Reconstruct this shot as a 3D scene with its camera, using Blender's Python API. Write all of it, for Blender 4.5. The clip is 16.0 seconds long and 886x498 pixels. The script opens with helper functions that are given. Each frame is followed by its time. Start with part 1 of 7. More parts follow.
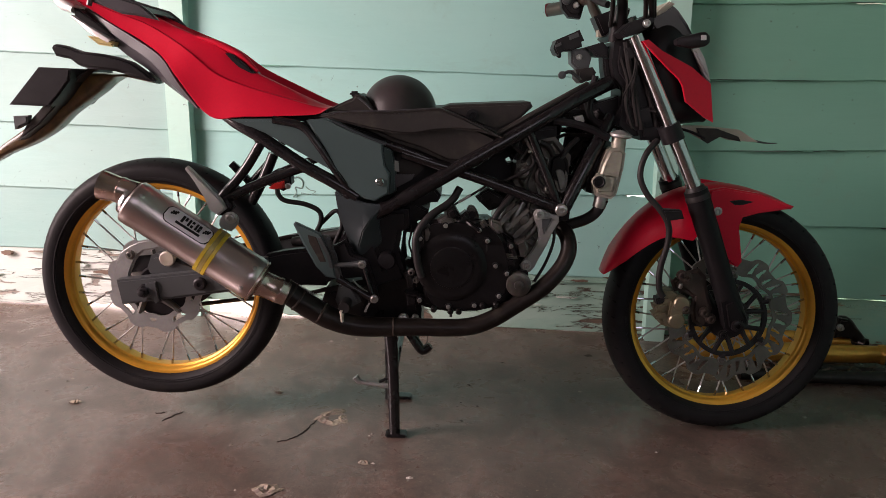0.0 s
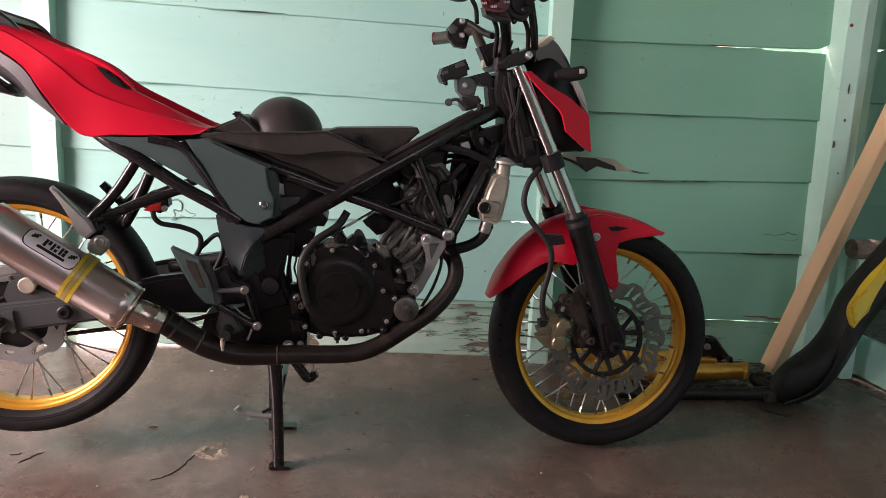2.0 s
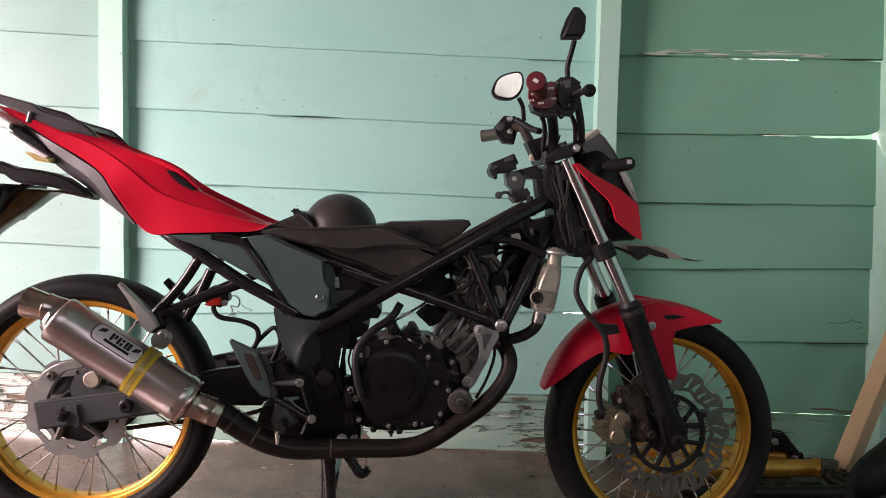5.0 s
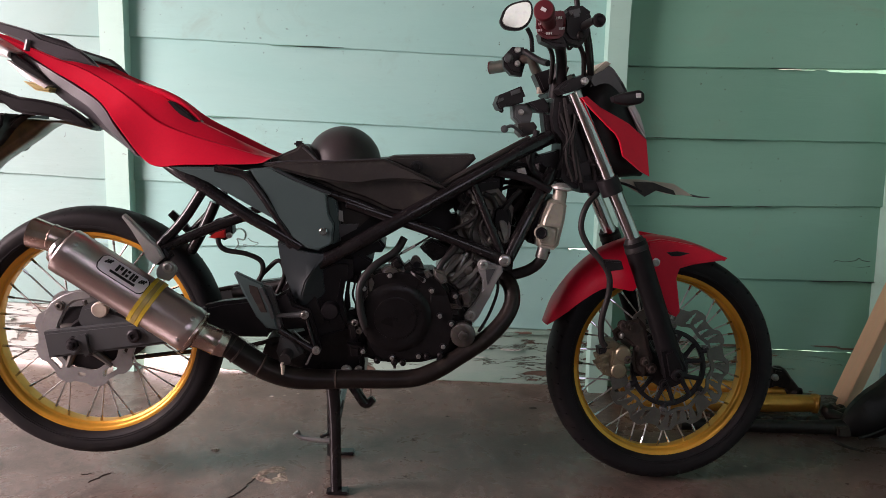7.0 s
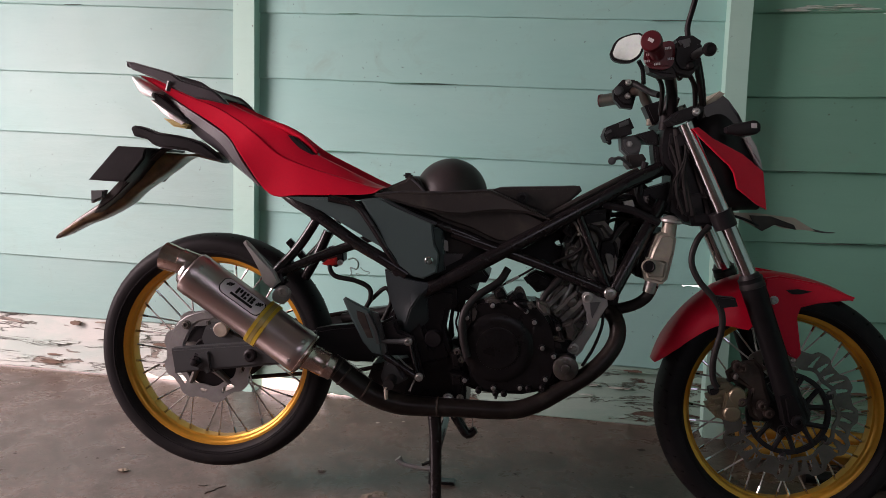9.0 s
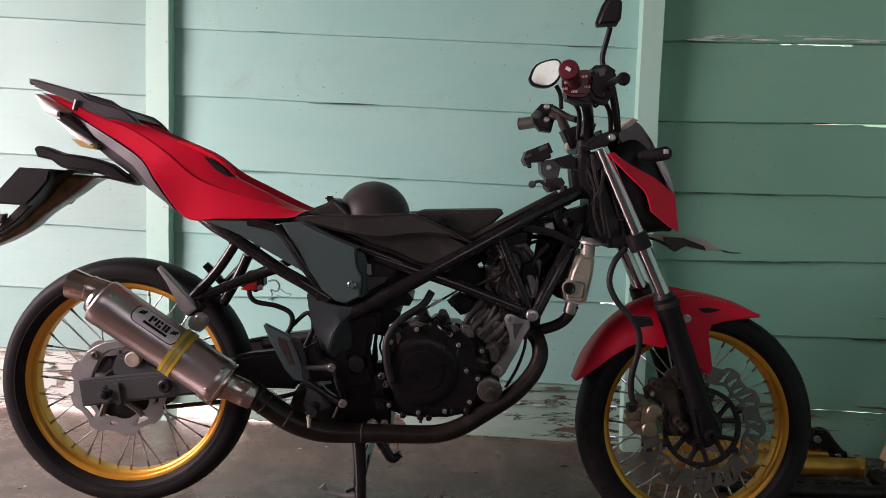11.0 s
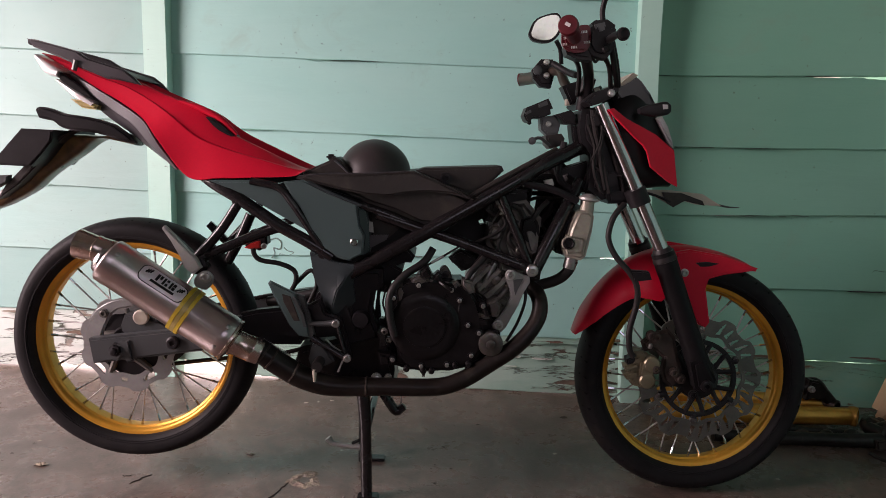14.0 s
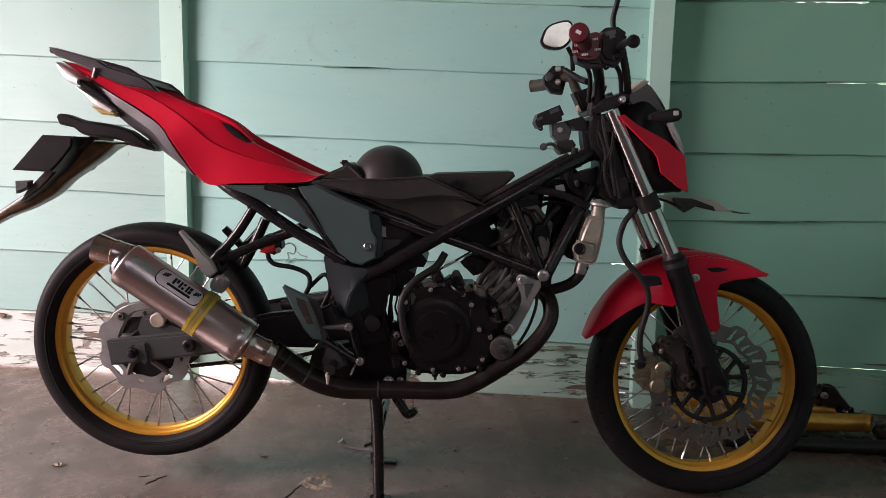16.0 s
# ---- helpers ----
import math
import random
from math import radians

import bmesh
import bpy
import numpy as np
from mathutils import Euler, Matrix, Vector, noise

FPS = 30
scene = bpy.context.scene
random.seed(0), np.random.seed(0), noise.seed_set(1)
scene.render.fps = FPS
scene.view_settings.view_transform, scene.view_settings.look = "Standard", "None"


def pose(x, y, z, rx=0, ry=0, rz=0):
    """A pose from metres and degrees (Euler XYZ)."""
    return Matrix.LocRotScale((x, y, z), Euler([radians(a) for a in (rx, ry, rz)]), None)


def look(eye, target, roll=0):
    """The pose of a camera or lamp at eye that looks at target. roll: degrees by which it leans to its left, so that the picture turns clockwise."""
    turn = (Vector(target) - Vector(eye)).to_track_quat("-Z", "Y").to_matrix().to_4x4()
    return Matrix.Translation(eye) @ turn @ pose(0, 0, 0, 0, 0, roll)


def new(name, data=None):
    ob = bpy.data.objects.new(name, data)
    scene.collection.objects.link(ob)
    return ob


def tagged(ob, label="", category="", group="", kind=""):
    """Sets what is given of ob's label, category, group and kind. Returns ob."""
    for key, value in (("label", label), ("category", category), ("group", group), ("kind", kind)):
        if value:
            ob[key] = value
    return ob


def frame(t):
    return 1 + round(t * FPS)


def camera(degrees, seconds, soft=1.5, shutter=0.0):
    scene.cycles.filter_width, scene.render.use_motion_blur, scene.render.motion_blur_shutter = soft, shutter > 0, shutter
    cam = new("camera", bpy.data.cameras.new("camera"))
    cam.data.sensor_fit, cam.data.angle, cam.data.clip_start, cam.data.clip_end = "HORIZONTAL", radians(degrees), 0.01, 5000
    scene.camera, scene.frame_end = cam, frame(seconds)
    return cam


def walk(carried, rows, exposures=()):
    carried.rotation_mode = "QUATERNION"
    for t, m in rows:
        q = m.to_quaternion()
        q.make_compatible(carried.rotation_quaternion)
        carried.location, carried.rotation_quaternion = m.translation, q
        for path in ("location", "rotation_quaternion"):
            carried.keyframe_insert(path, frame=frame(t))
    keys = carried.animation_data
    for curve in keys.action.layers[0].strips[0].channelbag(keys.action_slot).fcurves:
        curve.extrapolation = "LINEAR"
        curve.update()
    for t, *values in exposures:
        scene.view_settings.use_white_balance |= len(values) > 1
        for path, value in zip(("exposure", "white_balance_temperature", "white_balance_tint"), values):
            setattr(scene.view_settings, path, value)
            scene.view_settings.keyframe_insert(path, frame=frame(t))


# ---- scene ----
cam = camera(63.3, 16.0, soft=0.85)

PATH = [
    (0, (0.68, -1.654, 0.806), (0.658, 0.295, 0.36), 0.7),
    (0.5, (0.679, -1.656, 0.807), (0.677, 0.295, 0.366), 0.8),
    (1, (0.684, -1.645, 0.803), (0.944, 0.304, 0.436), 2.6),
    (1.5, (0.683, -1.646, 0.804), (0.966, 0.302, 0.449), 2.5),
    (2, (0.683, -1.646, 0.804), (0.968, 0.299, 0.434), 2.5),
    (2.5, (0.682, -1.647, 0.804), (0.897, 0.294, 0.374), 2.2),
    (3, (0.682, -1.647, 0.804), (0.866, 0.3, 0.386), 1.9),
    (3.5, (0.677, -1.654, 0.807), (0.879, 0.318, 0.546), 1.6),
    (4, (0.677, -1.656, 0.807), (0.871, 0.328, 0.644), 1.2),
    (4.2, (0.674, -1.659, 0.809), (0.846, 0.331, 0.704), 1.3),
    (6.3, (0.671, -1.657, 0.766), (0.804, 0.328, 0.567), 1.3),
    (6.5, (0.677, -1.654, 0.776), (0.803, 0.323, 0.504), 1.5),
    (7, (0.682, -1.654, 0.793), (0.81, 0.321, 0.503), 1.6),
    (7.5, (0.68, -1.654, 0.786), (0.777, 0.326, 0.521), 1.3),
    (8, (0.681, -1.664, 0.779), (0.6, 0.321, 0.552), 1.3),
    (8.2, (0.686, -1.666, 0.78), (0.522, 0.315, 0.558), 1.4),
    (10.3, (0.714, -1.669, 0.799), (0.513, 0.314, 0.635), 1.8),
    (10.5, (0.707, -1.666, 0.805), (0.602, 0.324, 0.645), 1.6),
    (11, (0.703, -1.662, 0.801), (0.724, 0.332, 0.649), 1.7),
    (11.5, (0.701, -1.661, 0.8), (0.749, 0.314, 0.49), 1.3),
    (12, (0.701, -1.657, 0.801), (0.761, 0.304, 0.417), 1.3),
    (12.5, (0.703, -1.658, 0.801), (0.762, 0.304, 0.419), 1.3),
    (13, (0.702, -1.66, 0.802), (0.705, 0.313, 0.475), 1.0),
    (13.5, (0.704, -1.662, 0.803), (0.72, 0.316, 0.506), 1.1),
    (14, (0.702, -1.681, 0.803), (0.724, 0.3, 0.532), 1.2),
    (14.5, (0.697, -1.701, 0.804), (0.71, 0.281, 0.533), 0.9),
    (15, (0.705, -1.701, 0.804), (0.649, 0.281, 0.547), 1.0),
    (15.5, (0.703, -1.697, 0.802), (0.69, 0.287, 0.552), 1.3),
    (16, (0.704, -1.698, 0.804), (0.69, 0.285, 0.547), 1.2),
]
EXPOSURES = [(0.0, 0.98, 7600, 36), (0.5, 0.90, 7600, 36), (1.0, 1.38, 7600, 36), (2.0, 1.43, 7600, 36), (3.0, 1.33, 7600, 36), (4.2, 1.33, 7600, 36),
             (6.3, 1.08, 7350, 38), (7.5, 1.08, 7350, 38), (8.2, 0.75, 7350, 38), (10.3, 0.39, 7350, 38), (10.6, 0.45, 7350, 38), (11.0, 0.87, 7350, 38), (11.5, 0.85, 7350, 38), (16.0, 0.83, 7350, 38)]
walk(cam, [(t, look(eye, target, roll)) for t, eye, target, roll in PATH], EXPOSURES)

# ---- light: overcast daylight through a wide doorway and the gaps of the wall, and an added fill ----
world = bpy.data.worlds.new("overcast_sky")
scene.world = world
world.use_nodes = True
wn = world.node_tree.nodes
sky = wn.new("ShaderNodeTexSky")
sky.sky_type = "NISHITA"
sky.sun_disc = False
sky.sun_elevation, sky.sun_rotation = radians(48), radians(-20)
sky.air_density, sky.dust_density = 1.4, 3.0
wn["Background"].inputs[1].default_value = 0.15
world.node_tree.links.new(sky.outputs[0], wn["Background"].inputs[0])

sun = new("sun", bpy.data.lights.new("sun", "SUN"))
sun.data.energy, sun.data.angle, sun.data.color = 5.0, radians(8), (1.0, 0.95, 0.88)
sun.matrix_world = look((-0.9, 4.0, 4.6), (0, 0, 0))

door_light = new("door_light", bpy.data.lights.new("door_light", "AREA"))
door_light.data.shape, door_light.data.size, door_light.data.size_y = "RECTANGLE", 1.6, 1.6
door_light.data.energy, door_light.data.color = 60, (0.99, 0.975, 0.975)
door_light.data.spread = radians(140)
door_light.matrix_world = look((-2.50, -0.80, 1.30), (-0.85, -0.10, 0.0))
# frontal fill lamp, set in an added, unseen window opening
front_fill = new("front_fill", bpy.data.lights.new("front_fill", "AREA"))
front_fill.data.shape, front_fill.data.size, front_fill.data.size_y = "RECTANGLE", 1.6, 0.95
front_fill.data.energy, front_fill.data.color = 1.7, (1.0, 0.97, 0.93)
front_fill.matrix_world = look((1.35, -3.15, 1.61), (1.0, 0.0, 0.8))


# ---- materials ----
def surface(name, colour, rough=0.5, metal=0.0, vary=0.25, grain=60.0, blotch=6.0, bump=0.1, depth=0.002, coat=0.0, hue=None, dirt=0.0, stretch=(1, 1, 1), rand=0.0, spec=None):
    """A worn surface: colour broken at two scales, roughness and relief."""
    m = bpy.data.materials.new(name)
    m.use_nodes = True
    nt = m.node_tree
    n, link = nt.nodes, nt.links.new
    b = n["Principled BSDF"]
    co = n.new("ShaderNodeTexCoord")
    mp = n.new("ShaderNodeMapping")
    mp.inputs["Scale"].default_value = stretch
    link(co.outputs["Object"], mp.inputs[0])
    fine, big = n.new("ShaderNodeTexNoise"), n.new("ShaderNodeTexNoise")
    fine.inputs["Scale"].default_value, fine.inputs["Detail"].default_value = grain, 5
    big.inputs["Scale"].default_value, big.inputs["Detail"].default_value = blotch, 6
    big.inputs["Roughness"].default_value = 0.65
    link(mp.outputs[0], fine.inputs[0]), link(mp.outputs[0], big.inputs[0])
    ramp = n.new("ShaderNodeValToRGB")
    other = hue or tuple(c * (1 - vary) for c in colour)
    ramp.color_ramp.elements[0].color = (*other, 1)
    ramp.color_ramp.elements[1].color = (*(min(1, c * (1 + vary * 0.4)) for c in colour), 1)
    ramp.color_ramp.elements[0].position, ramp.color_ramp.elements[1].position = 0.3, 0.7
    link(big.outputs[0], ramp.inputs[0])
    mix = n.new("ShaderNodeMix")
    mix.data_type, mix.blend_type = "RGBA", "MULTIPLY"
    mix.inputs[0].default_value = 0.5 * vary + 0.1
    link(ramp.outputs[0], mix.inputs[6]), link(fine.outputs[1], mix.inputs[7])
    col = mix.outputs[2]
    if dirt:
        d = n.new("ShaderNodeTexNoise")
        d.inputs["Scale"].default_value, d.inputs["Detail"].default_value = blotch * 2.7, 8
        link(mp.outputs[0], d.inputs[0])
        r2 = n.new("ShaderNodeMapRange")
        r2.inputs[1].default_value, r2.inputs[2].default_value = 0.55, 0.72
        r2.inputs[4].default_value = dirt
        link(d.outputs[0], r2.inputs[0])
        m2 = n.new("ShaderNodeMix")
        m2.data_type = "RGBA"
        m2.inputs[7].default_value = (0.10, 0.085, 0.065, 1)
        link(r2.outputs[0], m2.inputs[0]), link(col, m2.inputs[6])
        col = m2.outputs[2]
    if rand:
        info, hs, rr = n.new("ShaderNodeObjectInfo"), n.new("ShaderNodeHueSaturation"), n.new("ShaderNodeMapRange")
        rr.inputs[3].default_value, rr.inputs[4].default_value = 1 - rand, 1 + rand
        link(info.outputs["Random"], rr.inputs[0]), link(rr.outputs[0], hs.inputs["Value"]), link(col, hs.inputs["Color"])
        col = hs.outputs[0]
    link(col, b.inputs["Base Color"])
    rg = n.new("ShaderNodeMapRange")
    rg.inputs[3].default_value, rg.inputs[4].default_value = max(0.02, rough - 0.12), min(1, rough + 0.12)
    link(big.outputs[0], rg.inputs[0]), link(rg.outputs[0], b.inputs["Roughness"])
    b.inputs["Metallic"].default_value = metal
    b.inputs["Specular IOR Level"].default_value = spec if spec is not None else (0.28 if max(colour) < 0.05 else 0.5)
    if coat:
        b.inputs["Coat Weight"].default_value, b.inputs["Coat Roughness"].default_value = coat, 0.08
    if bump:
        bp = n.new("ShaderNodeBump")
        bp.inputs["Strength"].default_value, bp.inputs["Distance"].default_value = bump, depth
        add = n.new("ShaderNodeMath")
        add.operation = "ADD"
        link(fine.outputs[0], add.inputs[0]), link(big.outputs[0], add.inputs[1])
        link(add.outputs[0], bp.inputs["Height"]), link(bp.outputs[0], b.inputs["Normal"])
    return m


M = {
    "bare_wood": surface("bare_old_wood", (0.19, 0.130, 0.092), 0.85, vary=0.5, grain=50, blotch=14, bump=0.6, depth=0.004, hue=(0.11, 0.065, 0.045), stretch=(0.5, 1, 3)),
    "chip": surface("broken_concrete", (0.38, 0.30, 0.235), 0.9, vary=0.5, grain=60, blotch=25, bump=1.0, depth=0.006, dirt=0.5),
    "crack": surface("dirt_filled_crack", (0.042, 0.031, 0.026), 0.9, vary=0.4, grain=90, bump=0.3),
    "pale_chip": surface("pale_grit", (0.52, 0.46, 0.40), 0.9, vary=0.3, grain=80, bump=0.4),
    "ceiling": surface("dusty_ceiling", (0.25, 0.24, 0.22), 0.8, vary=0.3),
    # dark tone for the unseen walls, chosen to cut bounced light
    "dark_wall": surface("dull_dark_board", (0.20, 0.24, 0.22), 0.6, vary=0.25, stretch=(0.4, 1, 2)),
    "ink": surface("pencil_line", (0.05, 0.06, 0.055), 0.7, bump=0),
    "stain": surface("damp_stain", (0.19, 0.33, 0.29), 0.7, vary=0.4, grain=70, blotch=30, bump=0),
    "rust": surface("old_nail_rust", (0.22, 0.06, 0.03), 0.8, vary=0.4),
    "red": surface("red_paint", (0.74, 0.014, 0.038), 0.36, vary=0.10, grain=200, blotch=4, bump=0.02, coat=0.08, spec=0.2),
    "mid_grey": surface("mid_grey_plastic", (0.0560, 0.0504, 0.0574), 0.36, vary=0.15, grain=300, bump=0.05),
    "grey_satin": surface("dark_grey_plastic", (0.0594, 0.0635, 0.0662), 0.38, vary=0.15, grain=300, bump=0.05),
    "teal_panel": surface("grey_green_plastic", (0.0580, 0.0957, 0.0957), 0.46, vary=0.12, grain=400, blotch=7, bump=0.08, depth=0.0008),
    "brown": surface("dusty_black_plastic", (0.0385, 0.0310, 0.0288), 0.5, vary=0.4, grain=250, blotch=12, bump=0.12, depth=0.001, dirt=0.25),
    "smoke": surface("smoked_amber_plastic", (0.15, 0.080, 0.027), 0.30, vary=0.5, grain=90, blotch=22, bump=0.15, hue=(0.026, 0.019, 0.014), dirt=0.3),
    "lens_dim": surface("pale_lens", (0.60, 0.57, 0.57), 0.22, vary=0.2, grain=60, blotch=14, bump=0.05, coat=0.5),
    "amber": surface("amber_lens", (0.62, 0.48, 0.22), 0.2, vary=0.15, grain=60, bump=0.03, coat=0.5),
    # grey that takes in the backlit glare on the grab rail
    "rail": surface("grey_black_plastic", (0.0540, 0.0468, 0.0540), 0.34, vary=0.3, grain=200, blotch=6, bump=0.05),
    "dome": surface("dusty_dark_vinyl", (0.0450, 0.0350, 0.0362), 0.46, vary=0.25, grain=180, blotch=7, bump=0.10, depth=0.001, dirt=0.12),
    "black": surface("black_plastic", (0.0180, 0.0156, 0.0174), 0.42, vary=0.3, grain=200, blotch=20, bump=0.08, spec=0.2),
    "frame": surface("black_enamel", (0.0145, 0.0122, 0.0135), 0.19, vary=0.3, grain=150, blotch=15, bump=0.05, coat=0.12, dirt=0.05, spec=0.34),
    "engine": surface("oily_black_casting", (0.0112, 0.0097, 0.0104), 0.30, vary=0.4, grain=160, blotch=18, bump=0.3, dirt=0.04, spec=0.19),
    "slider": surface("worn_black_fork_paint", (0.0105, 0.0092, 0.0102), 0.48, vary=0.4, grain=140, blotch=16, bump=0.12, dirt=0.03, spec=0.14),
    "cast": surface("dirty_cast_aluminium", (0.34, 0.32, 0.30), 0.36, 0.75, vary=0.5, grain=140, blotch=16, bump=0.3, dirt=0.45),
    "alu": surface("grey_aluminium", (0.50, 0.48, 0.46), 0.42, 0.4, vary=0.2, grain=180, blotch=12, bump=0.12, dirt=0.2),
    "bracket": surface("silver_bracket", (0.36, 0.35, 0.34), 0.45, 0.5, vary=0.25, grain=150, bump=0.1, dirt=0.1),
    "steel": surface("brushed_steel", (0.60, 0.505, 0.485), 0.31, 0.95, vary=0.10, grain=300, blotch=3, bump=0.015, stretch=(1, 1, 1)),
    "tip": surface("heat_tinted_steel", (0.70, 0.55, 0.49), 0.24, 1.0, vary=0.3, grain=80, blotch=16, bump=0.06, dirt=0.08),
    "pipe": surface("sooty_pipe", (0.0240, 0.0180, 0.0160), 0.36, 0.3, vary=0.4, grain=120, blotch=12, bump=0.15, dirt=0.2),
    "chrome": surface("chrome", (0.58, 0.58, 0.59), 0.14, 1.0, vary=0.1, grain=100, bump=0.02),
    "bolt": surface("zinc_bolt", (0.50, 0.49, 0.47), 0.35, 0.9, vary=0.3, grain=300, bump=0.1),
    "gold": surface("gold_anodised_rim", (0.85, 0.385, 0.045), 0.32, 0.5, vary=0.18, grain=160, blotch=9, bump=0.05),
    "gold_dull": surface("gold_painted_steel", (0.74, 0.34, 0.06), 0.32, 0.6, vary=0.3, grain=90, blotch=12, bump=0.15, dirt=0.15),
    "tyre": surface("tyre_rubber", (0.0140, 0.0125, 0.0136), 0.60, vary=0.3, grain=120, blotch=9, bump=0.15, dirt=0.1, spec=0.16),
    "groove": surface("tread_groove_dirt", (0.006, 0.0055, 0.006), 0.8, vary=0.3, grain=120, bump=0.05, spec=0.1),
    "rubber": surface("black_rubber", (0.0205, 0.0172, 0.0172), 0.5, vary=0.2, grain=120, bump=0.05),
    "disc": surface("brushed_disc", (0.36, 0.36, 0.355), 0.38, 0.5, vary=0.2, grain=200, blotch=18, bump=0.08, dirt=0.25),
    "disc_dark": surface("dark_brake_disc", (0.150, 0.139, 0.124), 0.38, 0.5, vary=0.4, grain=180, blotch=14, bump=0.1, dirt=0.4),
    "caliper": surface("pale_gold_caliper", (0.34, 0.285, 0.19), 0.42, 0.7, vary=0.25, grain=160, bump=0.1, dirt=0.3),
    "teal_dark": surface("dark_green_plastic", (0.0340, 0.0442, 0.0476), 0.36, vary=0.15, grain=300, blotch=9, bump=0.06, depth=0.0008),
    "tank": surface("dull_aluminium_tank", (0.42, 0.38, 0.31), 0.42, 0.35, vary=0.25, grain=150, blotch=14, bump=0.15, dirt=0.35),
    "pale_streak": surface("seam_light_streak", (0.66, 0.78, 0.72), 0.6, vary=0.2, grain=90, blotch=20, bump=0.2),
    "cast_dark": surface("oily_cast_aluminium", (0.17, 0.155, 0.142), 0.36, 0.65, vary=0.6, grain=140, blotch=20, bump=0.4, dirt=0.5),
    "rustdark": surface("rusty_caliper", (0.055, 0.036, 0.028), 0.65, 0.2, vary=0.5, grain=90, blotch=24, bump=0.5, dirt=0.3),
    "strap_grey": surface("dull_yellow_band", (0.44, 0.33, 0.11), 0.34, 0.2, vary=0.3, grain=120, bump=0.1),
    "yellow": surface("yellow_strap", (0.62, 0.42, 0.035), 0.35, vary=0.2, grain=100, bump=0.1),
    "yellow_panel": surface("yellow_plastic", (0.72, 0.48, 0.02), 0.3, vary=0.1, grain=100, bump=0.02, coat=0.3),
    # pale tone and specks stand in for the bright view it reflects
    "mirror": surface("pale_specked_mirror", (0.56, 0.58, 0.52), 0.16, 0.7, vary=0.12, grain=90, blotch=30, bump=0.0, dirt=0.12),
    "lens": surface("clear_lens", (0.90, 0.90, 0.89), 0.28, 0.0, vary=0.12, grain=60, blotch=20, bump=0.05, coat=0.6),
    "badge": surface("badge_foil", (0.74, 0.69, 0.73), 0.34, 0.1, vary=0.15, grain=90, bump=0.02),
    "grip_red": surface("red_rubber", (0.115, 0.005, 0.011), 0.45, vary=0.2, grain=200, bump=0.1),
    "red_plain": surface("red_reservoir", (0.55, 0.02, 0.015), 0.35, vary=0.2, bump=0.02),
    "bronze": surface("bronze_bar", (0.10, 0.075, 0.062), 0.4, 0.7, vary=0.3, grain=120, bump=0.1, dirt=0.2),
    "white": surface("white_marking", (0.75, 0.75, 0.76), 0.5, bump=0),
    "wood": surface("planed_timber", (0.82, 0.55, 0.32), 0.6, vary=0.10, grain=60, blotch=5, bump=0.12, depth=0.002, stretch=(3, 3, 0.6)),
    "seat": surface("seat_vinyl", (0.017, 0.0155, 0.015), 0.46, vary=0.3, grain=260, blotch=9, bump=0.25, dirt=0.12),
    "pale": surface("worn_white_plastic", (0.56, 0.48, 0.39), 0.5, vary=0.25, grain=80, bump=0.1, dirt=0.4),
    "oily": surface("oily_black_steel", (0.026, 0.021, 0.020), 0.35, 0.4, vary=0.4, grain=90, blotch=18, bump=0.3, dirt=0.25),
}
glass = bpy.data.materials.new("headlamp_glass")
glass.use_nodes = True
gb = glass.node_tree.nodes["Principled BSDF"]
gb.inputs["Transmission Weight"].default_value, gb.inputs["Roughness"].default_value, gb.inputs["IOR"].default_value = 0.9, 0.05, 1.3
M["glass"] = glass


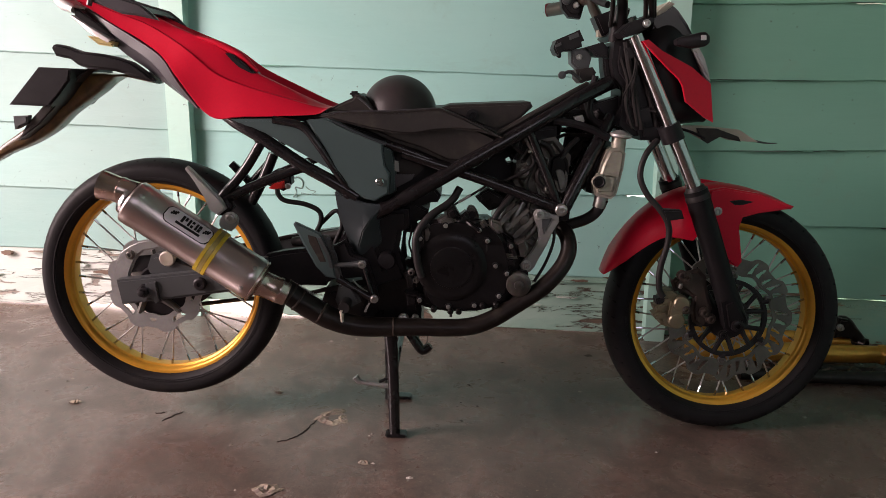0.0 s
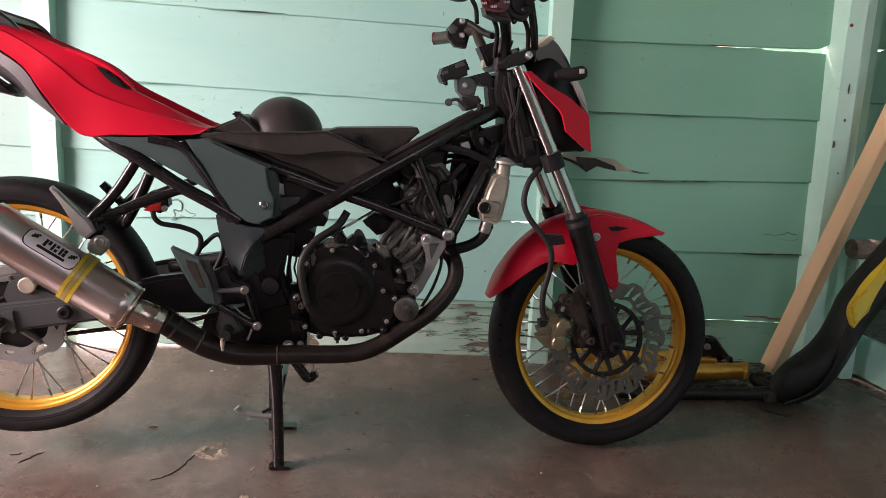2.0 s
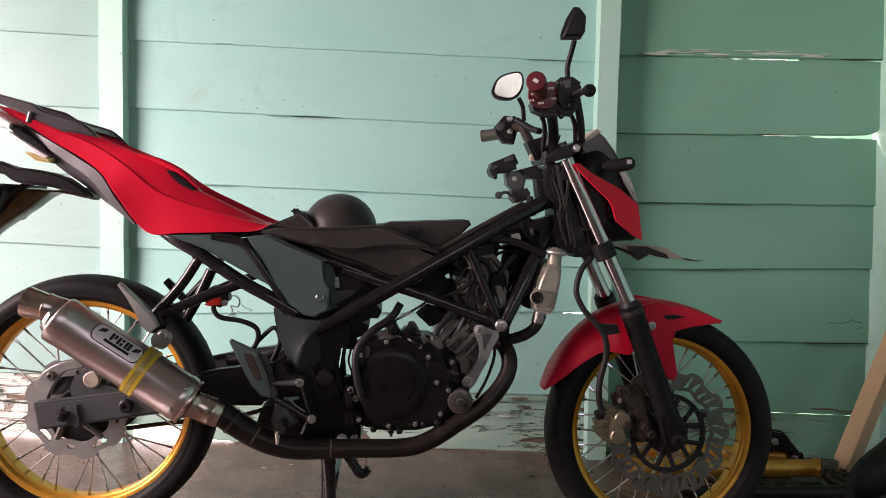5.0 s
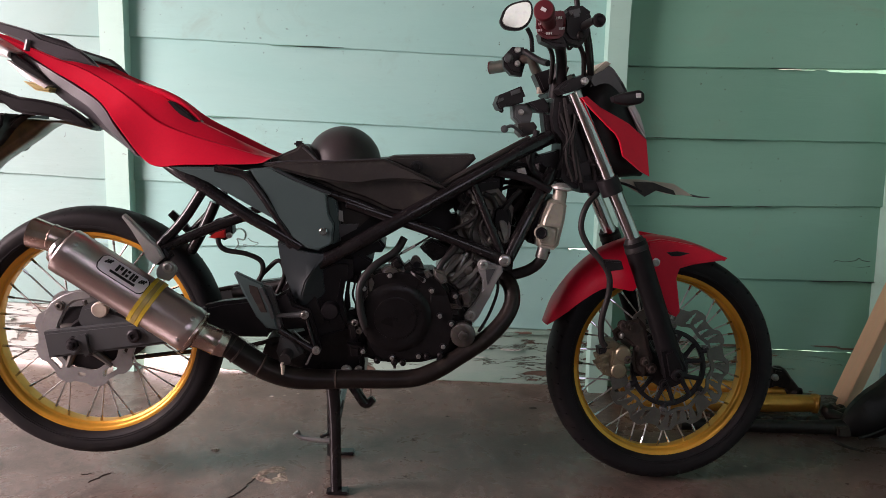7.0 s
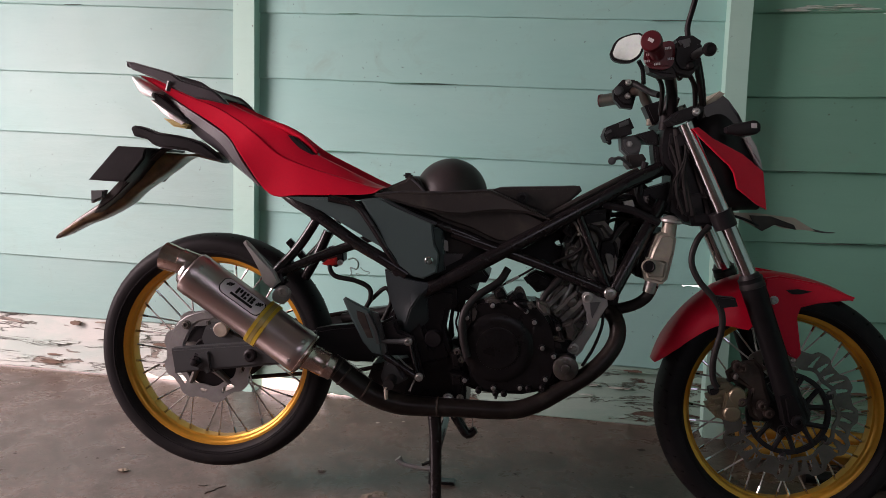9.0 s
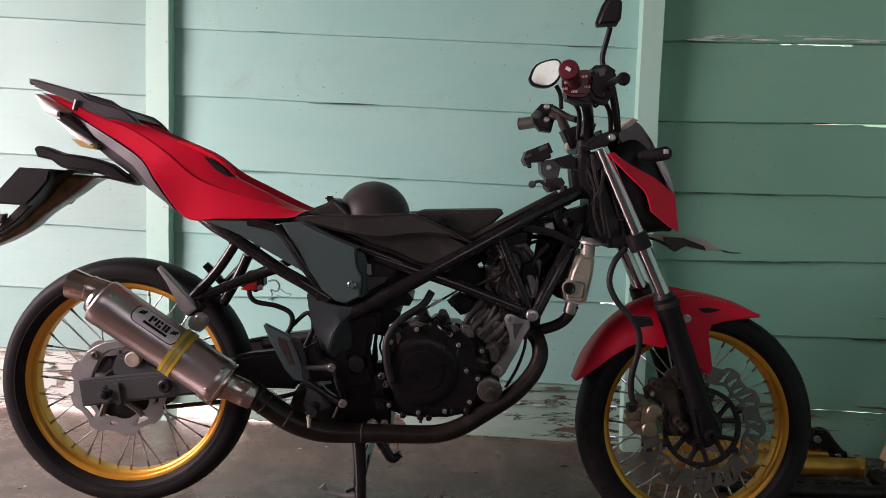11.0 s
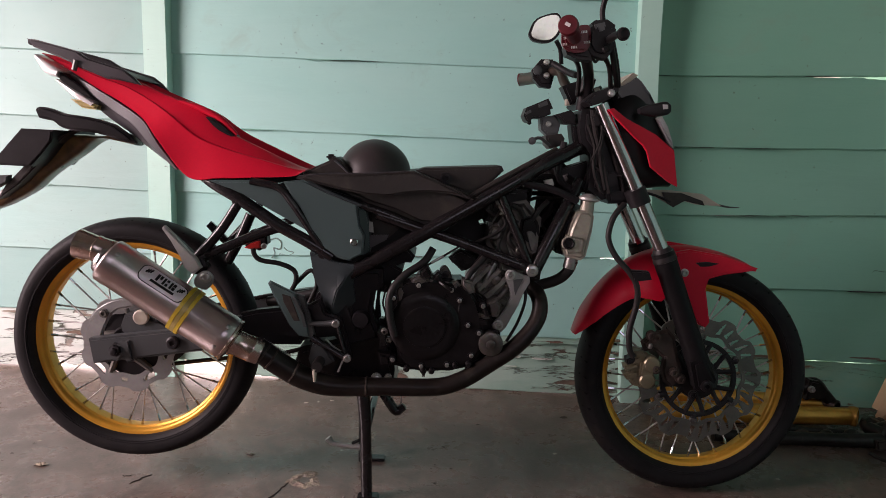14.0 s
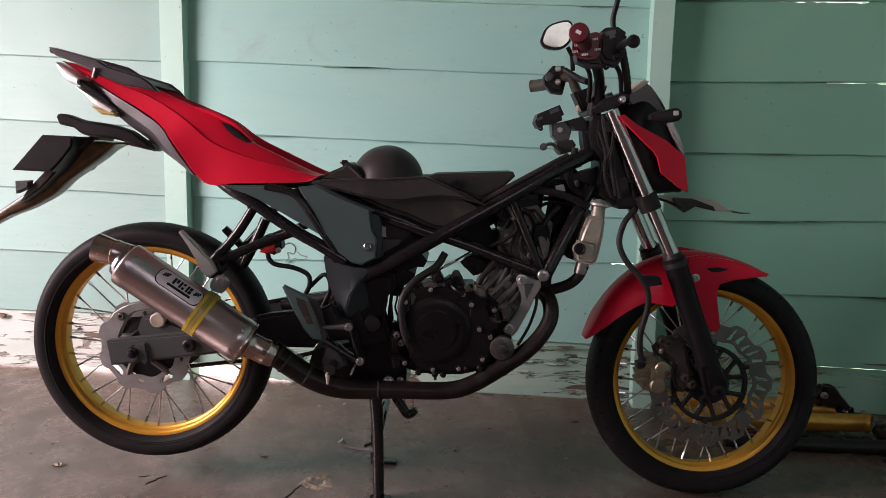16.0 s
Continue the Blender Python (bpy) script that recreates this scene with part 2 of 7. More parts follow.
def concrete():
    """Worn floor: broad stains, cloudy wear, dark specks, pale scuffs and a patchy polish."""
    m = bpy.data.materials.new("worn_concrete_floor")
    m.use_nodes = True
    nt = m.node_tree
    n, link = nt.nodes, nt.links.new
    b = n["Principled BSDF"]
    co = n.new("ShaderNodeTexCoord")

    def noisy(scale, detail=6, rough=0.6, distort=0.0):
        t = n.new("ShaderNodeTexNoise")
        t.inputs["Scale"].default_value, t.inputs["Detail"].default_value, t.inputs["Roughness"].default_value, t.inputs["Distortion"].default_value = scale, detail, rough, distort
        link(co.outputs["Object"], t.inputs[0])
        return t.outputs[0]

    def span(src, lo, hi, top=1.0):
        r = n.new("ShaderNodeMapRange")
        r.inputs[1].default_value, r.inputs[2].default_value, r.inputs[4].default_value = lo, hi, top
        link(src, r.inputs[0])
        return r.outputs[0]

    def blend(fac, a, bcol):
        x = n.new("ShaderNodeMix")
        x.data_type = "RGBA"
        link(fac, x.inputs[0])
        if isinstance(a, tuple):
            x.inputs[6].default_value = (*a, 1)
        else:
            link(a, x.inputs[6])
        x.inputs[7].default_value = (*bcol, 1)
        return x.outputs[2]

    broad, cloud, speck, pale_streak, fine = noisy(1.7, 5, 0.6, 0.6), noisy(8.5, 8, 0.68, 0.4), noisy(75, 3), noisy(21, 8, 0.75, 1.2), noisy(160, 3)
    col = blend(span(broad, 0.38, 0.62), (0.186, 0.121, 0.101), (0.130, 0.086, 0.072))
    col = blend(span(cloud, 0.44, 0.64, 0.75), col, (0.070, 0.051, 0.042))
    col = blend(span(noisy(30, 6, 0.7, 0.8), 0.50, 0.64, 0.45), col, (0.062, 0.045, 0.036))
    col = blend(span(pale_streak, 0.60, 0.74, 0.4), col, (0.28, 0.215, 0.185))
    col = blend(span(noisy(13, 7, 0.72, 0.5), 0.66, 0.70, 0.7), col, (0.040, 0.029, 0.026))
    col = blend(span(noisy(34, 4, 0.6, 0.3), 0.71, 0.74, 0.6), col, (0.42, 0.34, 0.30))
    col = blend(span(noisy(58, 5, 0.7, 0.2), 0.50, 0.66, 0.55), col, (0.060, 0.043, 0.035))
    col = blend(span(noisy(105, 3, 0.6), 0.60, 0.70, 0.45), col, (0.27, 0.215, 0.185))
    col = blend(span(speck, 0.62, 0.70, 0.7), col, (0.045, 0.036, 0.030))
    link(col, b.inputs["Base Color"])
    r = n.new("ShaderNodeMapRange")
    r.inputs[1].default_value, r.inputs[2].default_value, r.inputs[3].default_value, r.inputs[4].default_value = 0.35, 0.65, 0.20, 0.40
    link(cloud, r.inputs[0]), link(r.outputs[0], b.inputs["Roughness"])
    b.inputs["Specular IOR Level"].default_value = 0.5
    bp = n.new("ShaderNodeBump")
    bp.inputs["Strength"].default_value, bp.inputs["Distance"].default_value = 0.16, 0.003
    add = n.new("ShaderNodeMath")
    add.operation = "ADD"
    link(fine, add.inputs[0]), link(pale_streak, add.inputs[1]), link(add.outputs[0], bp.inputs["Height"]), link(bp.outputs[0], b.inputs["Normal"])
    return m


def weathered(name, paint, pale, rough=0.5, bleach=0.35, stains=0.3):
    """Brush-painted boards: bleached and stained patches, brush streaks, dark specks and thin pale scratches."""
    m = bpy.data.materials.new(name)
    m.use_nodes = True
    nt = m.node_tree
    n, link = nt.nodes, nt.links.new
    b = n["Principled BSDF"]
    co, info, off = n.new("ShaderNodeTexCoord"), n.new("ShaderNodeObjectInfo"), n.new("ShaderNodeVectorMath")
    wide = n.new("ShaderNodeMath")
    wide.operation = "MULTIPLY"
    wide.inputs[1].default_value = 23.0
    link(info.outputs["Random"], wide.inputs[0])
    link(co.outputs["Object"], off.inputs[0]), link(wide.outputs[0], off.inputs[1])

    def noisy(scale, stretch=(1, 1, 1), detail=6, rough=0.6, distort=0.0):
        mp, t = n.new("ShaderNodeMapping"), n.new("ShaderNodeTexNoise")
        mp.inputs["Scale"].default_value = stretch
        link(off.outputs[0], mp.inputs[0]), link(mp.outputs[0], t.inputs[0])
        t.inputs["Scale"].default_value, t.inputs["Detail"].default_value, t.inputs["Roughness"].default_value, t.inputs["Distortion"].default_value = scale, detail, rough, distort
        return t.outputs[0]

    def span(src, lo, hi, top=1.0):
        r = n.new("ShaderNodeMapRange")
        r.inputs[1].default_value, r.inputs[2].default_value, r.inputs[4].default_value = lo, hi, top
        link(src, r.inputs[0])
        return r.outputs[0]

    def blend(fac, a, colour):
        x = n.new("ShaderNodeMix")
        x.data_type = "RGBA"
        link(fac, x.inputs[0])
        if isinstance(a, tuple):
            x.inputs[6].default_value = (*a, 1)
        else:
            link(a, x.inputs[6])
        x.inputs[7].default_value = (*colour, 1)
        return x.outputs[2]

    def both(p, q):
        x = n.new("ShaderNodeMath")
        x.operation = "MULTIPLY"
        link(p, x.inputs[0]), link(q, x.inputs[1])
        return x.outputs[0]

    patch, brush, grime = noisy(1.6, (0.8, 1, 1.3), 5, 0.6, 0.5), noisy(9, (0.35, 1, 2.2), 6, 0.65, 0.4), noisy(5.5, (0.7, 1, 1), 9, 0.72, 0.8)
    dark = tuple(c * 0.72 for c in paint)
    col = blend(span(patch, 0.36, 0.66, bleach), paint, pale)
    col = blend(span(brush, 0.5, 0.8, 0.16), col, dark)
    col = blend(span(grime, 0.56, 0.74, stains), col, (0.23, 0.27, 0.21))
    col = blend(both(span(noisy(70, detail=3), 0.70, 0.75, 0.85), span(patch, 0.44, 0.52)), col, (0.07, 0.075, 0.06))
    hue, rr = n.new("ShaderNodeHueSaturation"), n.new("ShaderNodeMapRange")
    rr.inputs[3].default_value, rr.inputs[4].default_value = 0.94, 1.05
    link(info.outputs["Random"], rr.inputs[0]), link(rr.outputs[0], hue.inputs["Value"]), link(col, hue.inputs["Color"])
    link(hue.outputs[0], b.inputs["Base Color"])
    rg = n.new("ShaderNodeMapRange")
    rg.inputs[3].default_value, rg.inputs[4].default_value = rough - 0.12, rough + 0.15
    link(grime, rg.inputs[0]), link(rg.outputs[0], b.inputs["Roughness"])
    bp, add = n.new("ShaderNodeBump"), n.new("ShaderNodeMath")
    bp.inputs["Strength"].default_value, bp.inputs["Distance"].default_value = 0.3, 0.004
    add.operation = "ADD"
    link(brush, add.inputs[0]), link(patch, add.inputs[1]), link(add.outputs[0], bp.inputs["Height"]), link(bp.outputs[0], b.inputs["Normal"])
    return m


def peeling(name, paint, pale, bare, wear, crack=0.012):
    """Rotten board: paint that has broken off in long flakes down to grey and brown wood, with open cracks along the grain."""
    m = bpy.data.materials.new(name)
    m.use_nodes = True
    nt = m.node_tree
    n, link = nt.nodes, nt.links.new
    b = n["Principled BSDF"]
    co = n.new("ShaderNodeTexCoord")

    def noisy(scale, stretch, detail=8, rough=0.68, distort=0.5):
        mp, t = n.new("ShaderNodeMapping"), n.new("ShaderNodeTexNoise")
        mp.inputs["Scale"].default_value = stretch
        link(co.outputs["Object"], mp.inputs[0]), link(mp.outputs[0], t.inputs[0])
        t.inputs["Scale"].default_value, t.inputs["Detail"].default_value, t.inputs["Roughness"].default_value, t.inputs["Distortion"].default_value = scale, detail, rough, distort
        return t.outputs[0]

    def span(src, lo, hi, top=1.0):
        r = n.new("ShaderNodeMapRange")
        r.inputs[1].default_value, r.inputs[2].default_value, r.inputs[4].default_value = lo, hi, top
        link(src, r.inputs[0])
        return r.outputs[0]

    def blend(fac, a, colour):
        x = n.new("ShaderNodeMix")
        x.data_type = "RGBA"
        link(fac, x.inputs[0])
        for sock, v in ((x.inputs[6], a), (x.inputs[7], colour)):
            if isinstance(v, tuple):
                sock.default_value = (*v, 1)
            else:
                link(v, sock)
        return x.outputs[2]

    flakes, tone, wood = noisy(7, (0.38, 1, 1.9)), noisy(4, (0.6, 1, 1.4)), noisy(18, (0.25, 1, 4))
    lines = noisy(5.5, (0.30, 1, 3.4), 7, 0.6, 0.9)
    under = blend(span(wood, 0.4, 0.62), bare, tuple(c * 0.35 for c in bare))
    skin_ = blend(span(tone, 0.42, 0.6), paint, pale)
    off = span(flakes, wear, wear + 0.02)
    col = blend(off, skin_, under)
    dist, av = n.new("ShaderNodeMath"), n.new("ShaderNodeMath")
    dist.operation, av.operation = "SUBTRACT", "ABSOLUTE"
    dist.inputs[1].default_value = 0.47
    link(lines, dist.inputs[0]), link(dist.outputs[0], av.inputs[0])
    split = span(av.outputs[0], crack, crack * 0.3, 0.9)
    col = blend(split, col, (0.060, 0.040, 0.028))
    link(col, b.inputs["Base Color"])
    b.inputs["Roughness"].default_value = 0.78
    h0, h1, bp = n.new("ShaderNodeMath"), n.new("ShaderNodeMath"), n.new("ShaderNodeBump")
    h0.operation, h1.operation = "SUBTRACT", "SUBTRACT"
    link(tone, h0.inputs[0]), link(off, h0.inputs[1]), link(h0.outputs[0], h1.inputs[0]), link(split, h1.inputs[1])
    bp.inputs["Strength"].default_value, bp.inputs["Distance"].default_value = 0.8, 0.006
    link(h1.outputs[0], bp.inputs["Height"]), link(bp.outputs[0], b.inputs["Normal"])
    return m


M["concrete"] = concrete()
M["board"] = weathered("painted_board", (0.285, 0.60, 0.555), (0.42, 0.675, 0.63))
# west and east paint darkened to correct how light falls along the wall
M["board_west"] = weathered("toned_down_board", (0.215, 0.420, 0.388), (0.295, 0.445, 0.412), bleach=0.5, stains=0.2)
M["board_green_dark"] = weathered("darkened_green_board", (0.140, 0.385, 0.285), (0.22, 0.445, 0.347), bleach=0.3, stains=0.35)
M["post"] = weathered("painted_post", (0.38, 0.68, 0.59), (0.52, 0.74, 0.66), stains=0.25)
M["rotten"] = peeling("peeling_green_base", (0.25, 0.415, 0.345), (0.335, 0.48, 0.41), (0.155, 0.108, 0.078), 0.60, 0.007)
M["plaster"] = peeling("flaking_white_base", (0.56, 0.585, 0.54), (0.44, 0.54, 0.49), (0.36, 0.31, 0.26), 0.575, 0.007)
# browner bare wood also stands in for a warm glow above the gold arm
M["green_base"] = peeling("brown_patched_green_base", (0.155, 0.39, 0.285), (0.23, 0.40, 0.28), (0.26, 0.17, 0.10), 0.60, 0.004)
M["sand"] = surface("sunlit_pale_ground", (0.62, 0.58, 0.50), 0.9, vary=0.25, grain=40, blotch=3, bump=0.4, depth=0.01)


# ---- mesh helpers ----
def part(name, bm, material, parent=None, label="", sharp=38):
    """Links a bmesh as one mesh object, a part of parent."""
    bmesh.ops.recalc_face_normals(bm, faces=bm.faces)
    lim = radians(sharp)
    for f in bm.faces:
        f.smooth = True
    for e in bm.edges:
        e.smooth = len(e.link_faces) == 2 and e.calc_face_angle(0) < lim
    me = bpy.data.meshes.new(name)
    bm.to_mesh(me)
    bm.free()
    me.materials.append(M[material])
    ob = new(name, me)
    if parent is not None:
        ob.parent = parent
    if label:
        tagged(ob, label)
    return ob


def again(ob, name, m, parent):
    """A further object on the same mesh."""
    o = new(name, ob.data)
    o.parent = parent
    o.matrix_basis = m
    return o


def thing(name, label, category, at=(0, 0, 0), group=""):
    return tagged(new(name), label, category, group)


def smooth_line(pts, n=6):
    """A Catmull-Rom line through the points."""
    p = [Vector(q) for q in pts]
    if len(p) < 3:
        return p
    p = [2 * p[0] - p[1]] + p + [2 * p[-1] - p[-2]]
    out = []
    for i in range(1, len(p) - 2):
        for k in range(n):
            t = k / n
            a, b, c, d = p[i - 1 : i + 3]
            out.append(0.5 * (2 * b + (c - a) * t + (2 * a - 5 * b + 4 * c - d) * t * t + (3 * b - a - 3 * c + d) * t**3))
    return out + [p[-2]]


def tube(pts, r, seg=12, n=6, bm=None, straight=False):
    """A round bar through 3D points; r is one radius or one for each point."""
    bm = bm or bmesh.new()
    line = [Vector(q) for q in pts] if straight else smooth_line(pts, n)
    radii = r if isinstance(r, (list, tuple)) else [r, r]
    side = None
    rings = []
    for i, p in enumerate(line):
        d = (line[min(i + 1, len(line) - 1)] - line[max(i - 1, 0)]).normalized()
        side = d.orthogonal().normalized() if side is None else (side - d * side.dot(d)).normalized()
        up = d.cross(side)
        t = i / (len(line) - 1) * (len(radii) - 1)
        k = min(int(t), len(radii) - 2)
        rad = radii[k] + (radii[k + 1] - radii[k]) * (t - k)
        rings.append([bm.verts.new(p + rad * (math.cos(a) * side + math.sin(a) * up)) for a in (2 * math.pi * j / seg for j in range(seg))])
    for a, b in zip(rings, rings[1:]):
        for j in range(seg):
            bm.faces.new((a[j], a[(j + 1) % seg], b[(j + 1) % seg], b[j]))
    bm.faces.new(rings[0][::-1]), bm.faces.new(rings[-1])
    return bm


def lathe(profile, at, axis, seg=40, bm=None, close=False):
    """Turns (along, radius) pairs round an axis through at."""
    bm = bm or bmesh.new()
    axis = Vector(axis).normalized()
    s = axis.orthogonal().normalized()
    u = axis.cross(s)
    at = Vector(at)
    rings = []
    for h, r in profile:
        rings.append([bm.verts.new(at + axis * h + r * (math.cos(2 * math.pi * j / seg) * s + math.sin(2 * math.pi * j / seg) * u)) for j in range(seg)])
    pairs = list(zip(rings, rings[1:])) + ([(rings[-1], rings[0])] if close else [])
    for a, b in pairs:
        for j in range(seg):
            bm.faces.new((a[j], a[(j + 1) % seg], b[(j + 1) % seg], b[j]))
    if not close:
        bm.faces.new(rings[0][::-1]), bm.faces.new(rings[-1])
    return bm


def plate(outline, y0, y1, bevel=0.003, bm=None, n=0, seg=2):
    """A slab whose (x, z) outline runs from y0 to y1, with rounded rims."""
    own = bmesh.new()
    pts = outline
    if n:
        ring = [(x, 0, z) for x, z in outline]
        ring = smooth_line(ring[-2:] + ring + ring[:2], n)[2 * n : -2 * n]
        pts = [(v.x, v.z) for v in ring]
    base = [own.verts.new((x, y0, z)) for x, z in pts]
    f = own.faces.new(base)
    ext = bmesh.ops.extrude_face_region(own, geom=[f])
    for v in ext["geom"]:
        if isinstance(v, bmesh.types.BMVert):
            v.co.y = y1
    if bevel:
        rims = [e for e in own.edges if abs(e.verts[0].co.y - e.verts[1].co.y) < 1e-6]
        bmesh.ops.bevel(own, geom=rims, offset=bevel, segments=seg, affect="EDGES", clamp_overlap=True)
    return join(bm, own)


def join(bm, own):
    if bm is None:
        return own
    me = bpy.data.meshes.new("join")
    own.to_mesh(me)
    own.free()
    bm.from_mesh(me)
    bpy.data.meshes.remove(me)
    return bm


def box(size, m=None, bevel=0.004, bm=None, seg=2):
    own = bmesh.new()
    bmesh.ops.create_cube(own, size=1, matrix=Matrix.Diagonal((*size, 1)))
    if bevel:
        bmesh.ops.bevel(own, geom=list(own.edges), offset=bevel, segments=seg, affect="EDGES", clamp_overlap=True)
    if m is not None:
        bmesh.ops.transform(own, matrix=m, verts=own.verts)
    return join(bm, own)


def loft(tops, bottoms, widths, seg=28, power=2.4, y=0.0, n=4, bm=None, lean=0.0):
    """A closed body through upright rings: (x, z) of top and bottom and a half width for each."""
    bm = bm or bmesh.new()
    rows = smooth_line([(a[0], a[1], 0) for a in tops], n), smooth_line([(b[0], b[1], 0) for b in bottoms], n), smooth_line([(w, 0, 0) for w in widths], n)
    rings = []
    for t, b, w in zip(*rows):
        c, h = (t + b) / 2, (t - b) / 2
        ring = []
        for j in range(seg):
            a = 2 * math.pi * j / seg
            ca, sa = math.cos(a), math.sin(a)
            e = 2 / power
            cc, ss = math.copysign(abs(ca) ** e, ca), math.copysign(abs(sa) ** e, sa)
            wid = max(w.x, 0.002) * (1 - lean * cc)
            ring.append(bm.verts.new((c.x + h.x * cc, y + wid * ss, c.y + h.y * cc)))
        rings.append(ring)
    for a, b in zip(rings, rings[1:]):
        for j in range(seg):
            bm.faces.new((a[j], a[(j + 1) % seg], b[(j + 1) % seg], b[j]))
    bm.faces.new(rings[0][::-1]), bm.faces.new(rings[-1])
    return bm


def hull(tops, bottoms, widths, section, n=4, y=0.0):
    """A closed body through rings with a creased section: (share down from the top, share of the half width) on each side."""
    bm = bmesh.new()
    rows = smooth_line([(a[0], a[1], 0) for a in tops], n), smooth_line([(b[0], b[1], 0) for b in bottoms], n), smooth_line([(w, 0, 0) for w in widths], n)
    full = [(v, -w) for v, w in section] + [(v, w) for v, w in section[::-1]]
    rings = []
    for t, b, w in zip(*rows):
        rings.append([bm.verts.new((t.x + (b.x - t.x) * v, y + max(w.x, 0.002) * k, t.y + (b.y - t.y) * v)) for v, k in full])
    m = len(full)
    for a, b in zip(rings, rings[1:]):
        for j in range(m):
            bm.faces.new((a[j], a[(j + 1) % m], b[(j + 1) % m], b[j]))
    bm.faces.new(rings[0][::-1]), bm.faces.new(rings[-1])
    return bm


def bolt(at, r=0.008, out=0.006, axis=(0, -1, 0), bm=None):
    """A socket bolt head with a washer and a hollow."""
    return lathe([(-0.004, r * 1.35), (0.0015, r * 1.35), (0.002, r), (out - 0.001, r), (out, r * 0.85), (out, r * 0.5), (out * 0.45, r * 0.45)], at, axis, 14, bm)


def mirrored(bm):
    """Adds the far half: the same shape on the other side of the bike."""
    own = bm.copy()
    for v in own.verts:
        v.co.y = -v.co.y
    bmesh.ops.reverse_faces(own, faces=own.faces)
    return join(bm, own)


# ---- the place ----
WALL = Matrix.Translation((0, 0.78, 0)) @ Matrix.Rotation(math.atan2(-0.1, 1), 4, "Z")


def slab(name, size, at, material, label, kind="structure", m=None, bevel=0.0):
    ob = part(name, box(size, bevel=bevel), material)
    ob.matrix_world = (m or Matrix()) @ Matrix.Translation(at)
    return tagged(ob, label, name.split("_")[0], kind=kind)


# floor of the shed, up to the foot of the boards and on into the store room
bm = bmesh.new()
cols = []
for i in range(99):
    x = -2.65 + i * 0.0509
    far_y = 0.795 - 0.1 * x
    cols.append([bm.verts.new((x, -3.3 + (far_y + 3.3) * j / 80, 0)) for j in range(81)])
for x in (2.3395, 3.2, 4.2):
    cols.append([bm.verts.new((x, -3.3 + 4.65 * j / 80, 0)) for j in range(81)])
for a, b in zip(cols, cols[1:]):
    for j in range(80):
        bm.faces.new((a[j], b[j], b[j + 1], a[j + 1]))
for v in bm.verts:
    v.co.z = 0.0035 * noise.noise(v.co * 1.3) - 0.0015 + 0.0012 * noise.noise(v.co * 5)
floor = tagged(part("floor", bm, "concrete"), "worn red-brown concrete floor with stains and small chips", "floor", kind="structure")
outside = part("ground", box((60, 60, 0.05), bevel=0), "sand")
outside.location = (0, 0, -0.035)
tagged(outside, "pale sunlit bare ground outside the shed", "ground", kind="structure")

# added walls and ceiling, out of view: doorway at the bike's tail, added window behind the camera
slab("wall_south", (6.4, 0.08, 1.1), (-0.2, -3.3, 0.55), "dark_wall", "unseen dark board wall below an added window")
slab("wall_south_top", (6.4, 0.08, 0.48), (-0.2, -3.3, 2.36), "dark_wall", "unseen dark board wall above an added window")
slab("wall_south_a", (3.95, 0.08, 1.02), (-1.425, -3.3, 1.61), "dark_wall", "unseen dark board wall beside an added window")
slab("wall_south_b", (0.8, 0.08, 1.02), (2.6, -3.3, 1.61), "dark_wall", "unseen dark board wall beside an added window")
slab("wall_west_a", (0.08, 1.65, 2.6), (-2.60, -2.475, 1.3), "dark_wall", "unseen dark board wall beside a wide doorway")
slab("wall_west_b", (0.08, 1.00, 2.6), (-2.60, 0.55, 1.3), "dark_wall", "unseen dark board wall beside a wide doorway")
slab("wall_west_top", (0.08, 1.70, 0.4), (-2.60, -0.80, 2.4), "dark_wall", "unseen dark board wall above a wide doorway")
slab("ceiling", (7.3, 4.9, 0.06), (0.9, -0.95, 2.63), "ceiling", "unseen grey ceiling boards")
# back wall: lapped boards between posts
back = tagged(new("wall_north"), "mint green painted lapped board wall between square posts", "wall", kind="structure")
back.matrix_world = WALL


def lap(name, s0, s1, low0, low1, high0, high1, material="board", tilt=0.012, label="", sag=0.0, wall=None, drops=(), nick=None, rises=()):
    """One lapped board from s0 to s1; its lower edge stands proud and is slightly uneven."""
    bm = bmesh.new()
    cols = []
    k = 90 if drops or nick or rises else 24
    for i in range(k + 1):
        t = i / k
        s = s0 + (s1 - s0) * t
        lo, hi = low0 + (low1 - low0) * t, high0 + (high1 - high0) * t
        w = 0.0018 * noise.noise((s * 9, lo * 7, 3)) + sag * math.sin(math.pi * t)
        for sa, sb, deep in drops:
            if sa < s < sb:
                hi -= deep * (0.9 + 0.5 * noise.noise((s * 31, 4, 0.7)))
        if nick and s > nick[0]:
            w += nick[1] * ((s - nick[0]) / (s1 - nick[0])) ** 7
        for sa, sb, lift in rises:
            if sa < s < sb:
                w += lift * (0.75 + 0.9 * noise.noise((s * 23, 2, 0.3))) * min(1.0, (s - sa) * 25, (sb - s) * 25)
        sect = [(-tilt + 0.002, lo + w), (-tilt, lo + 0.003 + w), (-tilt + 0.0005, lo + 0.008 + w), (0.004, hi + 0.02), (0.022, hi + 0.02), (0.022 - tilt, lo + w)]
        cols.append([bm.verts.new((s, y + 0.0015 * noise.noise((s * 6, z * 6, 1)), z)) for y, z in sect])
    for a, b in zip(cols, cols[1:]):
        for j in range(6):
            bm.faces.new((a[j], a[(j + 1) % 6], b[(j + 1) % 6], b[j]))
    bm.faces.new(cols[0]), bm.faces.new(cols[-1][::-1])
    return part(name, bm, material, wall or back, label)


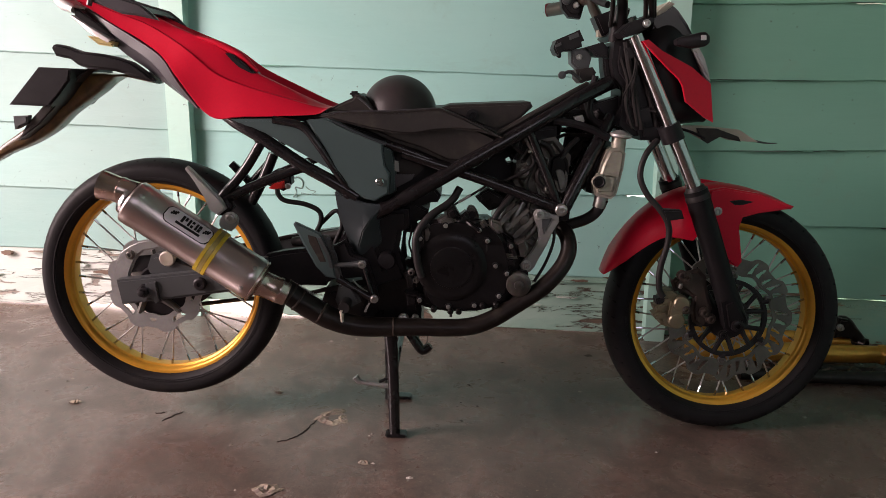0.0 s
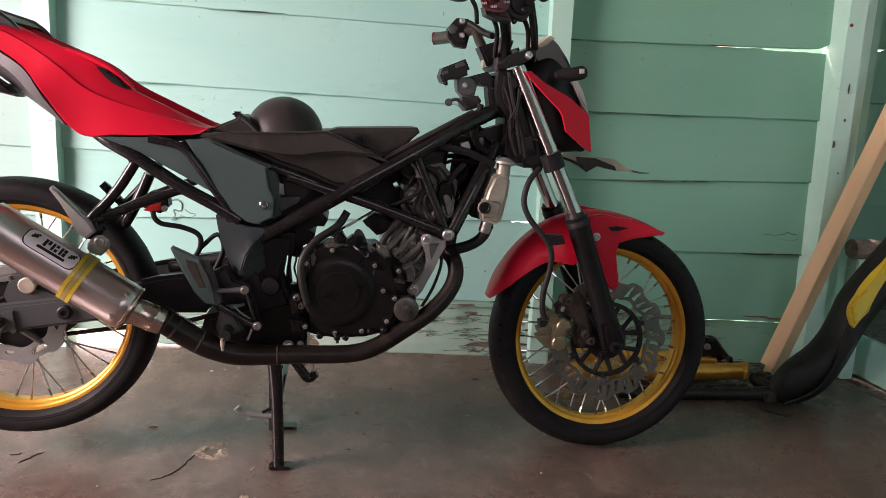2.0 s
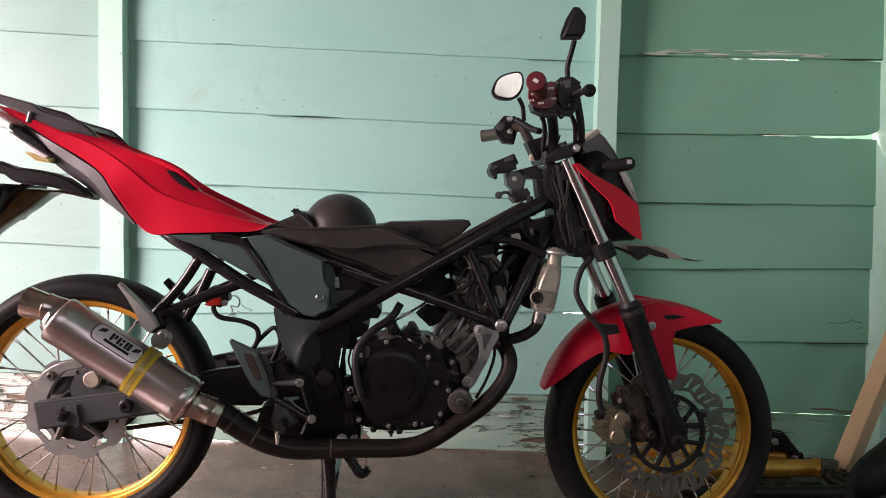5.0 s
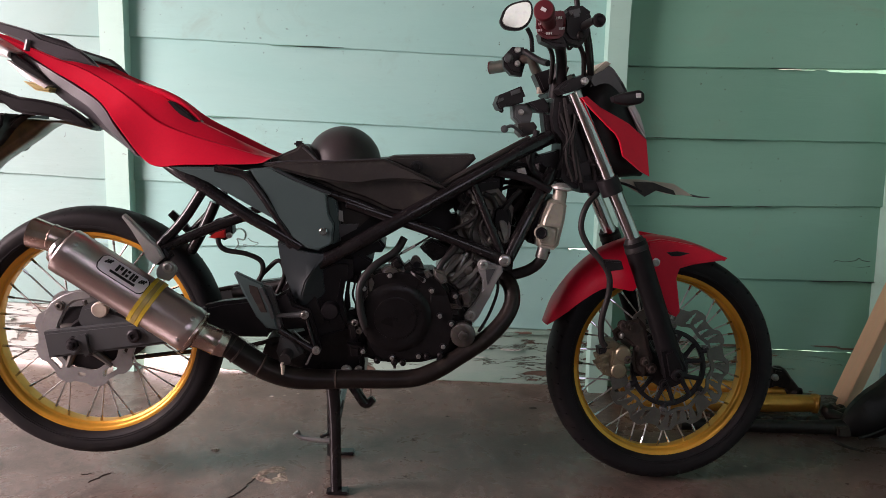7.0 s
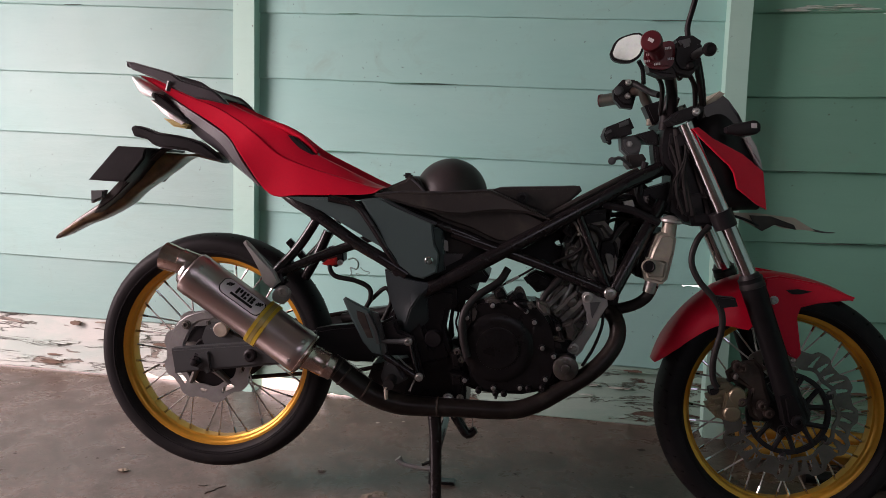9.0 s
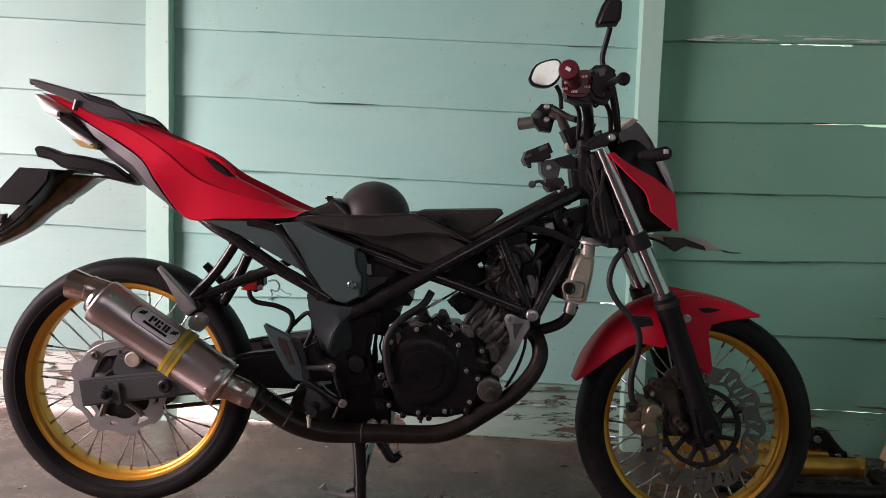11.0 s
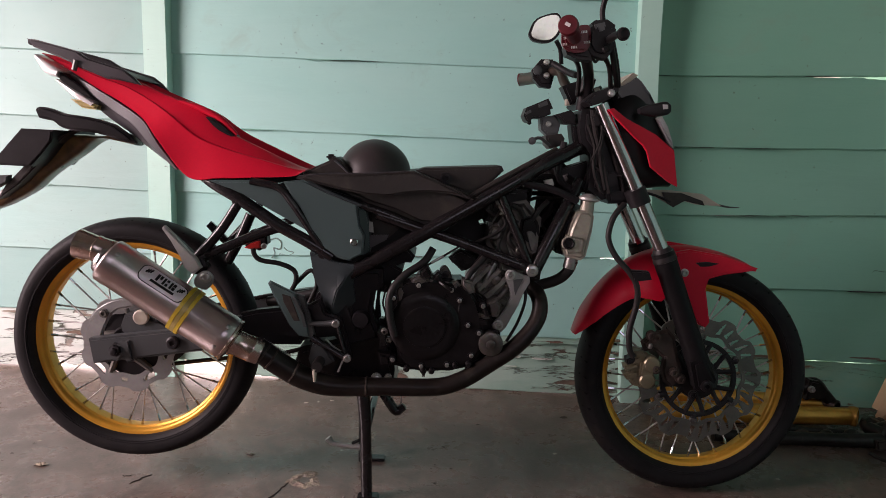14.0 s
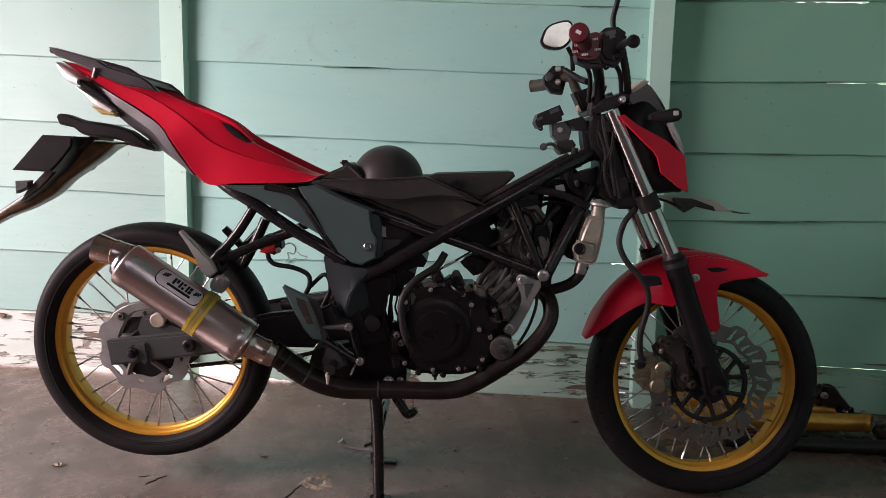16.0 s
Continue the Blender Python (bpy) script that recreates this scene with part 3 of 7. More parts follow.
BAYS = {
    # s from, s to, (height of each lower board edge at both ends)
    "west": (-2.55, -0.255, [(1.90, 1.79), (1.665, 1.565), (1.435, 1.336), (1.175, 1.102), (0.95, 0.880), (0.71, 0.644), (0.46, 0.425), (0.21, 0.215)]),
    "mid": (-0.215, 1.36, [(1.79, 1.75), (1.56, 1.52), (1.328, 1.276), (1.108, 1.058), (0.868, 0.826), (0.646, 0.612), (0.425, 0.468), (0.20, 0.185)]),
    "east": (1.385, 2.26, [(1.76, 1.76), (1.53, 1.53), (1.300, 1.297), (1.050, 1.058), (0.828, 0.834), (0.609, 0.631), (0.380, 0.386), (0.158, 0.148)]),
}
for bay, (s0, s1, edges) in BAYS.items():
    above = (2.05, 2.05)
    tops = [above] + edges[:-1]
    for k, ((lo0, lo1), (hi0, hi1)) in enumerate(zip(edges, tops)):
        gap = 0.0
        if bay == "east" and k == 4:
            gap = 0.027  # daylight shows between two boards here
        if bay == "east" and k == 3:
            gap = 0.0235
        drops, nick = (), None
        if bay == "east" and k == 4:
            drops = [(1.88, 1.99, 0.003), (2.03, 2.3, 0.005)]
        if bay == "east" and k == 3:
            drops = [(1.66, 1.98, 0.0085)]
            nick = (2.10, 0.045)  # the board's corner has broken away
        if bay == "mid" and k == 3:
            drops = [(1.27, 1.4, 0.013)]
        if bay == "mid" and k == 7:
            drops = [(1.24, 1.4, 0.0265)]
        lap("board", s0, s1, lo0, lo1, hi0 - gap * 0.3, hi1 - gap, {"east": "board_green_dark", "mid": "board", "west": "board_west"}[bay], tilt=0.009 if bay == "east" else 0.0055, drops=drops, nick=nick)
    (lo0, lo1) = edges[-1]
    if bay == "west":
        lap("board", s0, s1, 0.006, 0.006, lo0, lo1, "plaster", 0.014, "flaking white and brown rotten base board", rises=[(-0.74, -0.28, 0.024)])
    elif bay == "mid":
        lap("board", s0, 0.06, 0.055, 0.05, lo0, 0.197, "rotten", 0.014, "rotten base board with peeling green paint")
        lap("board", 0.064, s1, 0.0, 0.0, 0.197, lo1, "rotten", 0.014, rises=[(0.066, 0.17, 0.026)], label= "rotten base board with peeling green paint")
    else:
        gap = 0.0215 if bay == "east" else 0.0
        lap("board", s0, s1, 0.0, 0.0, lo0 - gap, lo1 - gap, "green_base", 0.010, drops=[(1.88, 2.3, 0.0042)])


def post(s0, s1, y0, y1, label):
    bm = bmesh.new()
    k = 24
    rings = []
    for i in range(k + 1):
        z = -0.01 + 2.62 * i / k
        rings.append([bm.verts.new((s + 0.003 * noise.noise((s * 3, z * 5, y * 9)), y + 0.002 * noise.noise((s, z * 6, 7)), z)) for s, y in ((s0, y0), (s1, y0), (s1, y1), (s0, y1))])
    for a, b in zip(rings, rings[1:]):
        for j in range(4):
            bm.faces.new((a[j], a[(j + 1) % 4], b[(j + 1) % 4], b[j]))
    bm.faces.new(rings[0]), bm.faces.new(rings[-1][::-1])
    long_edges = [e for e in bm.edges if abs(e.verts[0].co.z - e.verts[1].co.z) > 0.02]
    bmesh.ops.bevel(bm, geom=long_edges, offset=0.004, segments=2, affect="EDGES")
    return part("post", bm, "post", back, label)


post(-0.270, -0.192, -0.042, 0.03, "square mint green painted post")
post(1.330, 1.392, -0.072, 0.03, "square mint green painted post")
post(2.240, 2.294, -0.098, 0.03, "square mint green post with chipped paint")
post(2.296, 2.345, -0.060, 0.03, "square mint green post")


def mark(name, pts, r, material, label, y=-0.012):
    """A thin drawn line lying on the wall; points are along the wall and up."""
    ob = part(name, tube([(s, y, z) for s, z in pts], r, 5, 4), material, back, label)
    return ob


mark("pencil_mark", [(2.222, 0.453), (2.198, 0.456), (2.186, 0.463), (2.175, 0.455), (2.141, 0.450), (2.113, 0.453), (2.103, 0.437), (2.113, 0.424), (2.128, 0.426), (2.134, 0.438), (2.162, 0.437), (2.192, 0.433), (2.224, 0.438)], 0.0012, "ink", "dark pencil scribble on a board", -0.0055)
mark("pencil_mark", [(0.141, 0.490), (0.162, 0.495), (0.178, 0.480), (0.173, 0.458), (0.151, 0.461), (0.155, 0.443), (0.143, 0.427)], 0.0028, "stain", "dark stain ring on a board", -0.0045)
mark("pencil_mark", [(0.187, 0.464), (0.201, 0.453), (0.222, 0.448), (0.203, 0.439), (0.171, 0.442)], 0.0022, "stain", "dark stain line on a board", -0.0045)
for s, z in [(2.249, 1.124)]:
    part("nail_hole", lathe([(-0.004, 0.004), (0.001, 0.006), (0.002, 0.002)], (s, -0.0985, z), (0, -1, 0), 8), "rust", back, "rusty nail hole in chipped paint")

# the wall beyond the front wheel: a low board, an opening and a store room painted darker
east = tagged(new("wall_east"), "mint green board wall with an opening into a dark store room", "wall", kind="structure")
east.matrix_world = Matrix.Translation((2.42, 0.58, 0)) @ Matrix.Rotation(radians(-90), 4, "Z")
lap("board", 0.03, 0.60, 0.0, 0.0, 0.11, 0.11, wall=east, label="low mint green threshold board")
levels = [1.85, 1.62, 1.40, 1.165, 0.93, 0.70, 0.47, 0.23, 0.0]
for lo, hi in zip(levels, [2.10] + levels):
    lap("board", 0.60, 3.9, lo, lo, hi, hi, wall=east)
part("board", box((3.9, 0.03, 0.7), Matrix.Translation((1.95, 0.03, 2.3)), 0), "board", east)
part("board", box((5.4, 0.03, 0.7), Matrix.Translation((-0.25, 0.03, 2.38)), 0), "board", back)
store = tagged(new("wall_store"), "store room board walls with the shade in their green paint", "wall", kind="structure")
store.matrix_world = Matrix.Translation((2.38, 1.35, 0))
# darker green paint puts the store room's shade into its boards
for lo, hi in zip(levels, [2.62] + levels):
    lap("board", 0.0, 1.8, lo, lo, hi, hi, "board_green_dark", wall=store, drops=[(0.0, 1.7, 0.027)] if lo in (0.93, 1.165) else ())
part("board", box((0.03, 2.4, 2.62), Matrix.Translation((1.8, -1.2, 1.31)), 0), "board_green_dark", store)
part("board", box((0.03, 0.8, 2.62), Matrix.Translation((-0.01, -0.42, 1.31)), 0), "board_green_dark", store)
part("board", box((1.8, 0.03, 0.6), Matrix.Translation((0.9, 0.03, 2.32)), 0), "board_green_dark", store)

def flake(s, z, w, h, seed, material, label, y=-0.0125):
    """A ragged spot, bared paint or a pale streak, standing barely proud of the board."""
    bm = bmesh.new()
    k = 16
    rim, top = [], []
    for i in range(k):
        a = 2 * math.pi * i / k
        f = 1 + 0.6 * noise.noise((math.cos(a) * 2.1 + seed * 3.7, math.sin(a) * 2.1, seed * 1.3)) + 0.25 * noise.noise((i * 2.3, seed, 5))
        x, zz = s + w * f * math.cos(a), z + h * f * math.sin(a)
        rim.append(bm.verts.new((x, y + 0.006, zz)))
        top.append(bm.verts.new((s + (x - s) * 0.88, y - 0.0022 - 0.002 * (zz < z), z + (zz - z) * 0.85)))
    bm.faces.new(top)
    for i in range(k):
        j = (i + 1) % k
        bm.faces.new((rim[i], rim[j], top[j], top[i]))
    return part("paint_flake", bm, material, back, label, 25)


rf = random.Random(5)
for i in range(20):
    z = rf.choice((0.21, 0.205, 0.19, 0.16, 0.13, 0.10, 0.07, 0.04)) + rf.uniform(-0.012, 0.012)
    flake(rf.uniform(-1.45, -0.28), z, rf.uniform(0.015, 0.09), rf.uniform(0.002, 0.009), i, rf.choice(("bare_wood", "plaster", "plaster", "chip")), "bare brown wood under flaked paint", -0.0145)
for i in range(40):
    z = rf.choice((0.195, 0.192, 0.19, 0.19, 0.17, 0.15, 0.12, 0.08, 0.02, 0.012)) + rf.uniform(-0.006, 0.006)
    flake(rf.uniform(0.2, 1.32), z, rf.uniform(0.008, 0.055), rf.uniform(0.0008, 0.0035), 60 + i, ("bare_wood" if z > 0.18 else rf.choice(("rotten", "plaster", "rotten", "plaster", "bare_wood"))), "bare wood under peeling paint", -0.0125)
for i in range(14):
    flake(rf.uniform(1.42, 2.2), 0.155 + rf.uniform(0.0, 0.012), rf.uniform(0.01, 0.07), rf.uniform(0.001, 0.004), 120 + i, "bare_wood", "bare wood along a cracked board edge", -0.0105)
# pale flakes painted as the smear of light leaking at this seam
for i in range(22):
    flake(rf.uniform(1.50, 2.05), 1.303 + abs(rf.gauss(0.0, 0.008)), rf.uniform(0.02, 0.07), rf.uniform(0.001, 0.004), 150 + i, "pale_streak", "pale streaks painted for light leaking at a board edge", -0.0105)
for i in range(7):
    s, z = rf.choice(((2.262, 0.9), (2.262, 0.75), (2.262, 1.1), (-0.23, 0.6), (-0.23, 0.4), (1.36, 0.9), (1.36, 0.5)))
    flake(s + rf.uniform(-0.018, 0.018), z + rf.uniform(-0.12, 0.12), rf.uniform(0.001, 0.004), rf.uniform(0.003, 0.02), 180 + i, rf.choice(("ink", "bare_wood")), "chip in the post's paint", {2.262: -0.0985, -0.23: -0.0425, 1.36: -0.0725}[s])

for bay, (s0, s1, edges) in BAYS.items():
    for lo0, lo1 in edges:
        for i in range(4 if bay == "east" else 2):
            t = rf.uniform(0.03, 0.97)
            flake(s0 + (s1 - s0) * t, lo0 + (lo1 - lo0) * t + rf.uniform(-0.001, 0.002), rf.uniform(0.015, 0.09), rf.uniform(0.0005, 0.0013), rf.randint(300, 900), rf.choice(("ink", "dark_wall", "board_green_dark", "board_green_dark")), "cracked dark paint along a board edge", -0.0112 if bay == "east" else -0.0072)

# broken patch in the floor
def patch(at, rx, ry, seed, lift=0.006):
    bm = bmesh.new()
    c = bm.verts.new((at[0], at[1], -0.004))
    k = 22
    ring0, ring1 = [], []
    for i in range(k):
        a = 2 * math.pi * i / k
        f = 1 + 0.55 * noise.noise((math.cos(a) * 1.7 + seed, math.sin(a) * 1.7, seed))
        ring0.append(bm.verts.new((at[0] + 0.55 * rx * f * math.cos(a), at[1] + 0.55 * ry * f * math.sin(a), lift * (0.4 + noise.noise((i * 1.7, seed, 2))))))
        ring1.append(bm.verts.new((at[0] + rx * f * math.cos(a), at[1] + ry * f * math.sin(a), 0.0005)))
    for i in range(k):
        j = (i + 1) % k
        bm.faces.new((c, ring0[i], ring0[j]))
        bm.faces.new((ring0[i], ring1[i], ring1[j], ring0[j]))
    return part("floor_chip", bm, "chip", floor, "broken pale patch in the concrete", 20)


for (x, y), rx, ry, sd in zip([(0.395, -0.018), (-0.280, 0.048), (0.498, -0.232), (0.312, -0.348), (0.228, 0.122)], (0.040, 0.016, 0.014, 0.03, 0.010), (0.040, 0.010, 0.009, 0.02, 0.008), (1, 2, 4, 5, 6)):
    patch((x, y), rx, ry, sd)


def floor_z(x, y):
    v = Vector((x, y, 0))
    return 0.0035 * noise.noise(v * 1.3) - 0.0015 + 0.0012 * noise.noise(v * 5)


def crack(pts, width, seed):
    """An open crack: a thin dark ragged strip lying in the concrete."""
    bm = bmesh.new()
    line = smooth_line([(x, y, 0) for x, y in pts], 6)
    rows = []
    for i, p in enumerate(line):
        d = (line[min(i + 1, len(line) - 1)] - line[max(i - 1, 0)]).normalized()
        side = Vector((-d.y, d.x, 0))
        t = i / (len(line) - 1)
        w = 0.4 * width * (0.35 + math.sin(math.pi * t)) * (1 + 0.7 * noise.noise((i * 0.9, seed, 0.4)))
        p = p + side * 0.006 * noise.noise((i * 0.6, seed, 3.1))
        rows.append([bm.verts.new((q.x, q.y, floor_z(q.x, q.y) + 0.0016)) for q in (p - side * w, p + side * w)])
    for a, b in zip(rows, rows[1:]):
        bm.faces.new((a[0], a[1], b[1], b[0]))
    ext = bmesh.ops.extrude_face_region(bm, geom=list(bm.faces))
    for v in ext["geom"]:
        if isinstance(v, bmesh.types.BMVert):
            v.co.z -= 0.004
    return part("floor_crack", bm, "crack", floor, "dark open crack in the concrete")


def fleck(x, y, r, seed, material):
    """A small ragged crumb or spot on the floor."""
    bm = bmesh.new()
    ring = []
    for i in range(9):
        a = 2 * math.pi * i / 9
        f = r * (1 + 0.7 * noise.noise((math.cos(a) * 1.9 + seed * 2.3, math.sin(a) * 1.9, seed)))
        ring.append((x + 1.5 * f * math.cos(a), y + f * math.sin(a)))
    low_ring = [bm.verts.new((p, q, floor_z(p, q) - 0.001)) for p, q in ring]
    top = bm.verts.new((x, y, floor_z(x, y) + min(0.004, 0.4 * r) + 0.0008))
    for i in range(9):
        bm.faces.new((low_ring[i], low_ring[(i + 1) % 9], top))
    return part("floor_speck", bm, material, floor)


for k, (pts, w) in enumerate((([(0.372, -0.010), (0.352, -0.050), (0.338, -0.093), (0.318, -0.127), (0.287, -0.146)], 0.0026), ([(-0.018, -0.048), (-0.004, -0.025), (0.015, 0.002)], 0.0030), ([(-0.052, -0.007), (-0.040, -0.007), (-0.029, -0.003)], 0.0022),
                              ([(-0.296, 0.044), (-0.283, 0.053), (-0.268, 0.050)], 0.004))):
    crack(pts, w, k)
for k, (x, y, r) in enumerate(((0.735, 0.200, 0.004), (0.754, 0.064, 0.004), (0.712, 0.083, 0.003), (0.840, 0.367, 0.006), (0.738, 0.192, 0.004), (1.110, 0.440, 0.012))):
    fleck(x, y, r, 40 + k, "crack")
for k, (x, y, r) in enumerate(((0.492, -0.230, 0.006), (0.517, -0.234, 0.004), (0.230, 0.130, 0.007), (0.302, 0.520, 0.006), (0.340, 0.530, 0.004), (0.600, -0.289, 0.007))):
    fleck(x, y, r, 70 + k, "pale_chip")
rs_ = random.Random(21)
for k in range(60):
    x, y = rs_.uniform(-0.8, 1.9), rs_.uniform(-0.75, 0.55)
    fleck(x, y, rs_.choice((0.002, 0.003, 0.003, 0.005)), k, rs_.choice(("crack", "crack", "chip", "pale_chip")))

# ---- the motorcycle ----
bike = thing("motorcycle", "red and black motorcycle without seat or tank, gold spoked wheels", "motorcycle")
RC, FC = Vector((0.001, 0, 0.347)), Vector((1.3235, 0.0, 0.281))  # wheel centres
STEER = Matrix.Translation(FC) @ Matrix.Rotation(radians(2.2), 4, "Z") @ Matrix.Rotation(radians(-4.9), 4, "X") @ Matrix.Translation(-FC)  # the bars are turned a little


def wheel(name, c, tyre_r, tyre_w, rim_r, rim_w, label):
    """Hub with tyre, rim, nipples and laced spokes round the y axis through c."""
    ax = (0, 1, 0)
    hub = part(name, lathe([(-0.062, 0.012), (-0.062, 0.028), (-0.05, 0.03), (-0.046, 0.046), (-0.038, 0.046), (-0.034, 0.03), (0.034, 0.03), (0.038, 0.046), (0.046, 0.046), (0.05, 0.03), (0.062, 0.028), (0.062, 0.012)], c, ax, 32), "black", bike, label)
    h = tyre_w / 2
    mid = (tyre_r + rim_r) / 2
    prof = []
    for i in range(25):
        a = math.pi * i / 24
        prof.append((-h * math.cos(a) * (1.0 if 0 < i < 24 else 0.82), mid - 0.004 + (tyre_r - mid + 0.004) * math.sin(a) ** 0.72))
    prof = [(-rim_w / 2 + 0.004, rim_r - 0.004), (-h * 0.86, rim_r + 0.006), (-h * 0.97, (rim_r + mid) / 2)] + prof[1:-1] + [(h * 0.97, (rim_r + mid) / 2), (h * 0.86, rim_r + 0.006), (rim_w / 2 - 0.004, rim_r - 0.004)]
    bm = lathe(prof, c, ax, 96, close=True)
    tyre = part("tyre", bm, "tyre", hub, "black road tyre")
    for sgn in (-1, 1):
        for rr, yy in ((rim_r + 0.010, h * 0.90), (rim_r + 0.0135, h * 0.945)):
            part("bead_line", lathe([(sgn * yy - 0.0018, rr - 0.0012), (sgn * yy - 0.0018, rr + 0.0012), (sgn * yy + 0.0018, rr + 0.0012), (sgn * yy + 0.0018, rr - 0.0012)], c, ax, 72, close=True), "tyre", tyre)
    # slanted grooves across both shoulders of the tread
    groove = None
    for i in range(44):
        a = 2 * math.pi * i / 44
        for sgn in (-1, 1):
            m = Matrix.Translation(c) @ Matrix.Rotation(-a - (0.07 if sgn > 0 else 0.0), 4, "Y") @ Matrix.Translation((tyre_r - 0.0105, sgn * h * 0.72, 0)) @ Matrix.Rotation(sgn * radians(33), 4, "Z") @ Matrix.Rotation(sgn * radians(24), 4, "X")
            if groove is None:
                groove = part("tread_groove", box((0.004, 0.026, 0.004), None, 0.0012, seg=1), "groove", tyre, "dark tread groove")
                groove.matrix_basis = m
            else:
                again(groove, "tread_groove", m, tyre)
    w, d = rim_w / 2, rim_r
    prof = [(-w, d), (-w + 0.003, d + 0.002), (-w + 0.006, d - 0.003), (-w * 0.55, d - 0.008), (0, d - 0.010), (w * 0.55, d - 0.008), (w - 0.006, d - 0.003), (w - 0.003, d + 0.002), (w, d),
            (w - 0.001, d - 0.0055), (w - 0.0025, d - 0.010), (w - 0.006, d - 0.0125), (w * 0.50, d - 0.0135), (w * 0.40, d - 0.0175), (0, d - 0.0185), (-w * 0.40, d - 0.0175), (-w * 0.50, d - 0.0135), (-w + 0.006, d - 0.0125), (-w + 0.0025, d - 0.010), (-w + 0.001, d - 0.0055)]
    rim = part("rim", lathe(prof, c, ax, 96, close=True), "gold", hub, "gold anodised spoked rim")
    first = nip = None
    k = 36
    for i in range(k):
        a = 2 * math.pi * i / k
        side = -1 if i % 2 else 1
        cross = radians(52) * (1 if (i // 2) % 2 else -1)
        p = Vector((0.043 * math.cos(a + cross), side * 0.042, 0.043 * math.sin(a + cross)))
        q = Vector(((d - 0.018) * math.cos(a), side * 0.007, (d - 0.018) * math.sin(a)))
        length = (q - p).length
        z = (q - p).normalized()
        m = Matrix.Translation(c + p) @ z.to_track_quat("Z", "Y").to_matrix().to_4x4() @ Matrix.Diagonal((1, 1, length, 1))
        if first is None:
            first = part("spoke", tube([(0, 0, 0), (0, 0, 1)], 0.0020, 6, straight=True), "alu", hub)
            first.matrix_basis = m
            nip = part("nipple", tube([(0, 0, -0.015), (0, 0, 0.006)], 0.0028, 6, straight=True), "chrome", hub)
            nip.matrix_basis = Matrix.Translation(c + q) @ z.to_track_quat("Z", "Y").to_matrix().to_4x4()
        else:
            again(first, "spoke", m, hub)
            again(nip, "nipple", Matrix.Translation(c + q) @ z.to_track_quat("Z", "Y").to_matrix().to_4x4(), hub)
    return hub


def wave_disc(name, c, y, r_out, r_in, waves, depth, material, parent, label, hole, rows=12, fine=22):
    """A petal brake disc: wavy rim and bore; hole(angle in waves, share outward) tells what is cut away."""
    bm = bmesh.new()
    k = waves * fine
    t = 0.0022
    sheets = []
    for yy in (y - t, y + t):
        sheet = []
        for i in range(k):
            a = 2 * math.pi * i / k
            wob = math.cos(waves * a)
            ro, ri = r_out + depth * math.tanh(2.2 * wob), r_in + depth * 0.5 * wob
            sheet.append([bm.verts.new((c.x + (ri + (ro - ri) * j / rows) * math.cos(a), yy, c.z + (ri + (ro - ri) * j / rows) * math.sin(a))) for j in range(rows + 1)])
        sheets.append(sheet)
    solid = {(i, j): not hole((i + 0.5) / fine, (j + 0.5) / rows) for i in range(k) for j in range(rows)}
    p, q = sheets
    for (i, j), ok in solid.items():
        if not ok:
            continue
        i1 = (i + 1) % k
        bm.faces.new((p[i][j], p[i1][j], p[i1][j + 1], p[i][j + 1]))
        bm.faces.new((q[i][j], q[i][j + 1], q[i1][j + 1], q[i1][j]))
        for ni, nj, va, vb in (((i - 1) % k, j, (i, j), (i, j + 1)), (i1, j, (i1, j), (i1, j + 1)), (i, j - 1, (i, j), (i1, j)), (i, j + 1, (i, j + 1), (i1, j + 1))):
            if not solid.get((ni, nj), False):
                bm.faces.new((p[va[0]][va[1]], p[vb[0]][vb[1]], q[vb[0]][vb[1]], q[va[0]][va[1]]))
    loose = [v for v in bm.verts if not v.link_faces]
    bmesh.ops.delete(bm, geom=loose, context="VERTS")
    return part(name, bm, material, parent, label)


def rear_holes(a, u):
    f = a % 1.0 - 0.5
    return (f / 0.30) ** 2 + ((u - 0.5) / 0.20) ** 2 < 1 if int(a) % 2 else (f / 0.13) ** 2 + ((u - 0.45) / 0.16) ** 2 < 1


def front_holes(a, u):
    f = (a * 3) % 1.0 - 0.5
    w = 0.07 + 0.27 * (0.84 - u) / 0.68
    return 0.16 < u < 0.84 and abs(f + (u - 0.5) * 0.5) < w and int(a * 3) % 6 != 1


rear_wheel = wheel("rear_wheel", RC, 0.2868, 0.100, 0.2330, 0.062, "gold spoked rear wheel lifted off the floor")
front_wheel = wheel("front_wheel", FC, 0.2790, 0.086, 0.2215, 0.054, "gold spoked front wheel standing on the floor")
front_wheel.matrix_basis = STEER


# brakes
rd = wave_disc("rear_brake_disc", RC, -0.060, 0.110, 0.074, 9, 0.0050, "disc", bike, "grey wave-edged rear brake disc", rear_holes)
for i in range(5):
    bm = bmesh.new()
    a = 2 * math.pi * i / 5 + 0.35
    p, q = RC + Vector((0.035 * math.cos(a - 0.3), -0.058, 0.035 * math.sin(a - 0.3))), RC + Vector((0.083 * math.cos(a), -0.058, 0.083 * math.sin(a)))
    tube([p, (p + q) / 2, q], [0.011, 0.008, 0.007], 8, 2, bm)
    part("disc_arm", bm, "disc_dark", rd, "grey disc arm")
part("hub_cover", lathe([(-0.012, 0.076), (0, 0.078), (0.004, 0.070), (0.006, 0.045), (0.018, 0.04), (0.02, 0.02)], RC + Vector((0, -0.050, 0)), (0, -1, 0), 36), "black", bike, "black rear hub cover")
fd = wave_disc("front_brake_disc", FC, -0.050, 0.146, 0.1035, 12, 0.006, "disc_dark", bike, "dirty dark wave-edged front brake disc", front_holes, 16, 36)
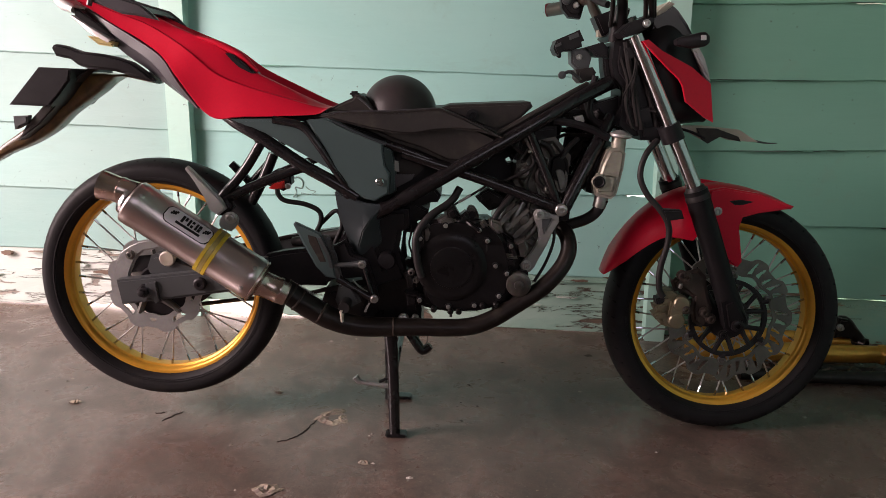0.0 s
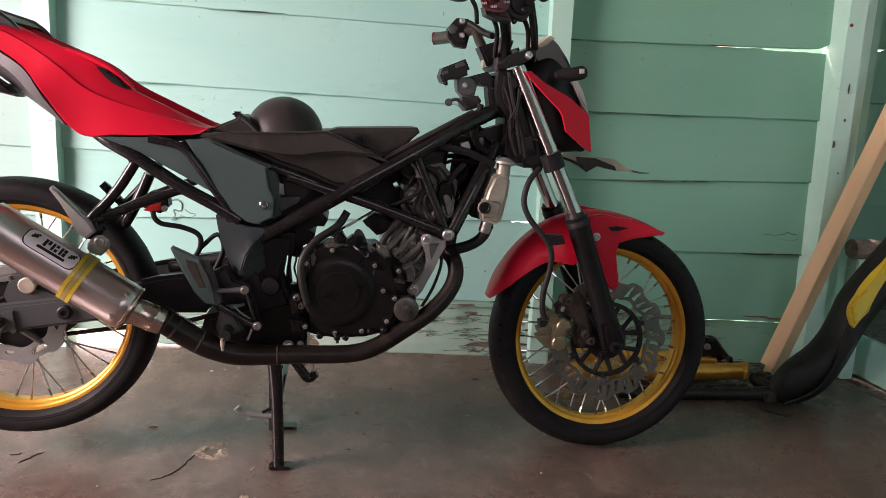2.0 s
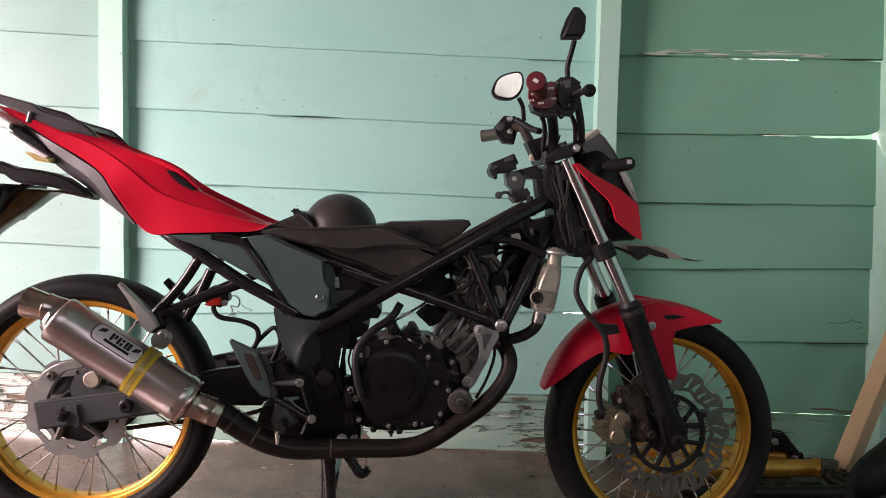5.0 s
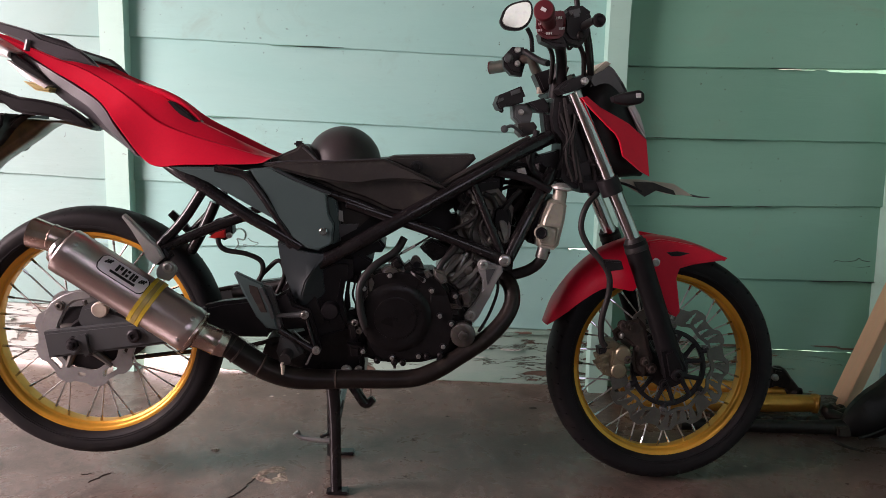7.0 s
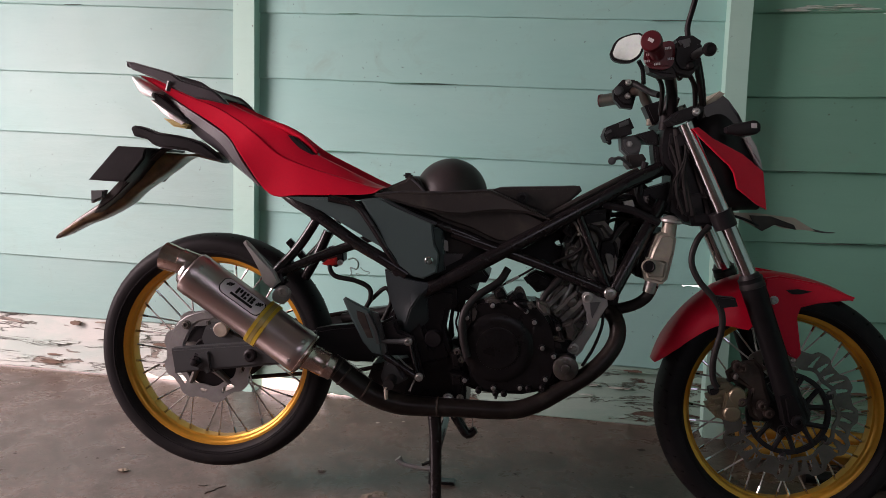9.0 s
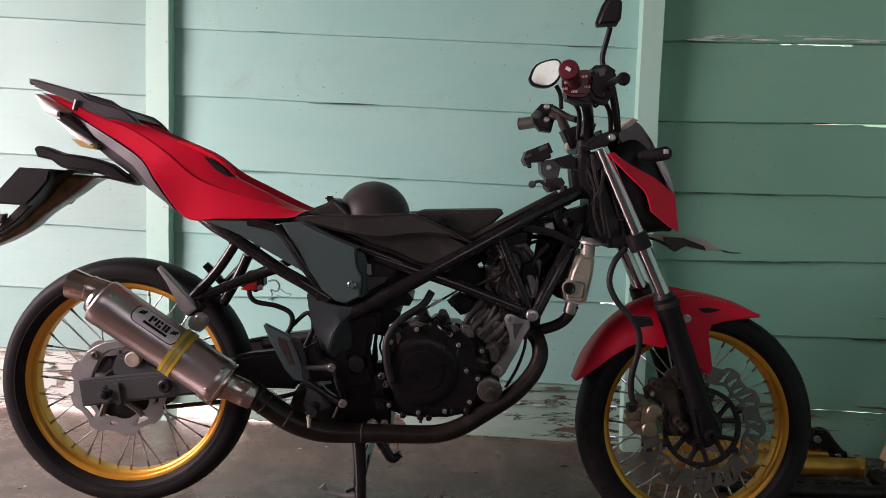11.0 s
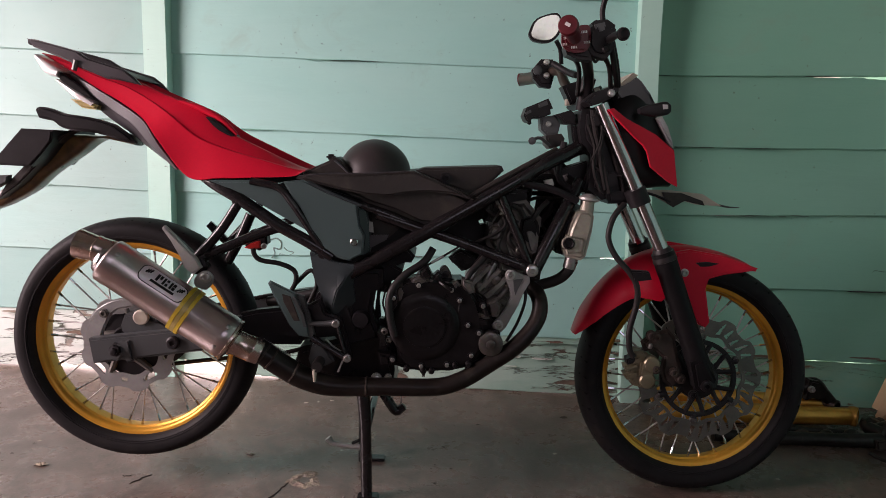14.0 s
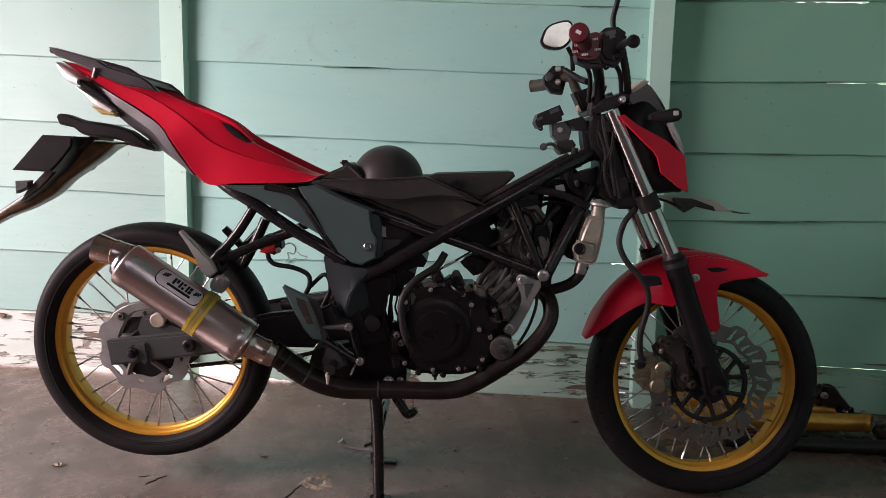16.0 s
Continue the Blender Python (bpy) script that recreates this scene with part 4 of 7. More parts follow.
bm = lathe([(-0.005, 0.087), (-0.004, 0.0915), (0.004, 0.0915), (0.005, 0.087), (0.004, 0.081), (-0.004, 0.081)], FC + Vector((0, -0.052, 0)), (0, 1, 0), 48, close=True)
carrier = part("disc_carrier", bm, "black", fd, "black disc carrier with six arms")
for i in range(6):
    a = 2 * math.pi * i / 6 + 0.45
    bm = bmesh.new()
    p = FC + Vector((0.034 * math.cos(a), -0.052, 0.034 * math.sin(a)))
    for da in (-0.27, 0.27):
        q = FC + Vector((0.086 * math.cos(a + da), -0.052, 0.086 * math.sin(a + da)))
        tube([p, p.lerp(q, 0.5), q], [0.0085, 0.0055, 0.006], 8, 1, bm, True)
    q = FC + Vector((0.101 * math.cos(a), -0.052, 0.095 * math.sin(a)))
    tube([FC + Vector((0.086 * math.cos(a), -0.052, 0.086 * math.sin(a))), q], [0.007, 0.008], 8, 1, bm, True)
    part("carrier_arm", bm, "black", carrier)
for i in range(6):
    a = 2 * math.pi * i / 6 + 0.45
    part("disc_button", lathe([(-0.005, 0.009), (0.005, 0.009), (0.006, 0.005), (0.004, 0.004)], FC + Vector((0.101 * math.cos(a), -0.052, 0.101 * math.sin(a))), (0, -1, 0), 14), "cast_dark", fd)

# front caliper and its bracket
cal = part("front_caliper", plate([(1.160, 0.345), (1.185, 0.354), (1.201, 0.346), (1.208, 0.279), (1.188, 0.271), (1.161, 0.278), (1.149, 0.313)], -0.094, -0.040, 0.006), "caliper", bike, "pale gold two-piston brake caliper")
for p in [(1.200, -0.092, 0.331), (1.192, -0.092, 0.292)]:
    part("piston_boss", lathe([(-0.01, 0.0185), (0.010, 0.0185), (0.013, 0.016), (0.014, 0.010), (0.0135, 0.004)], p, (0, -1, 0), 26), "caliper", cal)
part("caliper_waist", plate([(1.177, 0.337), (1.208, 0.331), (1.205, 0.297), (1.172, 0.302)], -0.104, -0.08, 0.004), "caliper", cal)
for q in ([(1.140, 0.324), (1.171, 0.332), (1.174, 0.319), (1.144, 0.313)], [(1.139, 0.305), (1.170, 0.314), (1.175, 0.300), (1.147, 0.292)], [(1.159, 0.361), (1.182, 0.359), (1.186, 0.346), (1.163, 0.343)]):
    part("caliper_fin", plate(q, -0.098, -0.06, 0.004), "caliper", cal)
part("pad_gap", plate([(1.145, 0.340), (1.165, 0.346), (1.168, 0.332), (1.148, 0.326)], -0.092, -0.06, 0.003), "black", cal)
part("bleed_nipple", lathe([(0, 0.005), (0.008, 0.005), (0.012, 0.003)], (1.195, -0.095, 0.369), (0, -0.6, 1), 10), "bolt", cal)
part("hub_face", lathe([(-0.004, 0.050), (0.004, 0.048), (0.008, 0.040), (0.012, 0.030), (0.016, 0.024), (0.016, 0.01)], FC + Vector((0, -0.052, 0)), (0, -1, 0), 32), "black", fd, "black hub face")
fd.matrix_basis = STEER
part("caliper_bracket", plate([(1.176, 0.380), (1.201, 0.402), (1.237, 0.411), (1.253, 0.393), (1.264, 0.345), (1.275, 0.318), (1.265, 0.286), (1.253, 0.272), (1.234, 0.285), (1.225, 0.312), (1.228, 0.344), (1.203, 0.362), (1.185, 0.357)], -0.094, -0.074, 0.008, seg=3), "rustdark", bike, "rusty caliper bracket")
for p in [(1.195, -0.100, 0.398), (1.207, -0.100, 0.394), (1.252, -0.100, 0.313), (1.268, -0.100, 0.298), (1.210, -0.100, 0.320)]:
    part("caliper_bolt", bolt(p, 0.009, 0.008), "rustdark", bike)

# swingarm
arm = part("swingarm", plate([(-0.061, 0.375), (0.122, 0.397), (0.277, 0.432), (0.276, 0.365), (0.191, 0.353), (-0.052, 0.318)], -0.130, -0.098, 0.005), "grey_satin", bike, "dark grey box swingarm")
part("swingarm_front", plate([(0.273, 0.436), (0.311, 0.445), (0.514, 0.470), (0.540, 0.393), (0.413, 0.381), (0.272, 0.358)], -0.124, -0.09, 0.008), "black", arm, "oily black front of the swingarm")
part("swingarm_far", plate([(-0.061, 0.375), (0.122, 0.397), (0.313, 0.441), (0.515, 0.471), (0.540, 0.395), (0.414, 0.383), (0.191, 0.353), (-0.052, 0.318)], 0.098, 0.130, 0.005), "grey_satin", arm)
part("swingarm_bridge", box((0.10, 0.20, 0.05), Matrix.Translation((0.36, 0, 0.385)), 0.01), "black", arm)
part("axle_nut", lathe([(-0.004, 0.017), (0.002, 0.017), (0.003, 0.0125), (0.013, 0.0125), (0.014, 0.010), (0.014, 0.008), (0.022, 0.008), (0.023, 0.006)], (0.003, -0.131, 0.352), (0, -1, 0), 6), "black", arm, "dark axle nut")
part("chain_adjuster", plate([(0.007, 0.370), (0.030, 0.375), (0.037, 0.331), (0.026, 0.324), (0.017, 0.341), (0.006, 0.330), (-0.004, 0.330), (-0.001, 0.346)], -0.136, -0.129, 0.002), "grey_satin", arm)
part("swingarm_bolt", lathe([(-0.004, 0.0145), (0.006, 0.0145), (0.009, 0.011), (0.009, 0.006), (0.006, 0.005)], (0.128, -0.131, 0.371), (0, -1, 0), 20), "black", arm)
part("rear_caliper", plate([(0.008, 0.424), (0.041, 0.430), (0.067, 0.419), (0.106, 0.406), (0.112, 0.384), (0.066, 0.377), (0.016, 0.373), (-0.002, 0.397)], -0.104, -0.05, 0.008, n=3), "grey_satin", bike, "dark rear brake caliper")
part("rear_caliper_bracket", plate([(-0.084, 0.359), (-0.079, 0.400), (-0.061, 0.433), (-0.022, 0.455), (0.015, 0.459), (0.028, 0.441), (-0.011, 0.433), (-0.031, 0.411), (-0.045, 0.381), (-0.054, 0.359)], -0.092, -0.080, 0.004, n=2, seg=3), "disc", bike, "dull grey rear caliper bracket")
part("bracket_bolt", bolt((-0.040, -0.093, 0.425), 0.008, 0.006), "disc_dark", bike)
part("caliper_cap", lathe([(-0.02, 0.014), (0.0, 0.0175), (0.005, 0.0175), (0.007, 0.015), (0.007, 0.006)], (0.049, -0.105, 0.421), (0, -1, -0.1), 20), "pale", bike, "dirty translucent caliper cap")
bm = bmesh.new()
for q in ([(-0.006, 0.100, 0.382), (0.169, 0.100, 0.408), (0.314, 0.100, 0.433), (0.487, 0.100, 0.423)], [(-0.010, 0.100, 0.244), (0.166, 0.100, 0.267), (0.313, 0.100, 0.282), (0.487, 0.100, 0.334)]):
    tube(q, 0.006, 6, 4, bm)
part("drive_chain", bm, "oily", bike, "oily black drive chain")
part("rear_sprocket", lathe([(-0.003, 0.05), (-0.003, 0.098), (0.003, 0.098), (0.003, 0.05)], RC + Vector((0, 0.09, 0)), (0, 1, 0), 40, close=True), "oily", bike, "dark rear sprocket")

# exhaust
A0, A1 = Vector((0.023, -0.205, 0.567)), Vector((0.269, -0.185, 0.395))
axis = (A1 - A0).normalized()
L = (A1 - A0).length
R = 0.0475
can = part("muffler", lathe([(0.0, R - 0.012), (0.0, R - 0.004), (0.004, R), (0.022, R + 0.001), (0.024, R), (L - 0.024, R), (L - 0.022, R + 0.001), (L - 0.004, R), (L, R - 0.003), (L, R - 0.018)], A0, axis, 48), "steel", bike, "brushed steel muffler can")
part("muffler_cap", lathe([(-0.016, 0.027), (-0.012, 0.033), (-0.002, 0.037), (0.002, 0.037)], A0, axis, 32), "chrome", can)
tip_dir = (Vector((-0.039, -0.205, 0.602)) - Vector((0.027, -0.205, 0.583))).normalized()
T0 = Vector((0.037, -0.205, 0.578))
part("muffler_tip", lathe([(0.0, 0.027), (0.028, 0.027), (0.030, 0.0285), (0.034, 0.0285), (0.036, 0.0265), (0.072, 0.0305), (0.074, 0.0305), (0.073, 0.028), (0.04, 0.022), (0.01, 0.020)], T0, tip_dir, 32), "tip", can, "heat-tinted muffler tip")
up = (Vector((0, 0, 1)) - axis * axis.z).normalized()
near = up.cross(axis).normalized()
near = near if near.y < 0 else -near


def on_can(t, ang, lift=0.0):
    """A point on the can: share of its length, angle up from the near side."""
    d = near * math.cos(ang) + up * math.sin(ang)
    return A0 + axis * (L * t) + d * (R + lift)


def can_patch(t0, t1, a0, a1, lift, thick=0.0015, n=10, round_ends=0.0):
    """A thin curved sheet hugging the can."""
    bm = bmesh.new()
    rows = []
    for i in range(n + 1):
        t = t0 + (t1 - t0) * i / n
        e = min(i, n - i) / n
        sq = 1.0 if not round_ends or e > round_ends else 0.45 + 0.55 * math.sqrt(max(0.0, 1 - (1 - e / round_ends) ** 2))
        am, ah = (a0 + a1) / 2, (a1 - a0) / 2 * sq
        rows.append([bm.verts.new(on_can(t, am - ah + 2 * ah * j / 8, lift)) for j in range(9)])
    for a, b in zip(rows, rows[1:]):
        for j in range(8):
            bm.faces.new((a[j], a[j + 1], b[j + 1], b[j]))
    ext = bmesh.ops.extrude_face_region(bm, geom=list(bm.faces))
    for v in ext["geom"]:
        if isinstance(v, bmesh.types.BMVert):
            d = v.co - A0
            d = (d - axis * d.dot(axis)).normalized()
            v.co += d * thick
    return bm


badge = part("badge", can_patch(0.250, 0.585, radians(22), radians(66), 0.0004, n=24, round_ends=0.14), "badge", can, "silver foil badge with dark bars")
part("badge_rim", can_patch(0.243, 0.592, radians(20), radians(68), 0.0002, 0.0010, n=24, round_ends=0.14), "black", badge)
for k, (t0, t1, a0, a1) in enumerate([(0.385, 0.405, 17, 34), (0.41, 0.43, 25, 34), (0.44, 0.458, 17, 34), (0.465, 0.485, 17, 22), (0.465, 0.485, 29, 34), (0.50, 0.517, 17, 34), (0.522, 0.545, 17, 24), (0.522, 0.545, 27, 34), (0.36, 0.56, 8, 12)]):
    part("badge_bar", can_patch(0.250 + (t0 - 0.265) * 0.905, 0.250 + (t1 - 0.265) * 0.905, radians(a0 + 22), radians(a1 + 24), 0.0021, 0.0006, 4), "black", badge)
for k in range(12):
    t = (0.277 if k < 6 else 0.522) + 0.013 * (k % 3) + 0.006 * ((k // 3) % 2)
    a = 43 + 6 * ((k // 3) % 2) + 2 * (k % 3)
    part("badge_check", can_patch(t, t + 0.012, radians(a), radians(a + 6), 0.0021, 0.0006, 2), "black", badge)
for t0, t1, mt in ((0.590, 0.616, "yellow"), (0.618, 0.648, "strap_grey"), (0.650, 0.676, "yellow")):
    m0 = L * t0
    part("muffler_strap", lathe([(m0, R + 0.0005), (m0, R + 0.004), (L * t1, R + 0.004), (L * t1, R + 0.0005)], A0, axis, 40), mt, can, "yellow strap" if mt == "yellow" else "dull yellow rubber band")
part("hanger_lug", plate([(0.191, 0.502), (0.188, 0.520), (0.204, 0.537), (0.225, 0.531), (0.228, 0.515), (0.212, 0.496)], -0.164, -0.152, 0.003, n=2), "bracket", can)
part("hanger_bolt", bolt((0.214, -0.166, 0.526), 0.0095, 0.009), "bolt", can, "zinc bolt")
for t, a in ((0.07, 42), (0.94, -20), (0.94, 42)):
    p = on_can(t, radians(a))
    d = p - A0
    d = d - axis * d.dot(axis)
    part("rivet", lathe([(-0.002, 0.005), (0.002, 0.0048), (0.003, 0.002)], p, d, 12), "bolt", can)
part("can_ring", lathe([(-0.004, R - 0.004), (0.0, R + 0.0015), (0.004, R + 0.0012), (0.006, R - 0.006), (0.010, 0.031)], A1, axis, 48), "tip", can, "bare steel end ring")
part("link_pipe", lathe([(-0.01, 0.028), (0.008, 0.031), (0.012, 0.0295), (0.016, 0.0285), (0.046, 0.0285), (0.048, 0.030), (0.053, 0.030), (0.055, 0.0285), (0.068, 0.0285), (0.070, 0.026)], A1, (Vector((0.337, -0.170, 0.360)) - A1), 36), "tip", bike, "steel link pipe with a spring clamp")
head = part("header_pipe", tube([(0.322, -0.172, 0.373), (0.370, -0.165, 0.336), (0.419, -0.158, 0.305), (0.480, -0.150, 0.285), (0.593, -0.145, 0.283), (0.707, -0.145, 0.284), (0.764, -0.145, 0.300), (0.820, -0.140, 0.333), (0.882, -0.135, 0.375), (0.922, -0.125, 0.418), (0.939, -0.110, 0.457), (0.932, -0.085, 0.491), (0.906, -0.050, 0.506)], [0.0255, 0.0255, 0.025, 0.023, 0.020, 0.0195, 0.0192, 0.0190, 0.0185, 0.018, 0.0178, 0.0178, 0.0178], 20, 6), "pipe", bike, "sooty black header pipe sweeping under the engine")
for p, d, r in (((0.336, -0.170, 0.362), (0.048, 0.007, -0.037), 0.0262), ((0.352, -0.168, 0.349), (0.048, 0.007, -0.037), 0.0266), ((0.398, -0.161, 0.318), (0.049, 0.007, -0.031), 0.0260), ((0.556, -0.146, 0.283), (1, 0, 0), 0.0218)):
    part("weld_bead", lathe([(-0.003, r - 0.003), (-0.0015, r), (0.0015, r + 0.0004), (0.003, r - 0.003)], p, d, 32), "rustdark", head, "rusty weld bead")
bm = bmesh.new()
spr = [Vector(p) for p in [(0.336, -0.165, 0.389), (0.395, -0.165, 0.354)]]
coil = []
for i in range(140):
    t = i / 139
    a = t * 2 * math.pi * 14
    coil.append(spr[0].lerp(spr[1], t) + Vector((0.0025 * math.cos(a) * 0.6, 0.003 * math.sin(a), 0.003 * math.cos(a))))
part("exhaust_spring", tube(coil, 0.0007, 5, 1, bm, True), "bolt", bike, "small steel exhaust spring")
# tail
tail = part("tail_cowl", hull([(-0.184, 1.001), (-0.132, 0.990), (-0.057, 0.968), (0.017, 0.950), (0.079, 0.923), (0.135, 0.900), (0.185, 0.877), (0.241, 0.837), (0.317, 0.800), (0.386, 0.768), (0.418, 0.756)],
                             [(-0.168, 0.994), (-0.105, 0.958), (-0.044, 0.921), (0.010, 0.892), (0.060, 0.858), (0.098, 0.812), (0.165, 0.735), (0.239, 0.734), (0.321, 0.737), (0.390, 0.741), (0.411, 0.751)],
                             [0.044, 0.052, 0.060, 0.070, 0.086, 0.105, 0.118, 0.124, 0.126, 0.122, 0.112], [(0.55, 0.0), (0.50, 0.48), (0.0, 0.60), (0.02, 0.645), (0.16, 0.72), (0.36, 0.80), (0.385, 0.845), (0.40, 0.85), (0.70, 0.90), (0.985, 1.0), (1.0, 0.985), (0.98, 0.6)], 6), "red", bike, "glossy red tail cowl", 24)
# black plate paints the dark of the latch opening; no hole is cut
part("cowl_pocket_plate", plate([(0.195, 0.866), (0.210, 0.864), (0.230, 0.849), (0.260, 0.825), (0.250, 0.824), (0.227, 0.834), (0.210, 0.849)], -0.088, -0.04, 0.004), "black", tail, "black plate standing in for the seat latch opening")
part("cowl_lip", tube([(0.135, -0.072, 0.899), (0.182, -0.074, 0.884), (0.226, -0.076, 0.861), (0.262, -0.080, 0.828)], [0.003, 0.007, 0.008, 0.004], 10, 5), "red", tail, "red rim over the latch opening")
# added black strip gives the dark line below the cowl
part("cowl_filler", plate([(0.194, 0.738), (0.293, 0.742), (0.407, 0.752), (0.414, 0.731), (0.306, 0.721), (0.209, 0.719)], -0.098, 0.098, 0.004), "black", tail, "black filler strip under the cowl")
under = part("tail_underpanel", hull([(-0.118, 0.958), (-0.053, 0.925), (0.005, 0.893), (0.062, 0.856), (0.096, 0.806), (0.140, 0.750)], [(-0.118, 0.940), (-0.079, 0.900), (-0.030, 0.860), (0.012, 0.834), (0.056, 0.802), (0.122, 0.754)],
                                    [0.036, 0.056, 0.070, 0.086, 0.098, 0.106], [(0.0, 0.0), (0.0, 0.80), (0.06, 1.0), (0.50, 0.96), (0.54, 0.90), (0.97, 0.72), (1.0, 0.66), (1.0, 0.0)], 5), "mid_grey", bike, "dark grey tail underpanel", 22)
tl = part("tail_lamp", loft([(-0.190, 0.998), (-0.158, 0.981), (-0.129, 0.962)], [(-0.189, 0.984), (-0.168, 0.953), (-0.136, 0.944)], [0.046, 0.058, 0.066], power=3.4), "lens", bike, "clear tail lamp lens")
part("lamp_gap", plate([(-0.131, 0.957), (-0.121, 0.953), (-0.067, 0.914), (-0.050, 0.895), (-0.080, 0.905), (-0.130, 0.940)], -0.060, 0.060, 0.003), "black", tl, "black gap between lens and cowl")
part("tail_lamp_strip", loft([(-0.146, 0.944), (-0.100, 0.922), (-0.048, 0.892)], [(-0.141, 0.935), (-0.104, 0.902), (-0.062, 0.882)], [0.046, 0.062, 0.074], power=4), "lens_dim", tl, "hazed lower lamp strip")
part("plate_lamp", plate([(-0.104, 0.899), (-0.073, 0.895), (-0.043, 0.886), (-0.050, 0.876), (-0.079, 0.880)], -0.072, 0.072, 0.004, seg=3), "amber", tl, "amber plate lamp")
RAIL = [(-0.190, 1.025), (-0.170, 1.023), (-0.078, 1.000), (-0.055, 0.985), (0.022, 0.963), (0.042, 0.948), (0.059, 0.930), (0.009, 0.940), (-0.015, 0.942), (-0.056, 0.958), (-0.082, 0.967), (-0.094, 0.976), (-0.144, 0.996), (-0.175, 1.007)]
rail_arm = plate(RAIL, -0.088, -0.074, 0.004, seg=3)
for v in rail_arm.verts:
    v.co.y += 0.10 * max(0.0, -0.06 - v.co.x)
rail = part("grab_rail", mirrored(rail_arm), "rail", bike, "grey-black grab rail over the tail")
part("rail_bridge", tube([(-0.183, -0.068, 1.018), (-0.190, 0.0, 1.021), (-0.183, 0.068, 1.018)], 0.007, 10, 4), "rail", rail)
part("rail_plate", plate([(-0.060, 0.981), (0.020, 0.959), (0.040, 0.946), (-0.010, 0.950), (-0.050, 0.966)], -0.075, 0.075, 0.004), "black", rail)
part("rail_stub", tube([(-0.078, -0.086, 0.980), (-0.085, -0.084, 0.959)], 0.006, 8, 2), "grey_satin", rail)

guard = part("rear_mudguard", loft([(0.010, 0.828), (-0.063, 0.820), (-0.100, 0.823), (-0.138, 0.822), (-0.171, 0.806), (-0.204, 0.780), (-0.234, 0.748), (-0.282, 0.703), (-0.340, 0.664), (-0.398, 0.622), (-0.415, 0.608)],
                                  [(0.016, 0.800), (-0.052, 0.814), (-0.080, 0.804), (-0.107, 0.782), (-0.146, 0.755), (-0.186, 0.727), (-0.226, 0.692), (-0.284, 0.660), (-0.335, 0.640), (-0.380, 0.616), (-0.412, 0.604)],
                                  [0.036, 0.036, 0.036, 0.036, 0.035, 0.034, 0.034, 0.032, 0.028, 0.02, 0.008], power=3.6), "smoke", bike, "smoked amber rear mudguard, scuffed")
part("guard_arm", plate([(-0.175, 0.872), (-0.165, 0.880), (-0.141, 0.876), (-0.112, 0.866), (-0.064, 0.860), (-0.004, 0.844), (0.040, 0.806), (0.001, 0.813), (-0.042, 0.825), (-0.102, 0.831), (-0.126, 0.840), (-0.138, 0.850), (-0.168, 0.856)], -0.085, -0.06, 0.006, n=2, seg=3), "black", guard, "black mudguard stay")
part("guard_cover", plate([(-0.100, 0.836), (-0.055, 0.840), (-0.113, 0.825), (-0.150, 0.790), (-0.185, 0.752), (-0.225, 0.712), (-0.277, 0.675), (-0.258, 0.706), (-0.188, 0.775), (-0.150, 0.812)], -0.070, -0.030, 0.003), "brown", guard, "dull dark cover on the mudguard")
part("plate_holder", plate([(-0.271, 0.753), (-0.199, 0.832), (-0.130, 0.830), (-0.135, 0.805), (-0.158, 0.777), (-0.184, 0.750)], -0.10, 0.10, 0.004), "black", guard, "blank dark number plate holder")
part("side_reflector", plate([(-0.277, 0.728), (-0.244, 0.730), (-0.247, 0.713), (-0.277, 0.699)], -0.08, -0.06, 0.003), "grey_satin", guard)

# side panels and the bare airbox
pan = part("side_panel", plate([(0.374, 0.730), (0.416, 0.735), (0.469, 0.710), (0.541, 0.682), (0.533, 0.677), (0.538, 0.639), (0.549, 0.618), (0.545, 0.577), (0.515, 0.562), (0.493, 0.567), (0.463, 0.589), (0.433, 0.628), (0.407, 0.676), (0.388, 0.708)], -0.138, -0.110, 0.004, seg=3), "teal_panel", bike, "dark grey-green plastic side panel")
part("rear_side_panel", plate([(0.209, 0.730), (0.302, 0.732), (0.360, 0.722), (0.395, 0.680), (0.443, 0.611), (0.413, 0.630), (0.283, 0.702)], -0.128, -0.108, 0.005), "teal_panel", pan)
fold = plate([(0.532, 0.677), (0.552, 0.672), (0.560, 0.626), (0.560, 0.580), (0.544, 0.574), (0.548, 0.617), (0.537, 0.638)], -0.136, -0.112, 0.003)
for v in fold.verts:
    v.co.y += 0.9 * max(0.0, v.co.x - 0.540)
part("panel_edge", fold, "teal_dark", pan, "turned-in front edge of the panel")
part("panel_lip", tube([(0.541, -0.137, 0.683), (0.490, -0.139, 0.702), (0.430, -0.139, 0.731)], 0.0035, 8, 3), "teal_dark", pan)
part("panel_slot", plate([(0.550, 0.649), (0.565, 0.645), (0.567, 0.622), (0.553, 0.625)], -0.118, -0.115, 0.001), "bracket", pan, "grey bracket behind the panel")
part("panel_web", plate([(0.555, 0.617), (0.600, 0.618), (0.595, 0.607), (0.559, 0.587)], -0.117, -0.113, 0.001), "mid_grey", pan)
part("panel_bolt", lathe([(-0.004, 0.0085), (0.002, 0.0085), (0.003, 0.007), (0.005, 0.006), (0.005, 0.0035), (0.002, 0.003)], (0.527, -0.138, 0.603), (0, -1, 0), 16), "chrome", pan, "chrome bolt")
